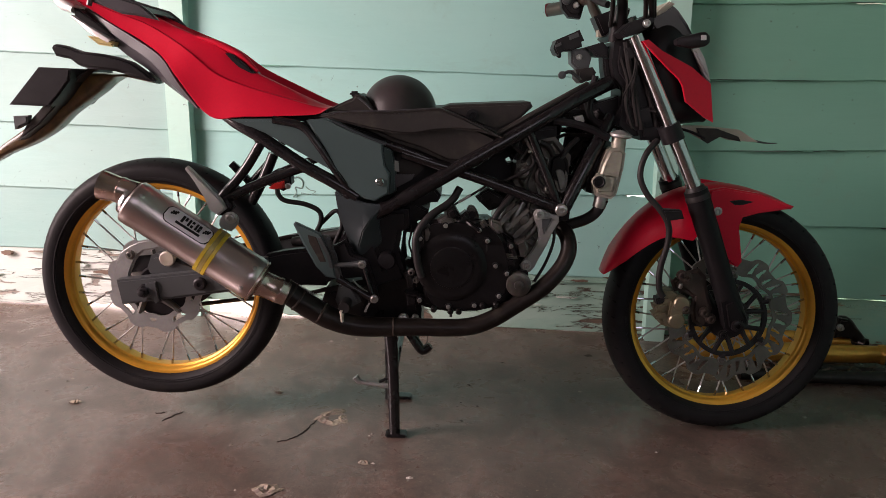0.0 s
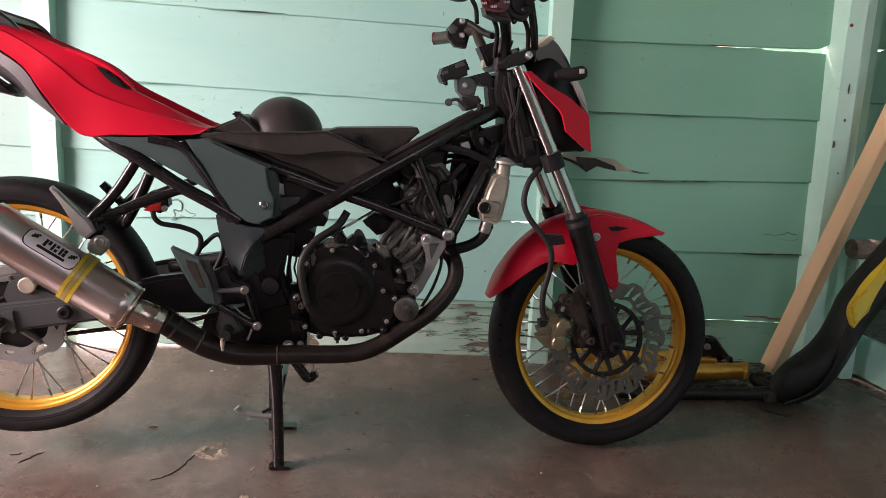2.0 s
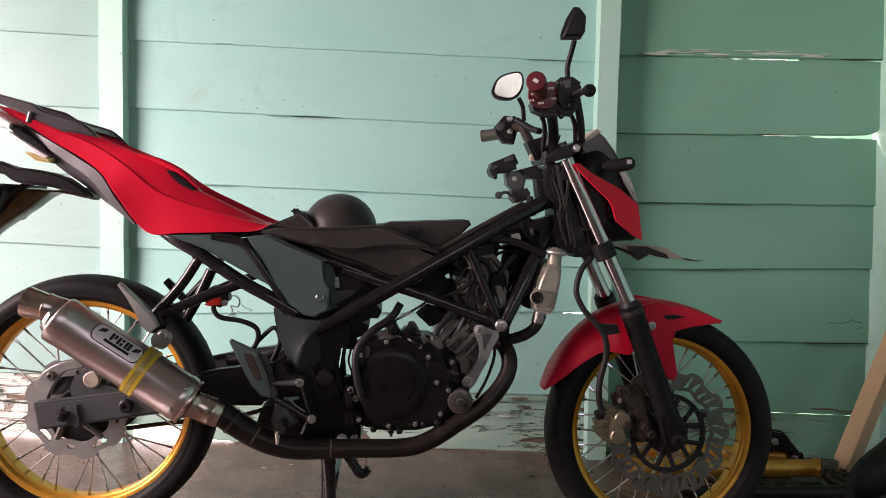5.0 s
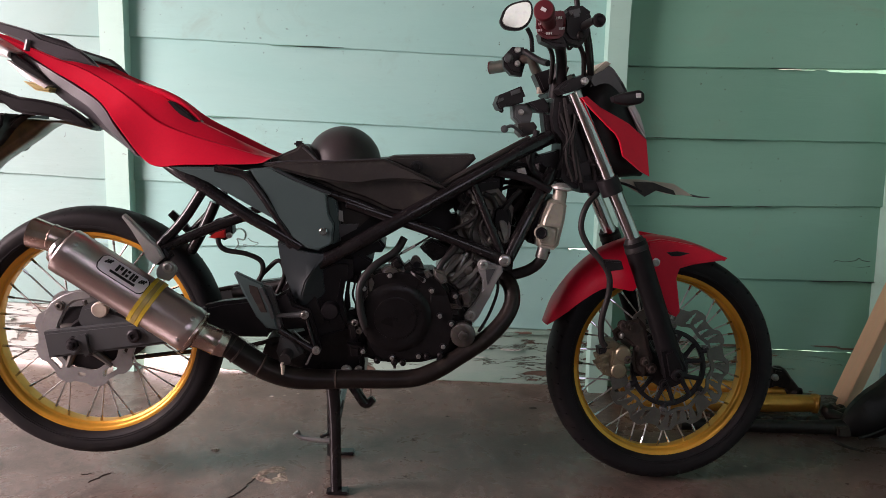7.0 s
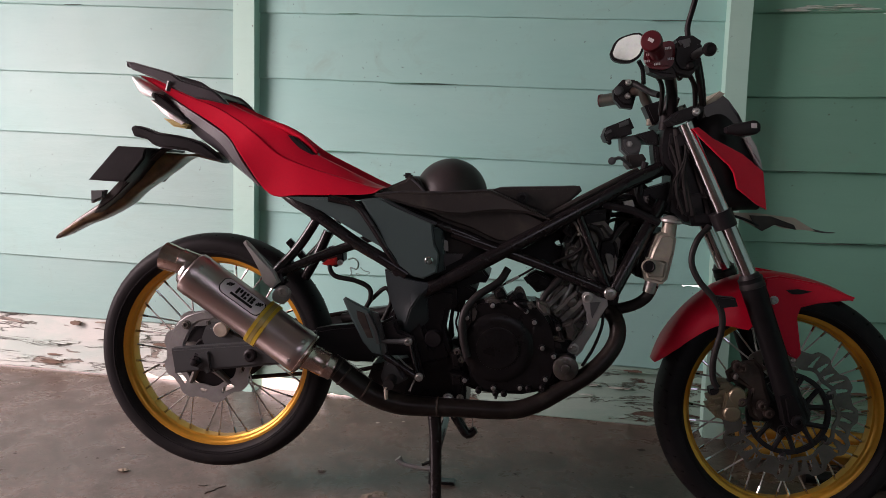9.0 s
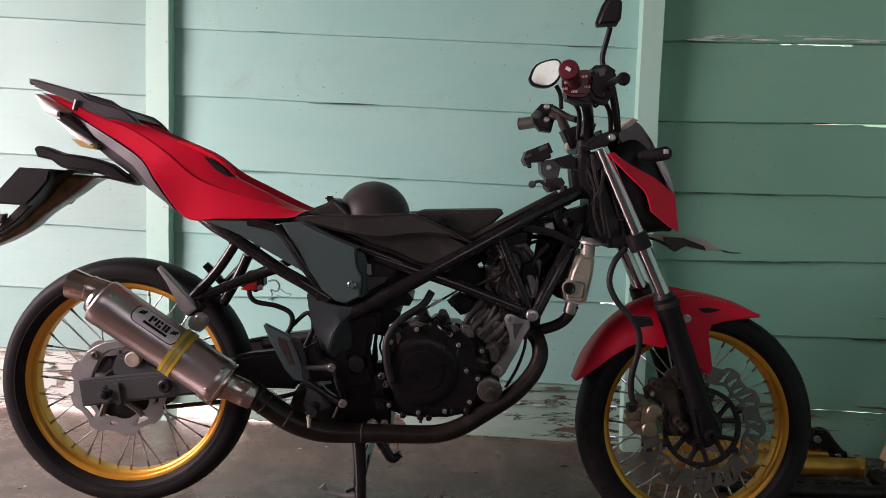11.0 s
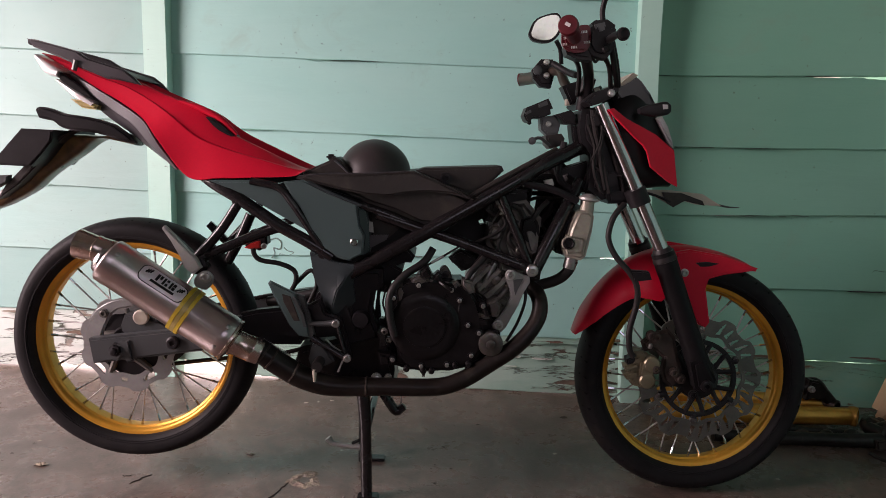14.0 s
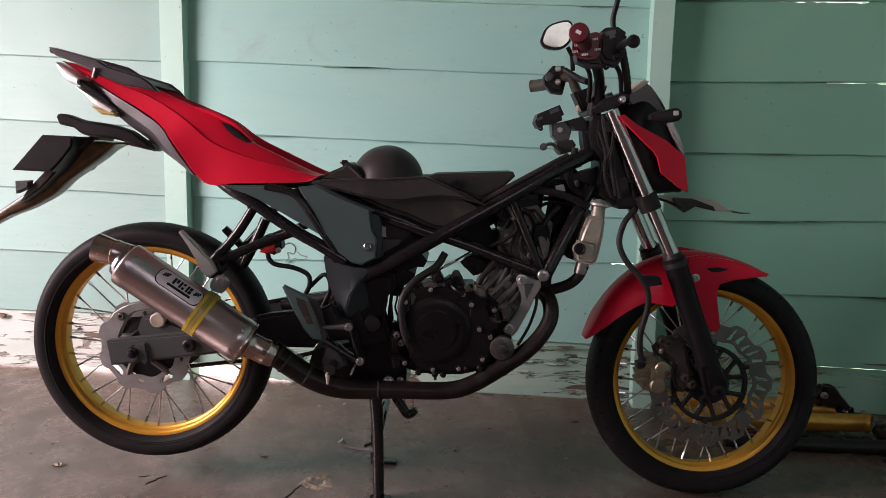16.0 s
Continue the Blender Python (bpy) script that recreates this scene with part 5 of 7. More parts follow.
KNEE = {"a": (0.428, -0.122, 0.577), "b": (0.462, -0.126, 0.566), "c": (0.496, -0.130, 0.556), "d": (0.530, -0.130, 0.552), "d2": (0.562, -0.120, 0.552), "e": (0.432, -0.122, 0.549), "f": (0.460, -0.128, 0.545),
        "g": (0.489, -0.134, 0.532), "h": (0.514, -0.138, 0.533), "i": (0.439, -0.123, 0.518), "j": (0.473, -0.130, 0.501), "k": (0.448, -0.123, 0.493), "l": (0.461, -0.126, 0.475), "m": (0.466, -0.124, 0.449),
        "n": (0.506, -0.139, 0.520), "o": (0.489, -0.141, 0.494), "p": (0.480, -0.139, 0.462), "q": (0.525, -0.117, 0.494), "r": (0.528, -0.116, 0.466), "s": (0.509, -0.118, 0.446), "t": (0.490, -0.121, 0.436),
        "u": (0.478, -0.122, 0.436), "v": (0.523, -0.119, 0.515), "w": (0.556, -0.117, 0.540)}
FACES = "a b f e/b c g f/c d h g/d d2 w h/e f j i/f g j/i j l k/k l m/g h n o/g o j/j o p l/l p m/h w v n/n v q o/o q r p/p r s t/p t u m"
bm = bmesh.new()
corner = {k: bm.verts.new(p) for k, p in KNEE.items()}
front = [bm.faces.new([corner[k] for k in f.split()]) for f in FACES.split("/")]
rim = bmesh.ops.extrude_face_region(bm, geom=front)
for v in rim["geom"]:
    if isinstance(v, bmesh.types.BMVert):
        v.co.y = -0.085
bmesh.ops.recalc_face_normals(bm, faces=bm.faces)
bmesh.ops.bevel(bm, geom=[e for e in bm.edges if len(e.link_faces) == 2 and e.calc_face_angle(0) > 0.16 and e.verts[0].co.y < -0.1 and e.verts[1].co.y < -0.1], offset=0.0022, segments=2, affect="EDGES", clamp_overlap=True)
low = part("frame_cover", bm, "teal_dark", bike, "dark grey-green folded lower frame cover")
part("knee_cover", plate([(0.461, 0.445), (0.489, 0.492), (0.512, 0.521), (0.547, 0.540), (0.588, 0.538), (0.586, 0.497), (0.570, 0.489), (0.567, 0.468), (0.563, 0.447), (0.569, 0.424), (0.582, 0.390), (0.577, 0.338), (0.513, 0.336), (0.477, 0.388)], -0.110, -0.05, 0.01), "black", low)
# added plate, black to give the dark behind the panels
part("panel_backing", plate([(0.329, 0.718), (0.405, 0.735), (0.699, 0.652), (0.672, 0.611), (0.585, 0.565), (0.508, 0.532), (0.472, 0.554), (0.443, 0.590), (0.386, 0.676)], -0.085, 0.085, 0.006), "black", bike, "black filler plate behind the panels")
box1 = part("airbox", plate([(0.424, 0.738), (0.490, 0.714), (0.557, 0.684), (0.612, 0.668), (0.667, 0.643), (0.729, 0.638), (0.795, 0.684), (0.770, 0.703), (0.700, 0.735), (0.560, 0.742)], -0.116, 0.116, 0.010, seg=3), "brown", bike, "dusty black airbox with a raised lip")
shell = plate([(0.399, 0.738), (0.423, 0.747), (0.541, 0.749), (0.654, 0.758), (0.696, 0.742), (0.751, 0.717), (0.785, 0.698), (0.733, 0.711), (0.685, 0.714), (0.637, 0.710), (0.601, 0.703), (0.559, 0.704), (0.493, 0.716)], -0.134, 0.134, 0.006, seg=3)
for v in shell.verts:
    v.co.y *= 1.0 - 1.6 * max(0.0, v.co.z - 0.722)
part("airbox_shell", shell, "brown", box1, "dusty upper shell of the airbox")
part("shell_seam", tube([(0.405, -0.131, 0.742), (0.470, -0.132, 0.750), (0.541, -0.132, 0.751), (0.645, -0.131, 0.758)], 0.0016, 6, 3), "mid_grey", box1, "thin paler line along the shell's top")
part("airbox_mouth", plate([(0.560, 0.672), (0.640, 0.648), (0.600, 0.610), (0.566, 0.600)], -0.108, 0.108, 0.008), "brown", box1)
part("battery_cover", plate([(0.398, 0.741), (0.435, 0.763), (0.462, 0.775), (0.470, 0.784), (0.487, 0.780), (0.500, 0.766), (0.514, 0.746)], -0.082, 0.082, 0.006, seg=3), "brown", box1, "dusty folded flap")
prof = [(-0.004, 0.0845), (0.0, 0.0845)] + [(0.081 * math.sin(radians(a)), 0.0835 * math.cos(radians(a))) for a in range(6, 90, 6)] + [(0.081, 0.002)]
shape = lathe(prof, (0.559, 0.0, 0.745), (0, 0, 1), 48)
for v in shape.verts:
    v.co.y *= 1.12
dome = part("air_filter_dome", shape, "dome", bike, "dull brown-black domed filter cover")
part("dome_rib", tube([(0.477, -0.083, 0.777), (0.493, -0.084, 0.764), (0.511, -0.085, 0.745)], 0.0025, 8, 4), "mid_grey", dome)
part("dome_tab", box((0.02, 0.02, 0.012), Matrix.Translation((0.466, -0.060, 0.784)), 0.004), "black", dome)
# added black plate closes the dark space behind the frame tube
part("knee_backing", plate([(0.507, 0.535), (0.571, 0.563), (0.638, 0.588), (0.657, 0.565), (0.649, 0.550), (0.634, 0.550), (0.613, 0.542), (0.630, 0.533), (0.624, 0.514), (0.593, 0.503), (0.572, 0.506), (0.533, 0.486)], -0.075, 0.075, 0.006), "black", bike, "black filler plate behind the frame tube")
tray = part("tank_tray", plate([(0.649, 0.756), (0.674, 0.764), (0.846, 0.772), (0.851, 0.762), (0.817, 0.729), (0.774, 0.708), (0.710, 0.732)], -0.085, 0.085, 0.006), "brown", bike, "dusty black tray under the missing tank")
part("tray_boss", lathe([(-0.003, 0.0135), (0.004, 0.0135), (0.005, 0.011), (0.005, 0.007), (0.0, 0.006)], (0.722, -0.086, 0.742), (0, -1, 0), 24), "black", tray)
part("tray_rib", tube([(0.649, -0.088, 0.751), (0.710, -0.088, 0.729), (0.771, -0.088, 0.704)], 0.004, 8, 3), "black", tray)

# frame
frame_ob = part("main_frame", tube([(1.019, -0.050, 0.815), (0.943, -0.075, 0.778), (0.836, -0.100, 0.715), (0.712, -0.115, 0.643), (0.613, -0.120, 0.586), (0.538, -0.118, 0.544), (0.502, -0.112, 0.524), (0.472, -0.100, 0.501), (0.440, -0.060, 0.455)], 0.0165, 16), "frame", bike, "black tubular trellis frame")
TUBES = [
    ([(1.027, -0.050, 0.742), (0.973, -0.085, 0.641), (0.925, -0.100, 0.544)], 0.015),
    ([(0.574, -0.115, 0.663), (0.662, -0.115, 0.635), (0.750, -0.110, 0.607), (0.914, -0.105, 0.547)], 0.0125),
    ([(0.843, -0.100, 0.713), (0.876, -0.100, 0.638), (0.912, -0.100, 0.557)], 0.010),
    ([(0.537, -0.118, 0.682), (0.587, -0.118, 0.666), (0.643, -0.116, 0.645)], 0.010),
    ([(0.183, -0.085, 0.743), (0.221, -0.105, 0.720), (0.275, -0.118, 0.691), (0.362, -0.120, 0.634), (0.425, -0.122, 0.600), (0.478, -0.120, 0.568)], 0.0135),
    ([(0.303, -0.128, 0.730), (0.363, -0.132, 0.717), (0.396, -0.134, 0.681), (0.439, -0.130, 0.615), (0.461, -0.126, 0.586)], 0.0085),
    ([(0.277, -0.118, 0.687), (0.230, -0.118, 0.616), (0.172, -0.125, 0.552)], 0.0105),
    ([(0.364, -0.118, 0.631), (0.274, -0.120, 0.597), (0.177, -0.125, 0.552)], 0.0105),
]
for pts, r in TUBES:
    part("frame_tube", tube(pts, r, 14, 5), "frame", frame_ob)
    part("frame_tube", tube([(x, -y, z) for x, y, z in pts], r, 14, 5), "frame", frame_ob)
part("frame_tube", tube([(x, -y, z) for x, y, z in [(1.017, -0.050, 0.801), (0.944, -0.075, 0.769), (0.836, -0.100, 0.709), (0.712, -0.115, 0.641), (0.613, -0.120, 0.586), (0.526, -0.120, 0.536), (0.467, -0.110, 0.492)]], 0.0165, 16), "frame", frame_ob)
# added black plates fill the dark between frame tube and steering head
part("stem_filler", plate([(0.973, 0.793), (0.992, 0.817), (1.042, 0.837), (1.059, 0.822), (1.060, 0.794), (1.039, 0.803), (0.991, 0.783)], -0.03, 0.03, 0.003), "black", frame_ob, "black filler plate behind the steering head")
part("stem_filler", plate([(0.925, 0.742), (0.955, 0.748), (0.989, 0.767), (1.040, 0.784), (1.060, 0.794), (1.075, 0.700), (1.056, 0.695), (1.045, 0.715), (1.012, 0.716), (0.990, 0.735), (0.962, 0.728)], -0.02, 0.04, 0.003), "black", frame_ob)
part("frame_gusset", plate([(0.893, 0.563), (0.938, 0.553), (0.935, 0.522), (0.901, 0.519)], -0.118, -0.09, 0.004), "frame", frame_ob)
part("frame_bolt", lathe([(-0.006, 0.0135), (0.003, 0.0135), (0.006, 0.011), (0.007, 0.006), (0.004, 0.005)], (0.917, -0.121, 0.545), (0, -1, 0), 20), "bolt", frame_ob, "bright zinc bolt")
for x, z in [(0.274, 0.688), (0.364, 0.632), (0.459, 0.576)]:
    part("tube_end", lathe([(-0.012, 0.014), (0.010, 0.014), (0.013, 0.008)], (x, -0.115, z), (0, -1, 0), 14), "frame", frame_ob)
part("hanger_joint", plate([(0.164, 0.554), (0.202, 0.563), (0.214, 0.543), (0.201, 0.527), (0.179, 0.527)], -0.150, -0.118, 0.005), "frame", frame_ob)
part("footrest_hanger", plate([(0.123, 0.628), (0.128, 0.634), (0.137, 0.626), (0.178, 0.581), (0.185, 0.575), (0.194, 0.565), (0.204, 0.545), (0.186, 0.530), (0.168, 0.545), (0.161, 0.566), (0.141, 0.602)], -0.167, -0.150, 0.003, seg=3), "alu", bike, "bare aluminium passenger footrest hanger")
part("hanger_web", plate([(0.130, 0.627), (0.161, 0.598), (0.186, 0.574), (0.173, 0.581)], -0.156, -0.14, 0.002), "black", bike)
part("far_hanger", plate([(0.128, 0.604), (0.140, 0.616), (0.159, 0.599), (0.194, 0.559), (0.180, 0.550), (0.151, 0.580)], 0.11, 0.125, 0.003), "frame", bike, "black far-side footrest hanger")
part("far_hanger_plate", tube([(0.143, 0.120, 0.598), (0.158, 0.120, 0.580), (0.182, 0.120, 0.551)], 0.004, 8, 2), "alu", bike)
part("headstock", tube([(1.051, 0.000, 0.904), (1.120, 0.000, 0.716)], 0.036, 24, 1, None, True), "black", bike, "black steering head")
stay = part("head_stay", plate([(1.018, 0.856), (1.021, 0.900), (1.052, 0.906), (1.086, 0.864), (1.129, 0.758), (1.144, 0.712), (1.075, 0.701), (1.044, 0.724), (1.047, 0.769), (1.046, 0.802), (1.024, 0.829)], -0.075, 0.075, 0.012), "black", bike, "black wiring box round the steering head")

for pts, r in (([(1.041, -0.080, 0.898), (1.051, -0.085, 0.844), (1.069, -0.085, 0.782), (1.087, -0.085, 0.717)], 0.006), ([(1.059, -0.080, 0.901), (1.064, -0.090, 0.856), (1.062, -0.088, 0.795), (1.077, -0.085, 0.724)], 0.0045), ([(1.033, -0.080, 0.866), (1.049, -0.084, 0.819), (1.050, -0.084, 0.767), (1.067, -0.084, 0.719)], 0.004),
               ([(1.053, -0.078, 0.881), (1.080, -0.080, 0.830), (1.103, -0.080, 0.770), (1.119, -0.080, 0.720)], 0.005), ([(1.045, -0.080, 0.782), (1.075, -0.084, 0.760), (1.113, -0.084, 0.755)], 0.0035)):
    part("loom_cable", tube(pts, r, 8, 6), "rubber", stay, "black cable")
for pts in ([(1.051, 0.822), (1.070, 0.830), (1.079, 0.802), (1.062, 0.792)], [(1.074, 0.759), (1.099, 0.765), (1.106, 0.735), (1.083, 0.729)], [(1.038, 0.884), (1.055, 0.889), (1.061, 0.867), (1.046, 0.859)]):
    part("connector", plate(pts, -0.090, -0.07, 0.003), "black", stay)

# black wiring and hoses crowding the space between the frame tubes
rng = random.Random(11)
REG = [(0.888, 0.718), (0.926, 0.749), (0.972, 0.763), (1.009, 0.748), (1.033, 0.741), (1.027, 0.695), (0.996, 0.648), (0.979, 0.594), (0.941, 0.553), (0.913, 0.593), (0.884, 0.659)]
for k in range(30):
    (x0, z0), (x1, z1) = rng.sample(REG, 2)
    y0, y1 = rng.uniform(-0.05, 0.07), rng.uniform(-0.05, 0.07)
    mx, mz = (x0 + x1) / 2 + rng.uniform(-0.03, 0.03), (z0 + z1) / 2 + rng.uniform(-0.03, 0.03)
    part("wiring_loom", tube([(x0, y0, z0), (mx, (y0 + y1) / 2, mz), (x1, y1, z1)], rng.choice((0.004, 0.006, 0.009, 0.012)), 7, 4), rng.choice(("black", "black", "frame", "rubber")), bike, "black cable")
for pts, r in (([(0.896, -0.090, 0.734), (0.962, -0.090, 0.722), (1.017, -0.088, 0.698)], 0.0085), ([(0.967, -0.040, 0.798), (0.983, -0.050, 0.741), (1.006, -0.060, 0.723)], 0.008), ([(0.959, 0.030, 0.778), (0.989, 0.030, 0.711), (0.971, 0.030, 0.643)], 0.010),
               ([(0.986, -0.060, 0.828), (0.979, -0.060, 0.792), (0.976, -0.060, 0.757)], 0.007), ([(1.043, -0.050, 0.829), (1.054, -0.050, 0.781), (1.036, -0.050, 0.723)], 0.009)):
    part("wiring_loom", tube(pts, r, 8, 5), "black", bike, "black cable")
part("coil_pack", plate([(0.947, 0.740), (0.965, 0.745), (0.970, 0.731), (0.956, 0.720)], -0.05, -0.02, 0.004), "alu", bike, "small grey coil")
part("radiator_core", plate([(0.990, 0.653), (1.038, 0.684), (1.029, 0.563), (0.977, 0.578)], -0.07, 0.11, 0.006), "black", bike, "black radiator core")
# added black plates make the space round the head dark, leaving small holes
part("tube_backing", plate([(0.651, 0.610), (0.780, 0.684), (0.828, 0.682), (0.830, 0.655), (0.803, 0.639), (0.809, 0.630), (0.836, 0.636), (0.832, 0.553), (0.783, 0.572), (0.752, 0.587), (0.700, 0.597)], 0.02, 0.06, 0.004), "black", bike, "black filler plate between the frame tubes")
for pts in ([(0.815, 0.642), (0.856, 0.717), (0.933, 0.736), (0.930, 0.667), (0.928, 0.647), (0.907, 0.635), (0.859, 0.616), (0.824, 0.620)], [(0.949, 0.714), (0.979, 0.731), (0.988, 0.706), (1.006, 0.716), (1.041, 0.727), (1.003, 0.643), (0.976, 0.634), (0.958, 0.642), (0.944, 0.647), (0.942, 0.667)], [(0.955, 0.747), (0.976, 0.761), (0.978, 0.747), (0.967, 0.728), (0.950, 0.719)]):
    part("inner_shield", plate(pts, 0.06, 0.075, 0.004), "black", bike, "black filler plate behind the cylinder head")
# engine
eng = part("crankcase", plate([(0.591, 0.414), (0.592, 0.438), (0.596, 0.460), (0.598, 0.490), (0.616, 0.499), (0.638, 0.507), (0.715, 0.511), (0.763, 0.515), (0.785, 0.497), (0.818, 0.472), (0.852, 0.427), (0.854, 0.341), (0.807, 0.329), (0.784, 0.320), (0.739, 0.309), (0.648, 0.310), (0.610, 0.322), (0.609, 0.388)], -0.115, 0.0, 0.012, seg=3), "engine", bike, "oily black crankcase")
part("sump", plate([(0.511, 0.381), (0.576, 0.398), (0.609, 0.388), (0.616, 0.309), (0.611, 0.268), (0.512, 0.266), (0.476, 0.300)], -0.115, 0.06, 0.012, seg=3), "engine", eng)
cc = Vector((0.682, -0.148, 0.420))
part("clutch_cover", plate([(0.633, 0.520), (0.671, 0.526), (0.715, 0.522), (0.767, 0.515), (0.801, 0.471), (0.813, 0.401), (0.795, 0.342), (0.738, 0.321), (0.649, 0.322), (0.619, 0.370), (0.613, 0.448), (0.617, 0.499)], -0.143, -0.11, 0.008, seg=3, n=3), "engine", eng, "black clutch cover")
part("cover_dome", lathe([(-0.008, 0.078), (0.0, 0.0765), (0.003, 0.072), (0.005, 0.064), (0.006, 0.056), (0.0055, 0.053), (0.006, 0.049), (0.006, 0.045)], Vector((cc.x, -0.143, cc.z)), (0, -1, 0), 56), "engine", eng, "domed part of the clutch cover")
part("clutch_lid", lathe([(-0.004, 0.048), (0.0018, 0.046), (0.0026, 0.043), (0.0020, 0.040), (0.0030, 0.03), (0.0032, 0.004)], cc, (0, -1, 0), 48), "engine", eng, "round black clutch lid")
for p in [(0.668, -0.147, 0.512), (0.740, -0.147, 0.503), (0.758, -0.147, 0.480), (0.777, -0.147, 0.425), (0.809, -0.147, 0.469), (0.613, -0.147, 0.345), (0.676, -0.147, 0.331), (0.733, -0.147, 0.335), (0.786, -0.147, 0.357), (0.802, -0.147, 0.408), (0.614, -0.147, 0.483)]:
    part("bolt_boss", lathe([(-0.03, 0.0085), (-0.002, 0.0075), (-0.001, 0.005)], p, (0, -1, 0), 14), "engine", eng)
    part("cover_bolt", bolt(p, 0.0037, 0.005), "bolt", eng)
for p in [(0.644, -0.153, 0.326), (0.681, -0.153, 0.322), (0.699, -0.153, 0.322), (0.751, -0.153, 0.336), (0.780, -0.153, 0.339)]:
    part("cover_foot", lathe([(-0.02, 0.006), (0, 0.007), (0.004, 0.004)], p, (0, -1, 0), 10), "engine", eng)
part("drain_stub", plate([(0.679, 0.323), (0.685, 0.323), (0.685, 0.308), (0.679, 0.308)], -0.15, -0.13, 0.002), "rubber", eng)
part("sump_stub", plate([(0.777, 0.338), (0.787, 0.343), (0.790, 0.325), (0.780, 0.317), (0.773, 0.325)], -0.15, -0.12, 0.003), "rubber", eng)
part("oil_filter_cap", lathe([(-0.03, 0.026), (0.0, 0.0272), (0.003, 0.0265), (0.0042, 0.0245), (0.0042, 0.0105), (0.0075, 0.0098), (0.0082, 0.0085), (0.0082, 0.002)], (0.828, -0.150, 0.385), (0, -1, 0), 36), "cast_dark", eng, "dull grey oil filter cap")
# cylinder and head castings between the frame tubes
cyl = part("cylinder", plate([(0.786, 0.545), (0.814, 0.566), (0.842, 0.554), (0.868, 0.521), (0.867, 0.488), (0.835, 0.462), (0.804, 0.477), (0.776, 0.502)], -0.100, 0.06, 0.010, n=2, seg=3), "cast_dark", eng, "grimy grey cylinder casting")
for pts in [[(0.783, 0.515), (0.824, 0.556), (0.83, 0.551), (0.79, 0.507)], [(0.796, 0.5), (0.844, 0.546), (0.85, 0.54), (0.803, 0.492)], [(0.813, 0.485), (0.857, 0.529), (0.863, 0.521), (0.822, 0.477)]]:
    part("cylinder_rib", plate(pts, -0.112, -0.09, 0.002), "cast", cyl)
for x, z in [(0.803, 0.504), (0.839, 0.52)]:
    part("cylinder_boss", lathe([(-0.02, 0.0125), (0.0, 0.012), (0.003, 0.009), (0.004, 0.003)], (x, -0.108, z), (0, -1, 0), 20), "cast_dark", cyl)
top = part("cylinder_head", plate([(0.824, 0.655), (0.852, 0.65), (0.878, 0.633), (0.904, 0.608), (0.915, 0.565), (0.894, 0.549), (0.858, 0.561), (0.834, 0.592), (0.824, 0.622)], -0.068, 0.06, 0.012, n=2, seg=3), "cast_dark", eng, "grimy cylinder head casting")
for pts in [[(0.824, 0.625), (0.83, 0.637), (0.842, 0.643), (0.848, 0.63), (0.838, 0.615), (0.829, 0.612)], [(0.861, 0.603), (0.881, 0.616), (0.897, 0.596), (0.893, 0.568), (0.872, 0.573)], [(0.898, 0.628), (0.919, 0.635), (0.933, 0.616), (0.929, 0.582), (0.912, 0.582)]]:
    part("head_lump", plate(pts, -0.090, -0.05, 0.007, n=2, seg=3), "cast", top)
# gearbox top: cable bracket, breather lug and casting lumps
part("upper_case", plate([(0.616, 0.495), (0.632, 0.518), (0.649, 0.524), (0.666, 0.522), (0.689, 0.527), (0.715, 0.523), (0.742, 0.523), (0.765, 0.521), (0.768, 0.499), (0.715, 0.487), (0.639, 0.483)], -0.13, -0.05, 0.010, seg=3), "engine", eng)
for pts, mt in (([(0.649, 0.524), (0.664, 0.532), (0.684, 0.530), (0.695, 0.519), (0.675, 0.510), (0.655, 0.512)], "cast_dark"), ([(0.617, 0.505), (0.632, 0.514), (0.642, 0.496), (0.635, 0.473), (0.620, 0.470)], "cast_dark"), ([(0.623, 0.462), (0.635, 0.468), (0.646, 0.448), (0.638, 0.424), (0.626, 0.429)], "cast_dark"),
                ([(0.669, 0.542), (0.681, 0.552), (0.689, 0.549), (0.699, 0.532), (0.684, 0.524), (0.672, 0.528)], "engine"), ([(0.697, 0.532), (0.709, 0.542), (0.718, 0.533), (0.717, 0.520), (0.700, 0.520)], "engine"), ([(0.737, 0.520), (0.750, 0.524), (0.760, 0.513), (0.753, 0.500), (0.740, 0.505)], "cast_dark"),
                ([(0.800, 0.480), (0.821, 0.470), (0.831, 0.445), (0.812, 0.439)], "engine"), ([(0.794, 0.447), (0.819, 0.442), (0.825, 0.422), (0.800, 0.421)], "engine"), ([(0.762, 0.528), (0.785, 0.521), (0.793, 0.498), (0.775, 0.493), (0.760, 0.513)], "cast_dark"),
                ([(0.799, 0.452), (0.822, 0.450), (0.825, 0.440), (0.802, 0.439)], "cast_dark"), ([(0.578, 0.403), (0.598, 0.409), (0.606, 0.373), (0.584, 0.367)], "engine"), ([(0.579, 0.359), (0.607, 0.355), (0.610, 0.331), (0.584, 0.328)], "engine"),
                ([(0.817, 0.476), (0.839, 0.487), (0.850, 0.467), (0.843, 0.443), (0.825, 0.445)], "cast_dark"), ([(0.831, 0.414), (0.847, 0.412), (0.850, 0.394), (0.837, 0.391)], "engine")):
    part("case_lump", plate(pts, -0.145, -0.10, 0.006, seg=3), mt, eng)
part("mount_ear", plate([(0.711, 0.521), (0.713, 0.540), (0.719, 0.549), (0.729, 0.548), (0.737, 0.535), (0.740, 0.520)], -0.110, -0.090, 0.005, n=3), "cast_dark", eng, "grey engine ear")
part("ear_hole", lathe([(-0.002, 0.0078), (0.0035, 0.0078), (0.004, 0.003)], (0.726, -0.110, 0.531), (0, -1, 0), 16), "black", eng)
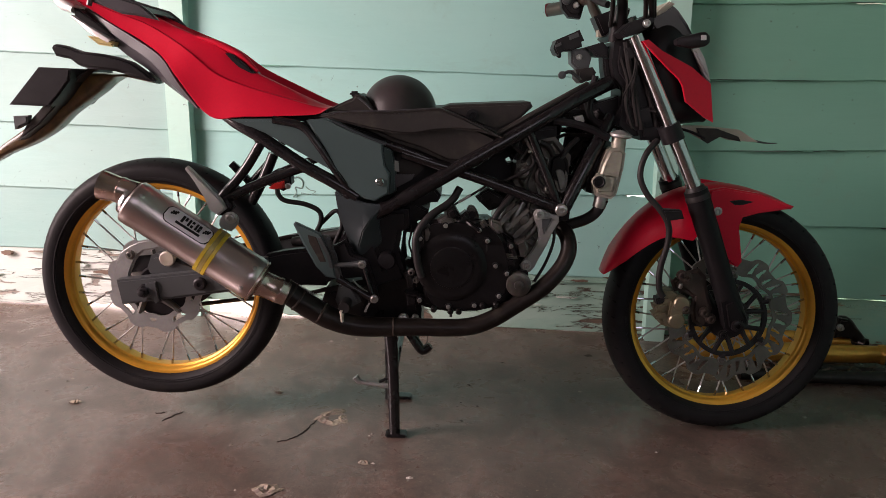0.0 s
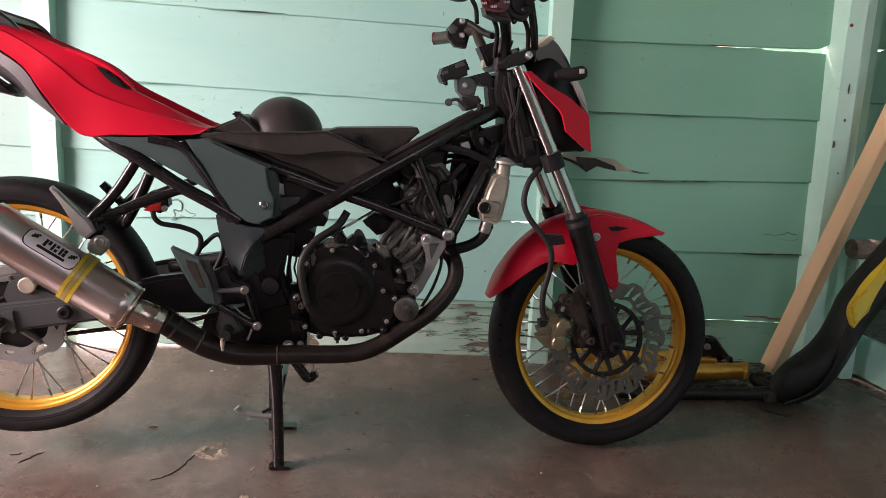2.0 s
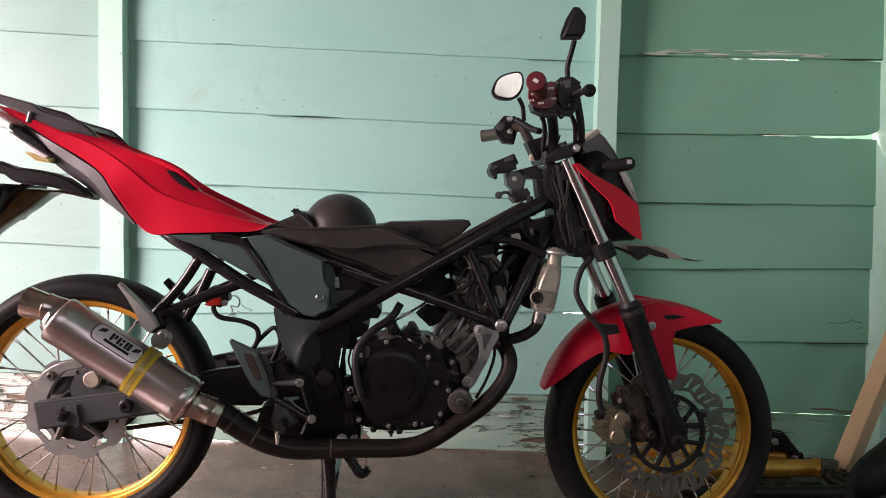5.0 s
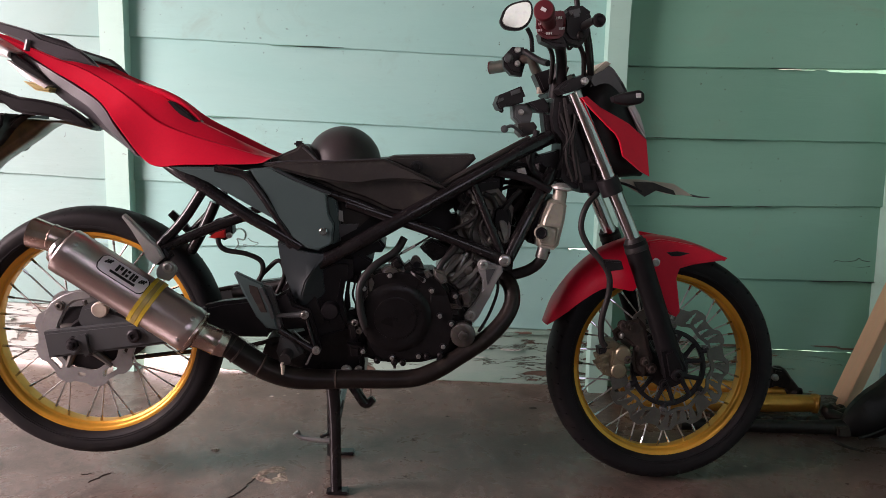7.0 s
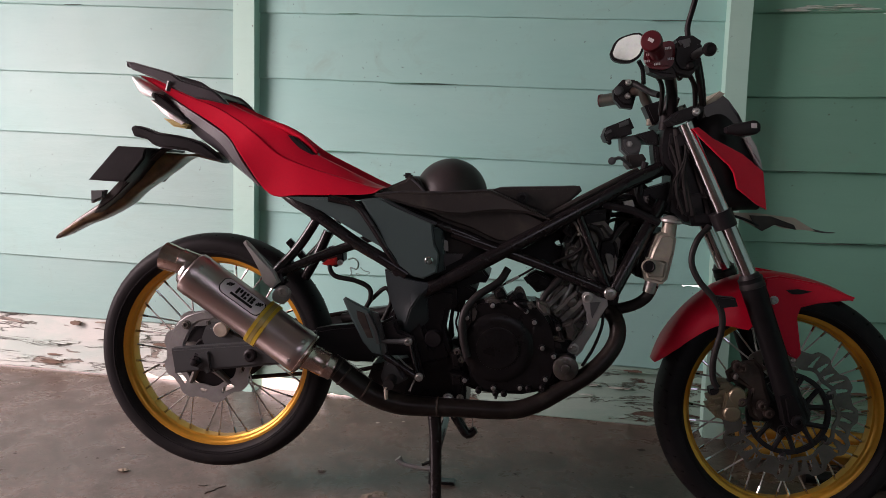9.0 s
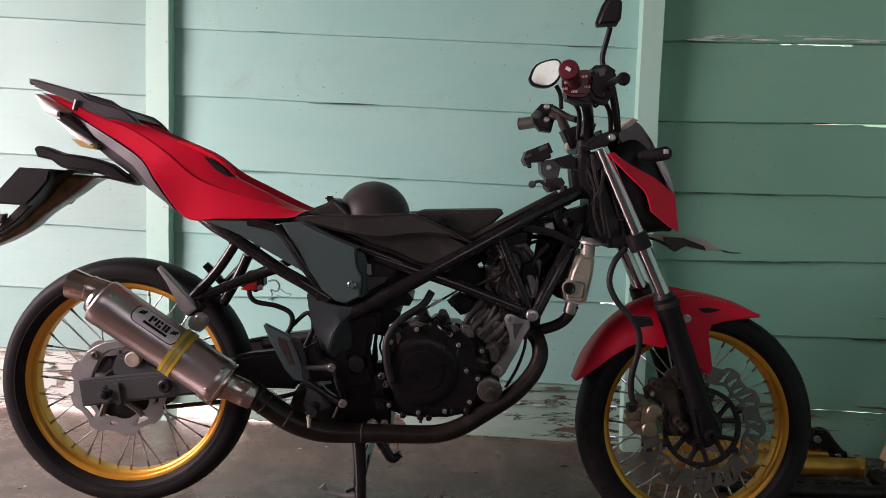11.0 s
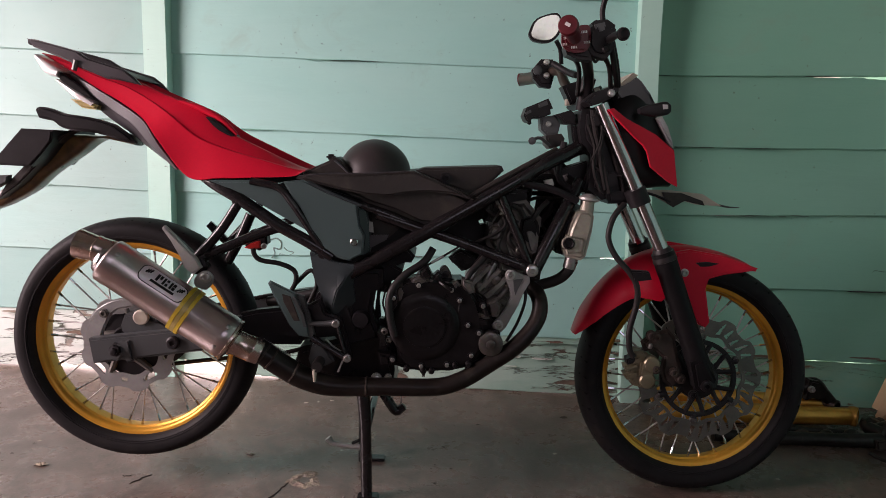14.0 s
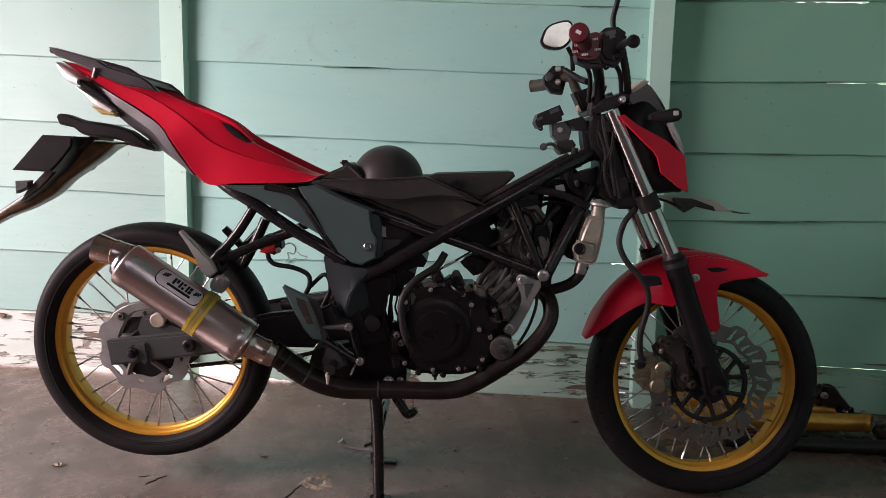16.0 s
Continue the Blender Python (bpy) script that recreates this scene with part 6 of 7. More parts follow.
part("shift_arm", tube([(0.704, -0.120, 0.525), (0.722, -0.148, 0.515), (0.740, -0.152, 0.504)], 0.004, 8, 3), "engine", eng)

# cylinder leaning forward, head and their fittings
cyl = part("cylinder", plate([(0.775, 0.507), (0.789, 0.547), (0.807, 0.577), (0.869, 0.570), (0.903, 0.547), (0.907, 0.514), (0.886, 0.461), (0.854, 0.420), (0.821, 0.439), (0.789, 0.476)], -0.078, 0.06, 0.012), "cast", eng, "oily grey cylinder block")
part("cylinder_head", plate([(0.817, 0.596), (0.823, 0.645), (0.850, 0.690), (0.904, 0.699), (0.942, 0.656), (0.936, 0.598), (0.916, 0.548), (0.876, 0.563), (0.831, 0.576)], -0.075, 0.05, 0.016, seg=3), "cast_dark", eng, "oily grey cylinder head")
part("head_cover", plate([(0.815, 0.648), (0.829, 0.692), (0.849, 0.716), (0.906, 0.722), (0.906, 0.699), (0.878, 0.693), (0.850, 0.685), (0.828, 0.646)], -0.078, 0.05, 0.012), "engine", eng, "black head cover")
a0, b0 = Vector((0.806, -0.082, 0.570)), Vector((0.887, -0.082, 0.522))
d = Vector((0.794, -0.082, 0.541)) - a0
for k in range(6):
    o = d * k * 0.55
    part("cylinder_fin", plate([((a0 + o).x, (a0 + o).z), ((b0 + o).x, (b0 + o).z), ((b0 + o + d * 0.16).x, (b0 + o + d * 0.16).z), ((a0 + o + d * 0.2).x, (a0 + o + d * 0.2).z)], -0.09 - 0.004 * (k % 2), -0.06, 0.002), "cast_dark", cyl)
for pts, r, mt in (([(0.836, -0.095, 0.557), (0.821, -0.100, 0.529), (0.807, -0.100, 0.498)], 0.009, "cast"), ([(0.876, -0.095, 0.519), (0.858, -0.098, 0.493), (0.839, -0.098, 0.472)], 0.007, "cast"), ([(0.798, -0.095, 0.546), (0.786, -0.100, 0.526), (0.779, -0.100, 0.507)], 0.006, "cast"),
                   ([(0.852, -0.090, 0.562), (0.840, -0.090, 0.523), (0.819, -0.090, 0.476)], 0.007, "cast_dark"), ([(0.815, -0.090, 0.580), (0.798, -0.095, 0.556), (0.786, -0.098, 0.533)], 0.008, "engine")):
    part("cylinder_boss", tube(pts, [r * 0.8, r, r * 0.85], 12, 3), mt, cyl)
for p, r in zip([(0.813, -0.095, 0.562), (0.825, -0.095, 0.497), (0.889, -0.095, 0.586), (0.897, -0.095, 0.558), (0.812, -0.095, 0.458)], (0.006, 0.006, 0.007, 0.006, 0.006)):
    part("head_bolt", bolt(p, r, 0.008), "cast_dark", cyl)
part("cam_cover", plate([(0.893, 0.654), (0.913, 0.662), (0.931, 0.650), (0.935, 0.619), (0.923, 0.596), (0.900, 0.600), (0.889, 0.626)], -0.085, -0.06, 0.008, n=3, seg=3), "engine", eng, "black cam cover")
part("chain_tunnel", plate([(0.885, 0.589), (0.905, 0.600), (0.919, 0.580), (0.907, 0.556), (0.889, 0.561)], -0.084, -0.06, 0.006), "cast_dark", eng)
part("water_outlet", lathe([(-0.01, 0.017), (0.002, 0.017), (0.008, 0.014), (0.009, 0.009), (0.005, 0.007), (0.005, 0.002)], (0.836, -0.085, 0.623), (-0.3, -1, 0.3), 20), "cast_dark", eng, "grey water outlet")
part("outlet_lip", plate([(0.822, 0.633), (0.832, 0.640), (0.845, 0.641), (0.855, 0.631), (0.851, 0.613), (0.835, 0.605), (0.824, 0.615)], -0.088, -0.06, 0.005, n=2), "cast_dark", eng)
part("plug_boss", lathe([(-0.012, 0.0125), (0.004, 0.013), (0.010, 0.010), (0.012, 0.004)], (0.843, -0.085, 0.692), (0, -1, 0.3), 20), "cast_dark", eng, "grey plug boss")
part("plug_neck", tube([(0.842, -0.090, 0.692), (0.847, -0.096, 0.680), (0.853, -0.098, 0.668)], [0.007, 0.006, 0.005], 12, 3), "cast", eng)
for p in [(0.846, -0.100, 0.668), (0.854, -0.100, 0.669)]:
    part("plug_ring", lathe([(-0.002, 0.0035), (0.002, 0.0035), (0.003, 0.002)], p, (0, -1, 0), 10), "bolt", eng)
for pts, r in (([(0.851, -0.095, 0.662), (0.856, -0.098, 0.642), (0.836, -0.098, 0.624), (0.799, -0.095, 0.605), (0.777, -0.090, 0.591)], 0.004), ([(0.884, -0.085, 0.652), (0.865, -0.095, 0.614), (0.886, -0.090, 0.582), (0.903, -0.090, 0.563)], 0.005), ([(0.857, -0.090, 0.644), (0.850, -0.090, 0.621), (0.843, -0.090, 0.600), (0.846, -0.090, 0.577)], 0.0045),
               ([(0.869, -0.090, 0.687), (0.888, -0.090, 0.678), (0.899, -0.090, 0.658)], 0.006), ([(0.810, -0.080, 0.685), (0.818, -0.085, 0.673), (0.834, -0.085, 0.661)], 0.004), ([(0.812, -0.080, 0.711), (0.820, -0.085, 0.694), (0.818, -0.085, 0.676)], 0.005), ([(0.916, -0.080, 0.652), (0.935, -0.075, 0.678), (0.954, -0.070, 0.696)], 0.006)):
    part("small_hose", tube(pts, r, 8, 5), "rubber", eng, "thin black hose")
part("injector", plate([(0.734, 0.563), (0.744, 0.576), (0.760, 0.584), (0.788, 0.569), (0.794, 0.549), (0.774, 0.538), (0.763, 0.535)], -0.088, -0.05, 0.005), "engine", eng, "black injector body")
part("injector_plug", plate([(0.732, 0.567), (0.739, 0.572), (0.750, 0.562), (0.742, 0.554)], -0.094, -0.08, 0.003), "rubber", eng)
part("intake_stub", tube([(0.755, -0.060, 0.568), (0.792, -0.060, 0.556), (0.818, -0.060, 0.546)], [0.016, 0.018, 0.018], 16, 3), "rubber", eng, "black intake rubber")
HOSES = [
    ([(0.698, -0.100, 0.588), (0.678, -0.110, 0.558), (0.633, -0.130, 0.528), (0.606, -0.145, 0.489), (0.607, -0.150, 0.440), (0.617, -0.150, 0.399)], 0.0085, "black coolant hose"),
    ([(0.825, -0.095, 0.585), (0.805, -0.110, 0.564), (0.780, -0.120, 0.537), (0.769, -0.125, 0.507), (0.770, -0.130, 0.477)], 0.0068, "black rubber hose"),
    ([(0.757, -0.125, 0.499), (0.758, -0.138, 0.472), (0.756, -0.138, 0.450)], 0.005, "black rubber hose"),
    ([(0.580, -0.060, 0.511), (0.573, -0.060, 0.458), (0.570, -0.060, 0.377)], 0.004, "black hose"),
    ([(0.593, -0.090, 0.501), (0.590, -0.090, 0.478), (0.586, -0.080, 0.456), (0.595, -0.080, 0.428)], 0.0022, "thin black hose"),
    ([(0.907, -0.100, 0.500), (0.904, -0.110, 0.470), (0.889, -0.110, 0.424), (0.865, -0.120, 0.384)], 0.0035, "thin black breather hose"),
    ([(1.013, -0.085, 0.565), (0.999, -0.085, 0.536), (0.973, -0.080, 0.516), (0.930, -0.070, 0.501), (0.905, -0.060, 0.492)], 0.0125, "black radiator hose"),
    ([(0.291, -0.070, 0.580), (0.294, -0.070, 0.562), (0.309, -0.070, 0.549), (0.351, -0.070, 0.542), (0.383, -0.070, 0.527), (0.387, -0.070, 0.502), (0.372, -0.060, 0.473)], 0.0055, "black brake fluid hose"),
    ([(0.385, -0.060, 0.496), (0.422, -0.070, 0.528), (0.435, -0.070, 0.497), (0.416, -0.070, 0.450)], 0.005, "black hose"),
    ([(0.449, -0.030, 0.530), (0.435, -0.030, 0.476), (0.393, -0.020, 0.459), (0.308, 0.000, 0.439)], 0.012, "black inner hose"),
]
for pts, r, label in HOSES:
    part("hose", tube(pts, r, 10, 6), "rubber", eng, label)
part("clutch_cable", tube([(0.671, -0.110, 0.538), (0.695, -0.105, 0.557), (0.721, -0.100, 0.571), (0.754, -0.100, 0.592)], 0.0024, 8, 4), "rubber", eng, "thin clutch cable")
part("cable_end", tube([(0.694, -0.106, 0.556), (0.707, -0.104, 0.563), (0.721, -0.101, 0.571)], 0.0031, 8, 2), "alu", eng, "bare end of the cable sheath")
for q in ([(0.664, 0.536), (0.671, 0.543), (0.674, 0.541), (0.666, 0.532)], [(0.681, 0.546), (0.686, 0.551), (0.690, 0.544), (0.685, 0.540)]):
    part("cable_nut", plate(q, -0.117, -0.10, 0.001), "alu", eng)
for p in [(0.771, -0.136, 0.478), (0.782, -0.136, 0.481)]:
    part("hose_clip", lathe([(-0.004, 0.004), (0.004, 0.004), (0.005, 0.002)], p, (0, -1, 0), 10), "bolt", eng)
br = part("engine_hanger", plate([(0.857, 0.537), (0.863, 0.545), (0.875, 0.546), (0.896, 0.536), (0.911, 0.533), (0.913, 0.52), (0.899, 0.495), (0.888, 0.466), (0.874, 0.44), (0.863, 0.417), (0.853, 0.406), (0.837, 0.409), (0.831, 0.421), (0.839, 0.433), (0.851, 0.447), (0.863, 0.468), (0.871, 0.483), (0.868, 0.503), (0.86, 0.523)], -0.126, -0.112, 0.003), "bracket", bike, "silver engine hanger plate with bolts")
part("hanger_relief", plate([(0.875, 0.525), (0.897, 0.528), (0.884, 0.499), (0.881, 0.49), (0.877, 0.505)], -0.1275, -0.12, 0.001), "grey_satin", br)
for p in [(0.868, -0.127, 0.536), (0.845, -0.127, 0.423)]:
    part("hanger_washer", lathe([(-0.001, 0.0115), (0.0015, 0.0115), (0.002, 0.010), (0.002, 0.004)], p, (0, -1, 0), 24), "alu", br)
    part("hanger_bolt", bolt(p, 0.0072, 0.008), "bolt", br)
for p in [(0.603, -0.135, 0.388), (0.603, -0.135, 0.301), (0.594, -0.135, 0.405)]:
    part("case_bolt", bolt(p, 0.0062, 0.006), "cast", eng)
part("stand_pivot_bolt", bolt((0.577, -0.135, 0.298), 0.0095, 0.008), "bolt", eng, "large stand pivot bolt")
part("pivot_cover", lathe([(-0.05, 0.020), (0.0, 0.020), (0.006, 0.017), (0.007, 0.005)], (0.540, -0.125, 0.428), (0, -1, 0), 24), "black", eng, "black swingarm pivot cap")
part("engine_underside", plate([(0.399, 0.354), (0.509, 0.381), (0.614, 0.330), (0.615, 0.248), (0.510, 0.243), (0.417, 0.257), (0.385, 0.311)], -0.10, 0.10, 0.012), "oily", eng, "oily black footrest carrier")

# added black plates darken the slot beside the crankcase
for pts in ([(0.561, 0.403), (0.599, 0.414), (0.607, 0.362), (0.570, 0.358)], [(0.568, 0.507), (0.603, 0.502), (0.595, 0.471), (0.568, 0.475)], [(0.566, 0.452), (0.574, 0.452), (0.578, 0.414), (0.569, 0.403), (0.563, 0.422)]):
    part("gap_cover", plate(pts, -0.03, -0.01, 0.003), "black", eng)

# radiator tank
rt = part("radiator_tank", plate([(1.013, 0.674), (1.023, 0.679), (1.043, 0.677), (1.052, 0.666), (1.049, 0.634), (1.038, 0.578), (1.027, 0.567), (0.992, 0.574), (0.987, 0.589), (1.000, 0.641)], -0.108, -0.055, 0.008, seg=3), "tank", bike, "grey aluminium radiator side tank")
part("radiator_neck", tube([(1.040, -0.085, 0.706), (1.037, -0.085, 0.665)], 0.0155, 20, 1, None, True), "tank", rt)
part("radiator_cap", lathe([(0, 0.017), (0.003, 0.024), (0.008, 0.024), (0.011, 0.018), (0.016, 0.009), (0.017, 0.003)], (1.041, -0.085, 0.698), (0.12, 0, 1), 24), "alu", rt)
part("tank_step", plate([(0.989, 0.625), (1.032, 0.617), (1.028, 0.584), (0.996, 0.583)], -0.111, -0.10, 0.003), "tank", rt)
part("sensor_ring", lathe([(-0.004, 0.0155), (0.002, 0.0155), (0.003, 0.0135), (-0.002, 0.0125)], (0.996, -0.112, 0.606), (0, -1, 0), 24, close=True), "tank", rt)
part("tank_sensor", lathe([(-0.01, 0.0125), (0.004, 0.0125), (0.005, 0.010), (0.002, 0.008), (0.002, 0.002)], (0.996, -0.112, 0.606), (0, -1, 0), 24), "black", rt)
part("hose_clamp", tube([(1.010, -0.085, 0.572), (1.004, -0.085, 0.546)], 0.0145, 18, 1, None, True), "cast", rt)

# footrest, pedal and heel plate
heel = part("heel_guard", plate([(0.343, 0.512), (0.348, 0.518), (0.386, 0.500), (0.401, 0.494), (0.428, 0.424), (0.434, 0.393), (0.409, 0.397), (0.388, 0.421), (0.362, 0.473)], -0.156, -0.146, 0.004, seg=3), "teal_panel", bike, "dark grey heel guard with a slot")
# dark colour stands in for the shaded slot; the guard is not pierced
part("heel_slot_plate", plate([(0.374, 0.490), (0.392, 0.485), (0.412, 0.431), (0.399, 0.431), (0.377, 0.473)], -0.1572, -0.144, 0.001), "rustdark", heel, "dark plate in place of the guard's gap")
part("heel_rim", plate([(0.395, 0.483), (0.403, 0.485), (0.421, 0.447), (0.428, 0.417), (0.420, 0.419), (0.414, 0.445)], -0.160, -0.15, 0.001), "grey_satin", heel)
part("heel_face", plate([(0.403, 0.489), (0.420, 0.485), (0.432, 0.448), (0.445, 0.395), (0.430, 0.392), (0.422, 0.446)], -0.153, -0.14, 0.003), "grey_satin", heel)
rs = part("footrest_bracket", plate([(0.431, 0.465), (0.453, 0.478), (0.466, 0.447), (0.498, 0.435), (0.511, 0.396), (0.524, 0.345), (0.517, 0.332), (0.506, 0.345), (0.491, 0.401), (0.466, 0.408), (0.441, 0.400)], -0.145, -0.125, 0.006), "black", bike, "black rider footrest bracket")
part("brake_pedal", tube([(0.437, -0.155, 0.394), (0.474, -0.155, 0.371), (0.513, -0.155, 0.348)], [0.009, 0.006, 0.008], 10, 4), "frame", rs, "dark brake pedal")
part("foot_peg_arm", tube([(0.430, -0.150, 0.423), (0.468, -0.152, 0.425), (0.490, -0.155, 0.428)], [0.005, 0.006, 0.008], 10, 3), "grey_satin", rs)
part("pedal_link", tube([(0.492, -0.150, 0.424), (0.502, -0.150, 0.386), (0.513, -0.150, 0.348)], 0.0045, 8, 2), "frame", rs)
for p in [(0.490, -0.162, 0.428), (0.515, -0.162, 0.351)]:
    part("peg_bolt", bolt(p, 0.0068, 0.006), "bolt", rs)
part("peg_carrier", plate([(0.428, 0.343), (0.436, 0.374), (0.451, 0.387), (0.471, 0.367), (0.486, 0.339), (0.466, 0.328), (0.434, 0.327)], -0.15, -0.12, 0.006), "grey_satin", rs)
part("pedal_return", tube([(0.467, -0.150, 0.390), (0.482, -0.150, 0.375), (0.500, -0.150, 0.363)], 0.002, 6, 3), "bolt", rs)
part("foot_peg", tube([(0.454, -0.145, 0.340), Vector((0.454, -0.145, 0.340)) + Vector((0, -0.05, 0))], 0.012, 14, 1, None, True), "rubber", rs, "black rubber foot peg")
sw = part("brake_switch", tube([(0.449, -0.190, 0.335), (0.449, -0.190, 0.323), (0.449, -0.190, 0.307)], [0.006, 0.0045, 0.003], 10, 2), "pale", rs, "pale brake light switch")
part("switch_collar", tube([(0.442, -0.190, 0.336), (0.449, -0.190, 0.338), (0.464, -0.190, 0.337)], [0.003, 0.004, 0.003], 8, 2), "pale", sw)
part("rear_reservoir", plate([(0.268, 0.603), (0.288, 0.617), (0.321, 0.610), (0.323, 0.586), (0.305, 0.570), (0.271, 0.582)], -0.07, -0.03, 0.004), "black", bike, "black rear brake fluid mount")
part("reservoir_label", plate([(0.272, 0.577), (0.287, 0.588), (0.308, 0.594), (0.310, 0.578), (0.292, 0.573)], -0.076, -0.045, 0.003), "red_plain", bike, "red plastic reservoir")
part("reservoir_bolt", bolt((0.316, -0.073, 0.582), 0.005, 0.004), "bolt", bike)
part("shock_absorber", tube([(0.277, -0.030, 0.649), (0.252, -0.030, 0.593), (0.219, -0.020, 0.537)], 0.012, 14, 2), "frame", bike, "black shock absorber top")

# centre stand
st = part("centre_stand", tube([(0.544, -0.100, 0.258), (0.550, -0.100, 0.169), (0.554, -0.100, -0.004)], [0.016, 0.0135, 0.013], 14, 3), "frame", bike, "black worn centre stand")
part("stand_leg", tube([(0.526, 0.100, 0.188), (0.526, 0.100, 0.103), (0.525, 0.100, -0.018)], [0.015, 0.013, 0.012], 14, 3), "frame", st)
part("stand_cross", tube([(0.555, -0.100, 0.172), Vector((0.555, -0.100, 0.172)) + Vector((0, 0.2, 0))], 0.009, 10, 1, None, True), "frame", st)
fx, fy = 0.553, -0.105
part("stand_foot", box((0.05, 0.032, 0.008), Matrix.Translation((fx + 0.005, fy, 0.005)), 0.003), "frame", st, "flat steel stand foot")
part("stand_foot", box((0.05, 0.032, 0.008), Matrix.Translation((fx + 0.005, -fy, 0.005)), 0.003), "frame", st)
part("stand_heel_bar", tube([(0.538, 0.020, 0.070), (0.499, 0.020, 0.073), (0.459, 0.020, 0.080), (0.446, 0.020, 0.093)], [0.007, 0.0065, 0.0065, 0.009], 10, 4), "bracket", st, "worn steel stand lever")
part("stand_heel_brace", tube([(0.538, 0.020, 0.095), (0.506, 0.020, 0.080)], 0.004, 8, 2), "frame", st)
part("side_stand", tube([(0.576, 0.050, 0.206), (0.596, 0.050, 0.175), (0.613, 0.050, 0.154), (0.633, 0.050, 0.167)], [0.012, 0.012, 0.012, 0.009], 12, 4), "frame", bike, "folded black side stand")
part("stand_wire", tube([(0.604, 0.050, 0.214), (0.604, 0.050, 0.175), (0.618, 0.050, 0.167), (0.625, 0.050, 0.185), (0.618, 0.050, 0.211)], 0.0016, 6, 4), "bolt", bike, "thin bent wire loop")
# fork
fork_dir = (Vector((1.211, -0.095, 0.586)) - Vector((1.056, -0.095, 0.910))).normalized()
FT, FM, FB = Vector((1.056, -0.095, 0.910)), Vector((1.211, -0.095, 0.586)), Vector((1.324, -0.105, 0.285))
fork = part("fork", tube([FT, FM], 0.0165, 20, 1, None, True), "chrome", bike, "chrome fork tubes with black sliders")
far = Vector((0, 0.19, 0))
part("stanchion", tube([FT + far, FM + far], 0.0165, 20, 1, None, True), "chrome", fork)
for o, nm in ((Vector(), "slider"), (Vector((0, 0.20, 0)), "slider")):
    low_dir = (FB - FM)
    part(nm, tube([FM + o - low_dir * 0.01, FM + o + low_dir * 0.14, FM + o + low_dir * 0.16, FM + o + low_dir * 0.60, FB + o], [0.0255, 0.0258, 0.0250, 0.0245, 0.0275], 24, 1, None, True), "slider", fork, "black fork slider")
    part("dust_seal", lathe([(-0.012, 0.019), (0.0, 0.0245), (0.014, 0.0268), (0.018, 0.0268), (0.019, 0.025)], FM + o, low_dir, 24), "rubber", fork)
part("slider_foot", plate([(1.279, 0.344), (1.306, 0.358), (1.338, 0.306), (1.334, 0.282), (1.317, 0.274), (1.293, 0.284)], -0.135, -0.085, 0.008), "slider", fork)
part("front_axle", lathe([(-0.02, 0.014), (0.006, 0.014), (0.008, 0.011), (0.008, 0.006), (0.003, 0.005)], (1.315, -0.135, 0.294), (0, -1, 0), 20), "engine", fork, "dark front axle end")
part("slider_bolt", bolt((1.288, -0.130, 0.271), 0.008), "engine", fork)
part("lower_clamp", plate([(1.079, 0.727), (1.148, 0.732), (1.159, 0.720), (1.159, 0.707), (1.131, 0.694), (1.087, 0.693)], -0.085, 0.085, 0.008), "black", fork, "black lower fork clamp")
part("lower_clamp_collar", tube([(1.139, -0.095, 0.728), (1.154, -0.095, 0.694)], 0.024, 20, 1, None, True), "black", fork)
part("top_clamp", plate([(1.017, 0.914), (1.035, 0.933), (1.072, 0.946), (1.084, 0.954), (1.089, 0.939), (1.073, 0.922), (1.049, 0.910), (1.029, 0.904)], -0.12, 0.12, 0.006), "black", fork, "black top yoke")
part("fork_cap", lathe([(0, 0.0145), (0.008, 0.0145), (0.010, 0.011), (0.018, 0.0105), (0.019, 0.006)], (1.052, -0.095, 0.929), -fork_dir, 6), "chrome", fork, "chrome fork cap")
part("yoke_bolt", bolt((1.071, -0.122, 0.932), 0.0062, 0.006), "bolt", fork)
part("brake_hose", tube([(1.121, -0.090, 0.695), (1.095, -0.100, 0.664), (1.085, -0.105, 0.620), (1.101, -0.110, 0.581), (1.132, -0.115, 0.546), (1.151, -0.115, 0.515), (1.155, -0.110, 0.475), (1.144, -0.105, 0.415), (1.147, -0.100, 0.368), (1.157, -0.100, 0.348)], 0.0068, 10, 6), "rubber", fork, "black front brake hose")
part("hose_clip", plate([(1.134, 0.550), (1.175, 0.548), (1.182, 0.530), (1.142, 0.524)], -0.124, -0.10, 0.003), "black", fork)

# front mudguard: a shell round the tyre with side stays
bm = bmesh.new()
k = 36
rows = []
GC = Vector((1.327, 0, 0.276))
for i in range(k + 1):
    t = i / k
    deg = 160.5 - 97 * t
    a = radians(deg)
    R0 = float(np.interp(deg, [62, 64, 81, 96, 110, 120, 140, 161], [0.297, 0.298, 0.307, 0.319, 0.327, 0.329, 0.320, 0.312]))
    skirt = R0 - float(np.interp(deg, [63, 72, 82, 92, 105, 118, 129, 142, 157, 161], [0.292, 0.282, 0.264, 0.256, 0.235, 0.216, 0.258, 0.274, 0.296, 0.308]))
    half = 0.058 * min(1.0, 0.35 + 5 * min(t + 0.02, 1 - t))
    row = []
    for j in range(13):
        u = -1 + 2 * j / 12
        drop = skirt * abs(u) ** 3.2
        y = half * math.copysign(min(1.0, abs(u) * 1.12), u)
        r = R0 - drop
        row.append(bm.verts.new((GC.x + r * math.cos(a), y, GC.z + r * math.sin(a))))
    rows.append(row)
for a, b in zip(rows, rows[1:]):
    for j in range(12):
        bm.faces.new((a[j], a[j + 1], b[j + 1], b[j]))
bmesh.ops.recalc_face_normals(bm, faces=bm.faces)
bmesh.ops.solidify(bm, geom=list(bm.faces), thickness=0.003)
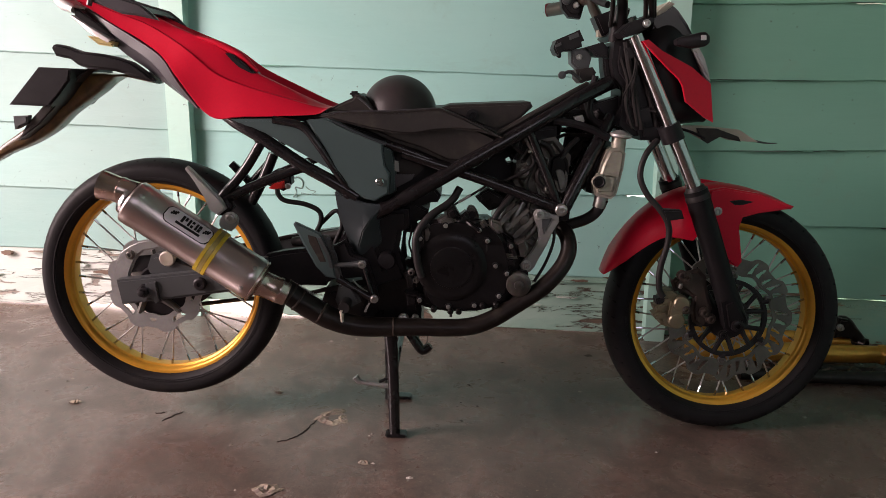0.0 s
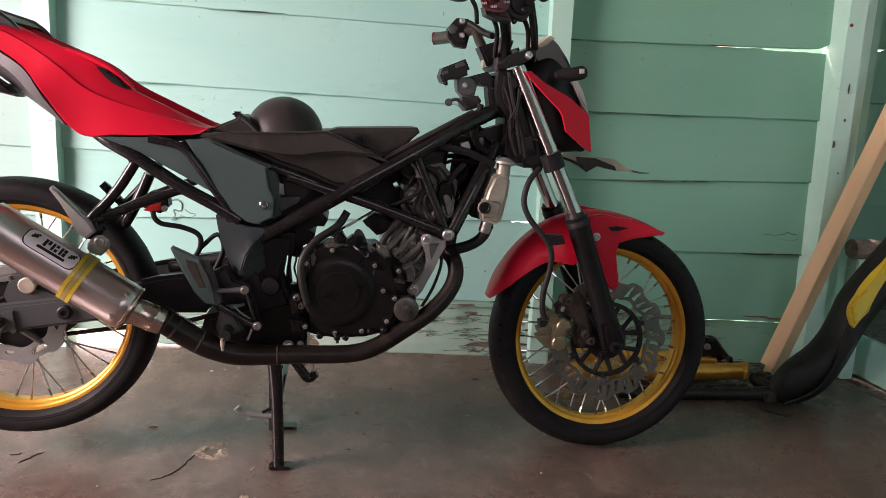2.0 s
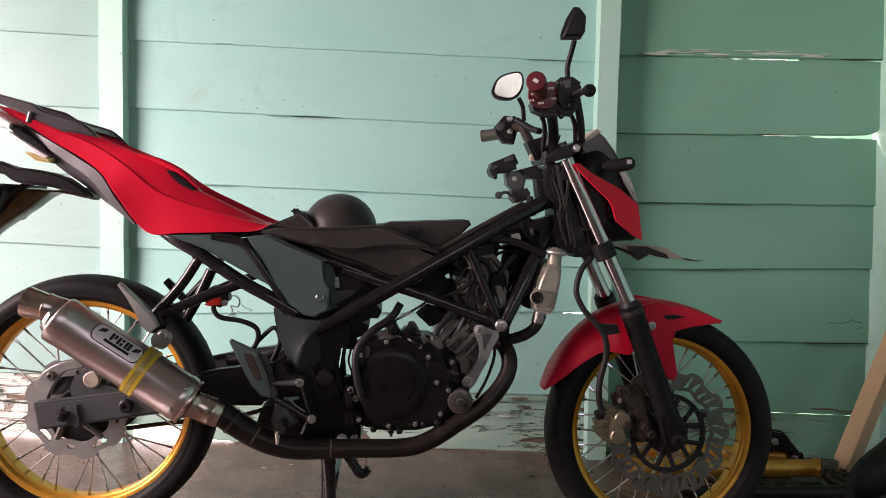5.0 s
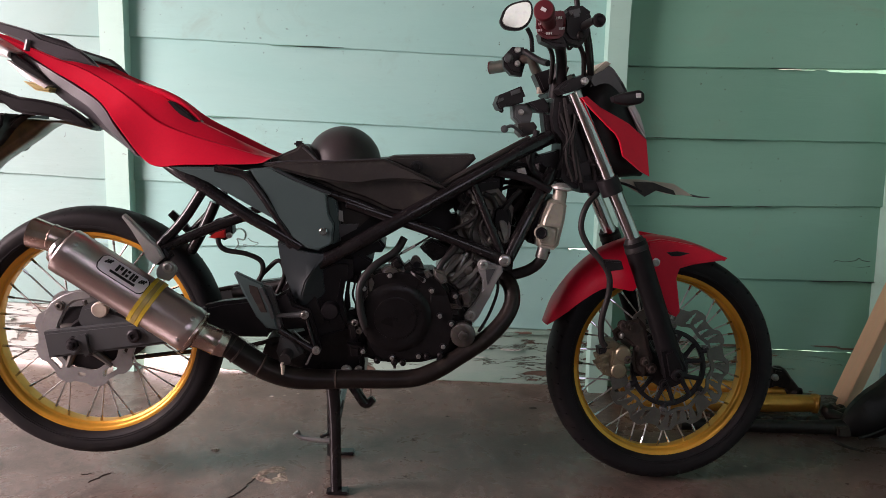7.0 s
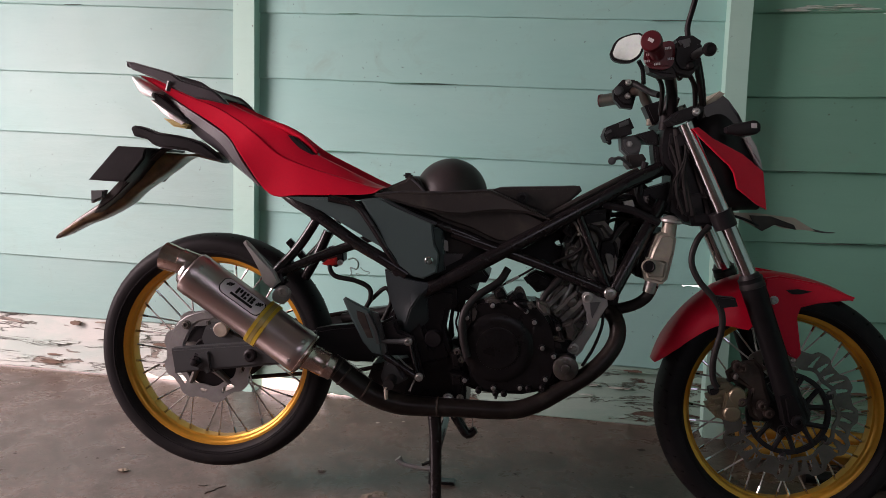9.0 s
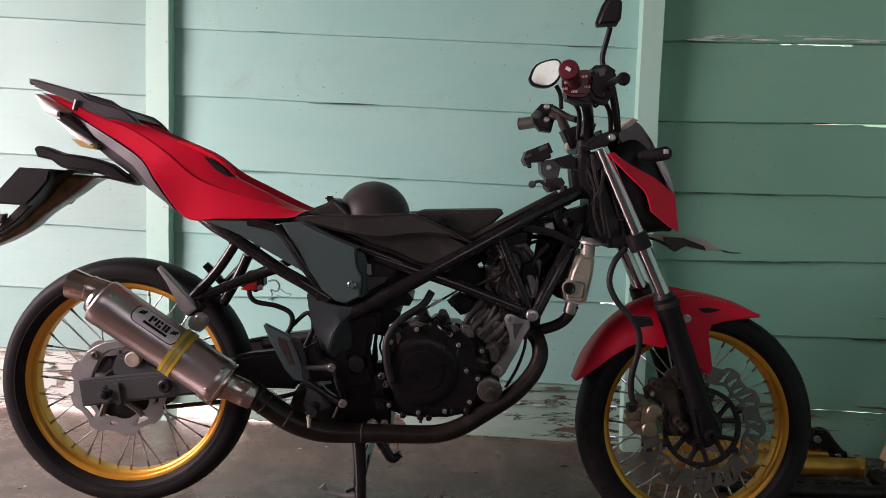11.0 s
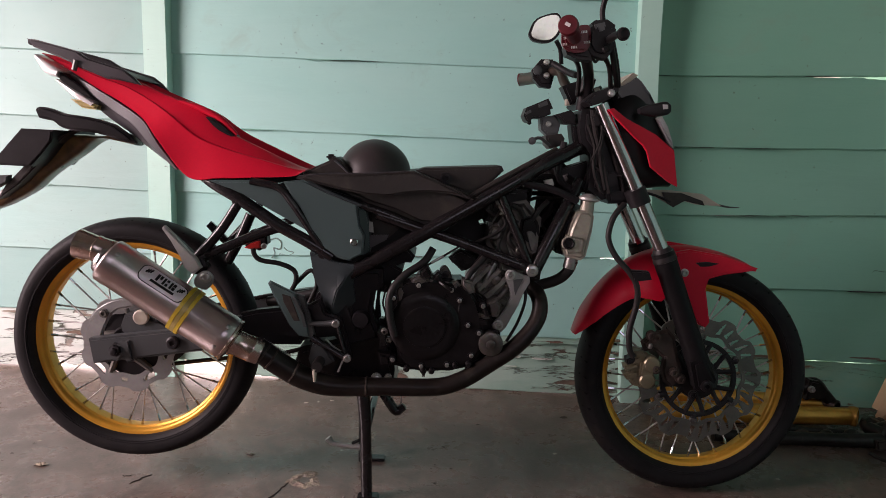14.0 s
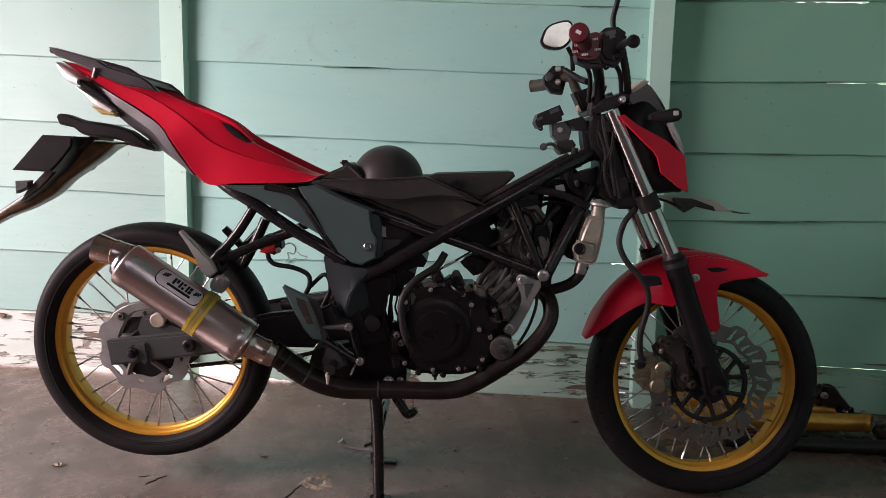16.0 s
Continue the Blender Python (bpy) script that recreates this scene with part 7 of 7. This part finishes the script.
fg = part("front_mudguard", bm, "red", bike, "glossy red front mudguard")
for s in (1, -1):
    y0, y1 = (-0.082, -0.064) if s > 0 else (0.064, 0.082)
    part("guard_stay", plate([(1.247, 0.587), (1.277, 0.593), (1.355, 0.581), (1.435, 0.553), (1.429, 0.548), (1.358, 0.537), (1.325, 0.527), (1.319, 0.505), (1.333, 0.426), (1.325, 0.414), (1.309, 0.420), (1.287, 0.444), (1.260, 0.504), (1.246, 0.543)], y0, y1, 0.006, seg=3), "red", fg, "red guard stay")
part("guard_vent", plate([(1.290, 0.564), (1.315, 0.567), (1.345, 0.563), (1.322, 0.556), (1.303, 0.555)], -0.0835, -0.07, 0.001), "black", fg)
part("guard_bolt", bolt((1.267, -0.083, 0.541), 0.007, 0.006), "bolt", fg)

# headlamp unit
hl = part("headlamp_shell", loft([(1.074, 0.905), (1.099, 0.935), (1.135, 0.948), (1.174, 0.924), (1.208, 0.869), (1.230, 0.817)], [(1.095, 0.830), (1.111, 0.758), (1.136, 0.727), (1.173, 0.725), (1.217, 0.730), (1.238, 0.730)],
                                [0.085, 0.098, 0.100, 0.086, 0.070, 0.050], power=3.2), "black", bike, "black headlamp shell")
part("far_lamp_cowl", plate([(1.185, 0.839), (1.221, 0.814), (1.234, 0.734), (1.211, 0.745)], 0.095, 0.115, 0.006, seg=3), "red", hl)
for y0, y1 in ((-0.119, -0.111),):
    cowl = plate([(1.066, 0.898), (1.079, 0.901), (1.109, 0.879), (1.175, 0.848), (1.221, 0.814), (1.234, 0.734), (1.211, 0.745), (1.167, 0.777), (1.157, 0.809), (1.147, 0.823), (1.126, 0.840), (1.085, 0.878)], y0, y1, 0.0015, seg=1)
    for v in cowl.verts:
        v.co.y += 0.20 * max(0.0, v.co.x - 1.12)
    part("lamp_cowl", cowl, "red", hl, "glossy red lamp side cowl", 20)
# milky tone stands in for the chrome reflector shining through the glass
part("lamp_glass_edge", plate([(1.180, 0.884), (1.194, 0.888), (1.208, 0.866), (1.220, 0.834), (1.224, 0.817), (1.211, 0.832), (1.195, 0.857)], -0.088, -0.060, 0.005, seg=3), "lens_dim", hl, "pale side edge of the headlamp glass, reflector shine in its colour")
part("lamp_glass", loft([(1.194, 0.890), (1.216, 0.864), (1.234, 0.822), (1.242, 0.775)], [(1.185, 0.861), (1.200, 0.836), (1.220, 0.790), (1.234, 0.752)], [0.045, 0.055, 0.055, 0.040], power=2.2), "glass", hl, "clear headlamp glass")
part("meter_cover", plate([(1.086, 0.940), (1.099, 0.955), (1.135, 0.974), (1.149, 0.963), (1.168, 0.936), (1.184, 0.912), (1.150, 0.905), (1.107, 0.915)], -0.074, 0.074, 0.006, seg=2), "rail", hl, "dark grey angular instrument cowl", 20)
part("meter_screen", plate([(1.099, 0.954), (1.129, 0.981), (1.141, 0.976), (1.110, 0.950)], -0.072, 0.072, 0.003), "pale", hl, "dusty pale instrument face")
ind = part("indicator", loft([(1.126, 0.900), (1.139, 0.906), (1.160, 0.911), (1.180, 0.915), (1.190, 0.909)], [(1.128, 0.889), (1.138, 0.886), (1.158, 0.883), (1.182, 0.886), (1.191, 0.892)], [0.012, 0.015, 0.018, 0.018, 0.015], power=4.5, y=-0.140), "black", hl, "black stub turn indicator")
part("indicator_lens", plate([(1.171, 0.908), (1.182, 0.908), (1.183, 0.899), (1.172, 0.898)], -0.1605, -0.15, 0.002), "lens_dim", ind, "small clear indicator lens")
pb = part("plate_bracket", plate([(1.175, 0.724), (1.229, 0.725), (1.310, 0.717), (1.356, 0.690), (1.294, 0.693), (1.270, 0.700), (1.242, 0.688), (1.211, 0.704)], -0.045, -0.036, 0.001), "pale", bike, "broken dusty plate bracket under the headlamp")
# darker plate laid on as the shade across the bracket
part("bracket_shadow_plate", plate([(1.214, 0.720), (1.259, 0.719), (1.308, 0.702), (1.314, 0.691), (1.267, 0.701), (1.242, 0.686), (1.228, 0.695)], -0.052, -0.047, 0.001), "brown", pb)
part("bracket_wire", tube([(1.162, -0.050, 0.721), (1.201, -0.050, 0.712), (1.235, -0.050, 0.698)], 0.003, 8, 3), "black", pb)
part("bracket_tongue", tube([(1.346, -0.030, 0.693), (1.379, -0.030, 0.687), (1.402, -0.030, 0.687)], [0.003, 0.002, 0.001], 6, 2), "grey_satin", pb)

# handlebar and controls
bar = part("handlebar", tube([(1.034, -0.060, 0.934), (1.024, -0.100, 0.977), (1.002, -0.170, 1.001), (0.976, -0.240, 1.016)], 0.0115, 16, 5), "black", bike, "dark handlebar with red grips")
part("far_bar", tube([(1.028, 0.120, 0.945), (1.018, 0.170, 0.984), (1.014, 0.220, 1.013), (0.992, 0.270, 1.014), (0.967, 0.310, 1.006)], 0.0125, 16, 5), "bronze", bar, "scuffed bronze handlebar end")
part("far_grip", tube([(0.969, 0.300, 1.005), (0.936, 0.370, 1.004)], 0.0165, 18, 2), "bronze", bar, "worn brown rubber grip")
part("far_grip_end", tube([(0.939, 0.370, 1.005), (0.928, 0.375, 1.004)], 0.0172, 18, 2), "grip_red", bar)
part("far_switch", plate([(0.949, 1.020), (0.972, 1.047), (1.003, 1.047), (1.010, 1.015), (1.000, 0.973), (0.971, 0.976), (0.953, 0.996)], 0.25, 0.30, 0.010), "black", bar, "black switch housing")
part("switch_lens", lathe([(0, 0.012), (0.006, 0.012), (0.008, 0.008), (0.008, 0.002)], (0.961, 0.245, 1.016), (0, -1, 0.1), 18), "grey_satin", bar)
for p in [(0.984, 0.244, 1.038), (0.985, 0.244, 1.004)]:
    part("switch_screw", bolt(p, 0.006, 0.005), "bolt", bar)
part("far_lever", tube([(0.995, 0.200, 1.029), (1.026, 0.160, 1.004), (1.040, 0.120, 0.993)], 0.008, 10, 4), "black", bar)
part("grip", tube([(0.963, -0.260, 1.021), (0.937, -0.345, 1.027)], 0.0135, 20, 2), "grip_red", bar, "red rubber grip")
ge = Vector((0.931, -0.360, 1.030))
gd = (ge - Vector((0.963, -0.260, 1.021))).normalized()
part("grip_end", lathe([(-0.02, 0.0165), (-0.016, 0.0185), (-0.003, 0.0185), (0.0, 0.0165), (0.001, 0.006)], ge, gd, 28), "grip_red", bar, "dark red bar end cap")
part("grip_label", plate([(-0.005, -0.003), (0.005, -0.003), (0.005, 0.003), (-0.005, 0.003)], -0.0005, 0.0005, 0), "white", bar).matrix_basis = Matrix.Translation(ge + gd * 0.002) @ gd.to_track_quat("-Y", "Z").to_matrix().to_4x4() @ Matrix.Rotation(0.5, 4, "Y")
flange = part("grip_pad", plate([(0.936, 1.030), (0.964, 1.043), (0.987, 1.045), (0.991, 1.022), (0.987, 1.001), (0.968, 0.994), (0.944, 1.000), (0.936, 1.015)], -0.275, -0.255, 0.006, n=3), "grip_red", bar, "dark red hand pad with pale bars")
for x, z in [(0.959, 1.003), (0.977, 1.032), (0.940, 1.008), (0.956, 1.028), (0.983, 1.013), (0.944, 1.020)]:
    for k, wide in enumerate((0.0016, 0.0022, 0.0018, 0.0022)):
        part("pad_bar", box((wide, 0.001, 0.0044), Matrix.Translation((x, -0.2758, z)) @ Matrix.Rotation(-0.12, 4, "Y") @ Matrix.Translation((-0.0048 + 0.0031 * k, 0, 0)), 0), "white", flange)
mc = part("master_cylinder", plate([(0.987, 1.040), (1.009, 1.053), (1.031, 1.052), (1.042, 1.041), (1.040, 1.005), (1.026, 0.985), (0.999, 0.991), (0.987, 1.008)], -0.265, -0.215, 0.008), "black", bar, "black brake master cylinder")
part("fluid_cup", plate([(0.993, 1.051), (1.000, 1.057), (1.024, 1.059), (1.040, 1.049), (1.038, 1.038), (1.003, 1.038)], -0.262, -0.22, 0.004), "black", mc)
part("cup_screw", bolt((1.013, -0.263, 1.043), 0.003, 0.003), "bolt", mc)
part("hose_joint", lathe([(-0.01, 0.008), (0.006, 0.008), (0.009, 0.005)], (1.022, -0.262, 1.003), (0, -1, 0), 14), "black", mc)
part("mirror_clamp", plate([(0.998, 1.048), (1.018, 1.053), (1.023, 1.036), (1.006, 1.029)], -0.268, -0.24, 0.004), "grey_satin", mc)
part("switch_wire", tube([(1.000, -0.240, 0.997), (1.016, -0.200, 0.986), (1.025, -0.200, 0.995)], 0.003, 8, 4), "rubber", mc)
part("throttle_housing", plate([(0.945, 1.007), (0.970, 0.999), (0.994, 1.004), (0.999, 0.982), (0.970, 0.984), (0.950, 0.992)], -0.26, -0.21, 0.007), "black", bar)
part("brake_lever", tube([(1.028, -0.260, 1.020), (1.031, -0.300, 1.023), (1.032, -0.340, 1.019)], [0.008, 0.007, 0.006], 10, 4), "grey_satin", bar, "dark brake lever")
part("lever_ball", lathe([(-0.012, 0.003), (-0.010, 0.0095), (-0.003, 0.0125), (0.004, 0.0105), (0.006, 0.007), (0.004, 0.004)], (1.035, -0.345, 1.019), (0, -1, 0), 18), "black", bar, "lever ball end")
for pts, r in (([(1.037, -0.240, 1.017), (1.055, -0.200, 0.984), (1.081, -0.120, 0.952), (1.097, -0.050, 0.921)], 0.006), ([(1.042, -0.240, 1.019), (1.067, -0.180, 0.981), (1.092, -0.100, 0.948)], 0.004), ([(1.030, -0.220, 0.995), (1.051, -0.180, 0.975), (1.074, -0.100, 0.942)], 0.005), ([(0.967, -0.200, 1.004), (1.000, -0.120, 0.980), (1.011, -0.060, 0.931)], 0.005),
               ([(1.028, -0.030, 0.921), (1.045, -0.050, 0.857), (1.055, -0.050, 0.800)], 0.005), ([(1.061, -0.100, 0.862), (1.056, -0.100, 0.825), (1.041, -0.090, 0.788)], 0.0022)):
    part("control_cable", tube(pts, r, 8, 6), "rubber", bar, "black control cable")
part("riser", tube([(1.027, -0.040, 0.901), (1.029, -0.050, 0.938), (1.035, -0.060, 0.969)], 0.016, 14, 3), "black", bar)
part("far_riser", plate([(0.992, 0.958), (1.030, 0.972), (1.045, 0.927), (1.013, 0.916)], 0.03, 0.09, 0.006), "black", bar)
part("clip_nut", lathe([(0, 0.011), (0.014, 0.011), (0.016, 0.007)], (1.013, 0.050, 0.915), (0, 0, 1), 6), "pale", bar)
ml = part("mirror", plate([(0.942, 1.133), (0.961, 1.151), (1.005, 1.162), (1.019, 1.141), (1.012, 1.106), (0.986, 1.087), (0.947, 1.090), (0.934, 1.110)], 0.235, 0.262, 0.006, n=3), "black", bike, "black framed rear-view mirror")
part("mirror_glass", plate([(0.947, 1.131), (0.964, 1.147), (1.002, 1.156), (1.013, 1.139), (1.006, 1.109), (0.983, 1.092), (0.950, 1.096), (0.940, 1.110)], 0.2325, 0.236, 0.001, n=3), "mirror", ml)
part("mirror_stalk", tube([(1.008, 0.250, 1.093), (1.021, 0.260, 1.073), (1.027, 0.270, 1.037)], 0.006, 10, 3), "black", ml)
part("near_mirror_stalk", tube([(1.025, -0.220, 1.056), (1.022, -0.220, 1.082), (1.027, -0.230, 1.113), (1.030, -0.240, 1.134)], 0.0055, 10, 4), "black", bike, "black mirror stalk")
part("near_mirror", plate([(x, z) for x, z in [(1.021, 1.192), (1.032, 1.192), (1.046, 1.176), (1.045, 1.146), (1.037, 1.132), (0.999, 1.129), (0.997, 1.138), (1.008, 1.170)]], -0.27, -0.245, 0.008, seg=3), "black", bike, "back of a black rear-view mirror")
ign = part("clutch_perch", plate([(0.897, 0.886), (0.903, 0.904), (0.913, 0.908), (0.952, 0.925), (0.963, 0.903), (0.957, 0.900), (0.959, 0.890), (0.936, 0.881), (0.918, 0.880), (0.909, 0.871), (0.903, 0.874)], -0.03, 0.04, 0.004), "black", bike, "dark cable perch and sensor bracket")
for q in ([(0.900, 0.893), (0.912, 0.899), (0.914, 0.893), (0.902, 0.887)], [(0.928, 0.912), (0.948, 0.920), (0.951, 0.911), (0.931, 0.903)]):
    part("perch_rib", plate(q, -0.034, -0.02, 0.002), "grey_satin", ign)
part("perch_neck", plate([(0.936, 0.883), (0.970, 0.889), (0.983, 0.868), (0.978, 0.845), (0.954, 0.841), (0.939, 0.855)], -0.020, 0.03, 0.005), "grey_satin", ign)
part("perch_pin", bolt((0.955, -0.021, 0.868), 0.005, 0.004), "bolt", ign)
part("perch_casting", plate([(0.949, 0.842), (0.985, 0.847), (0.993, 0.836), (0.989, 0.822), (0.961, 0.812), (0.951, 0.822)], -0.03, 0.04, 0.006), "brown", ign, "dusty brown casting")
part("perch_plate", plate([(0.967, 0.889), (1.003, 0.900), (1.014, 0.888), (1.017, 0.867), (0.989, 0.869), (0.981, 0.879)], -0.035, 0.02, 0.004), "black", ign)
part("perch_arm", plate([(1.004, 0.867), (1.020, 0.862), (1.027, 0.829), (1.012, 0.819), (1.008, 0.838)], -0.035, 0.02, 0.004), "black", ign)
part("perch_lever", tube([(0.957, -0.035, 0.820), (0.935, -0.040, 0.836), (0.919, -0.040, 0.832)], 0.0038, 8, 3), "grey_satin", ign)
part("lever_end", lathe([(-0.006, 0.004), (0.0, 0.0085), (0.006, 0.0085), (0.007, 0.004)], (0.916, -0.040, 0.829), (0, -1, 0), 14), "grey_satin", ign)
part("perch_hook", tube([(0.904, 0.000, 0.883), (0.910, 0.000, 0.871), (0.916, 0.000, 0.869), (0.915, 0.000, 0.879)], 0.0025, 6, 3), "black", ign)
# brown strip: dust and a painted highlight along the tube's top
part("frame_top_line", tube([(0.970, -0.060, 0.810), (0.910, -0.085, 0.779), (0.835, -0.100, 0.738), (0.773, -0.100, 0.701)], 0.007, 8, 4), "brown", frame_ob, "dusty top of the frame tube with its highlight")

# ---- loose things beyond the front wheel ----
def timber():
    b0, b1 = Vector((2.075, 0.415, 0.02)), Vector((2.36, 0.405, 0.82))
    d = (b1 - b0).normalized()
    top = b0 + d * 1.02
    side = Vector((-0.53, -0.85, 0.0))
    side = (side - d * side.dot(d)).normalized()
    side = Matrix.Rotation(radians(-38), 3, d) @ side
    other = d.cross(side)
    m = Matrix.Translation((b0 + top) / 2) @ Matrix((side, other, d)).transposed().to_4x4()
    ob = thing("timber", "raw sawn timber beam leaning against the wall", "timber")
    half = (top - b0).length / 2
    beam = part("beam", box((0.052, 0.052, half * 2 - 0.02), Matrix.Translation((0, 0, 0.01)), 0.002), "wood", ob)
    beam.matrix_basis = m
    end = part("splintered_end", box((0.034, 0.030, 0.03), Matrix.Translation((0.007, 0.009, -half + 0.012)), 0.003), "wood", ob, "splintered foot of the beam")
    end.matrix_basis = m
    return ob


timber()

sa = thing("spare_swingarm", "gold painted spare swingarm lying on the floor by the wall", "motorcycle part")
part("arm_tube", tube([(1.40, 0.415, 0.032), (1.70, 0.40, 0.034), (1.966, 0.385, 0.036)], [0.030, 0.030, 0.026], 20, 3), "gold_dull", sa)
part("tube_mouth", lathe([(-0.016, 0.027), (-0.004, 0.030), (0.004, 0.030), (0.010, 0.028), (0.011, 0.022), (-0.008, 0.020)], (1.972, 0.384, 0.036), (1, -0.75, 0), 24), "gold_dull", sa, "gold tube end")
part("tube_bore", lathe([(0.0, 0.0215), (0.006, 0.0215), (0.0065, 0.005)], (1.972, 0.384, 0.036), (1, -0.75, 0), 20), "oily", sa, "dark open bore")
part("arm_upper", tube([(1.40, 0.52, 0.05), (1.65, 0.50, 0.05), (1.93, 0.47, 0.042)], [0.026, 0.026, 0.018], 16, 3), "gold_dull", sa)
part("arm_web", box((0.40, 0.11, 0.006), Matrix.Translation((1.66, 0.45, 0.034)), 0.002), "gold_dull", sa)
sh = thing("shock_linkage", "oily black linkage lying on a gold swingarm", "motorcycle part")
part("link_body", tube([(1.843, 0.460, 0.097), (1.885, 0.460, 0.108), (1.916, 0.460, 0.081), (1.942, 0.450, 0.050)], [0.022, 0.024, 0.019, 0.018], 14, 5), "oily", sh)
part("link_arm", plate([(1.858, 0.131), (1.886, 0.127), (1.917, 0.092), (1.905, 0.065), (1.872, 0.073), (1.850, 0.066)], 0.43, 0.47, 0.006), "oily", sh)
part("link_eye", lathe([(-0.02, 0.018), (0.02, 0.018), (0.022, 0.012), (0.0, 0.010)], (1.938, 0.450, 0.050), (0.6, -1, 0), 20), "oily", sh)
part("link_bolt", bolt((1.862, 0.430, 0.103), 0.008, 0.01), "bolt", sh)
ft = thing("spare_subframe", "oily black steel tubes lying on the concrete floor", "motorcycle part")
part("long_tube", tube([(1.50, 0.262, 0.02), (1.68, 0.25, 0.02), (1.85, 0.235, 0.022), (1.985, 0.226, 0.026)], [0.018, 0.019, 0.019, 0.022], 14, 4), "oily", ft)
part("short_tube", tube([(1.62, 0.325, 0.016), (1.74, 0.318, 0.018), (1.80, 0.315, 0.016), (1.92, 0.30, 0.014)], [0.012, 0.016, 0.011, 0.013], 14, 3), "oily", ft)
part("tube_joint", tube([(1.99, 0.315, 0.022), (2.02, 0.31, 0.026), (2.05, 0.30, 0.030)], [0.016, 0.024, 0.022], 14, 3), "oily", ft)
part("cross_tube", tube([(1.975, 0.31, 0.03), (1.985, 0.27, 0.03), (1.995, 0.22, 0.028)], 0.018, 12, 3), "oily", ft)
part("tube_lug", plate([(1.928, 0.034), (1.964, 0.037), (1.975, 0.005), (1.935, 0.006)], 0.20, 0.23, 0.005), "rustdark", ft)
part("thin_rod", tube([(1.907, 0.190, 0.004), (1.924, 0.150, -0.002), (1.957, 0.120, -0.005)], [0.005, 0.006, 0.007], 8, 3), "oily", ft)

for k, (x, y, r, mt) in enumerate(((1.70, 0.285, 0.018, "oily"), (1.76, 0.270, 0.022, "rustdark"), (1.83, 0.275, 0.020, "oily"), (1.90, 0.262, 0.024, "oily"), (1.95, 0.250, 0.018, "rustdark"), (2.00, 0.345, 0.028, "oily"), (2.035, 0.36, 0.024, "oily"), (1.86, 0.335, 0.014, "rustdark"))):
    lump = lathe([(-r * 0.9, r * 0.5), (-r * 0.6, r * 0.9), (0.0, r), (r * 0.5, r * 0.85), (r * 0.8, r * 0.45)], (x, y, r * 0.8), (math.cos(k * 1.9), math.sin(k * 1.9), 0.35), 14)
    for v in lump.verts:
        v.co += 0.25 * r * noise.noise_vector(v.co * 60)
    part("greasy_fitting", lump, mt, ft, "greasy bolt and bracket end")
part("bent_bracket", plate([(1.60, 0.004), (1.66, 0.004), (1.70, 0.030), (1.745, 0.034), (1.742, 0.044), (1.69, 0.042), (1.65, 0.018), (1.60, 0.016)], 0.285, 0.315, 0.003), "rustdark", ft, "bent rusty bracket")
seat = thing("motorcycle_saddle", "black vinyl motorcycle saddle with a yellow side strip, leaning upright", "saddle")
sb = part("seat_cover", hull([(1.956, 0.048), (1.976, 0.083), (2.014, 0.124), (2.066, 0.162), (2.113, 0.211), (2.137, 0.266), (2.158, 0.332), (2.2, 0.397), (2.247, 0.459), (2.303, 0.535)], [(1.979, 0.001), (2.052, -0.0), (2.119, 0.036), (2.162, 0.094), (2.188, 0.162), (2.213, 0.221), (2.242, 0.267), (2.275, 0.31), (2.314, 0.361), (2.372, 0.446)],
                           [0.02, 0.04, 0.05, 0.055, 0.06, 0.06, 0.06, 0.06, 0.06, 0.05], [(0.0, 0.0), (0.03, 0.45), (0.18, 0.82), (0.40, 0.96), (0.56, 1.0), (0.62, 0.94), (0.86, 0.74), (1.0, 0.35)], y=0.225), "seat", seat, "black vinyl cover")
# raised line added where the highlight runs along the saddle's edge
part("seat_ridge", tube([(1.97, 0.167, 0.017), (2.021, 0.167, 0.035), (2.07, 0.167, 0.064), (2.108, 0.167, 0.123), (2.122, 0.167, 0.195), (2.135, 0.167, 0.249)], 0.004, 8, 5), "seat", seat)
part("seat_strip", plate([(2.151, 0.249), (2.135, 0.272), (2.127, 0.297), (2.132, 0.324), (2.162, 0.367), (2.217, 0.444), (2.263, 0.508), (2.306, 0.485), (2.275, 0.438), (2.226, 0.39), (2.196, 0.326), (2.168, 0.276)], 0.150, 0.178, 0.008, n=2, seg=4), "yellow_panel", seat, "yellow plastic strip")
roll = thing("wooden_roller", "short dusty tan wooden roller resting on a block", "roller")
part("roller_body", tube([(2.310, 0.420, 0.435), (2.375, 0.420, 0.432), (2.446, 0.420, 0.426)], [0.030, 0.034, 0.032], 20, 3), "chip", roll)
rag = thing("support_block", "pale green painted wooden block under a tan roller", "block")
bx, _, bz = (2.343, 0.420, 0.402)
part("block_body", box((0.045, 0.05, bz), Matrix.Translation((bx, 0.42, bz / 2 + 0.001)), 0.004), "post", rag)
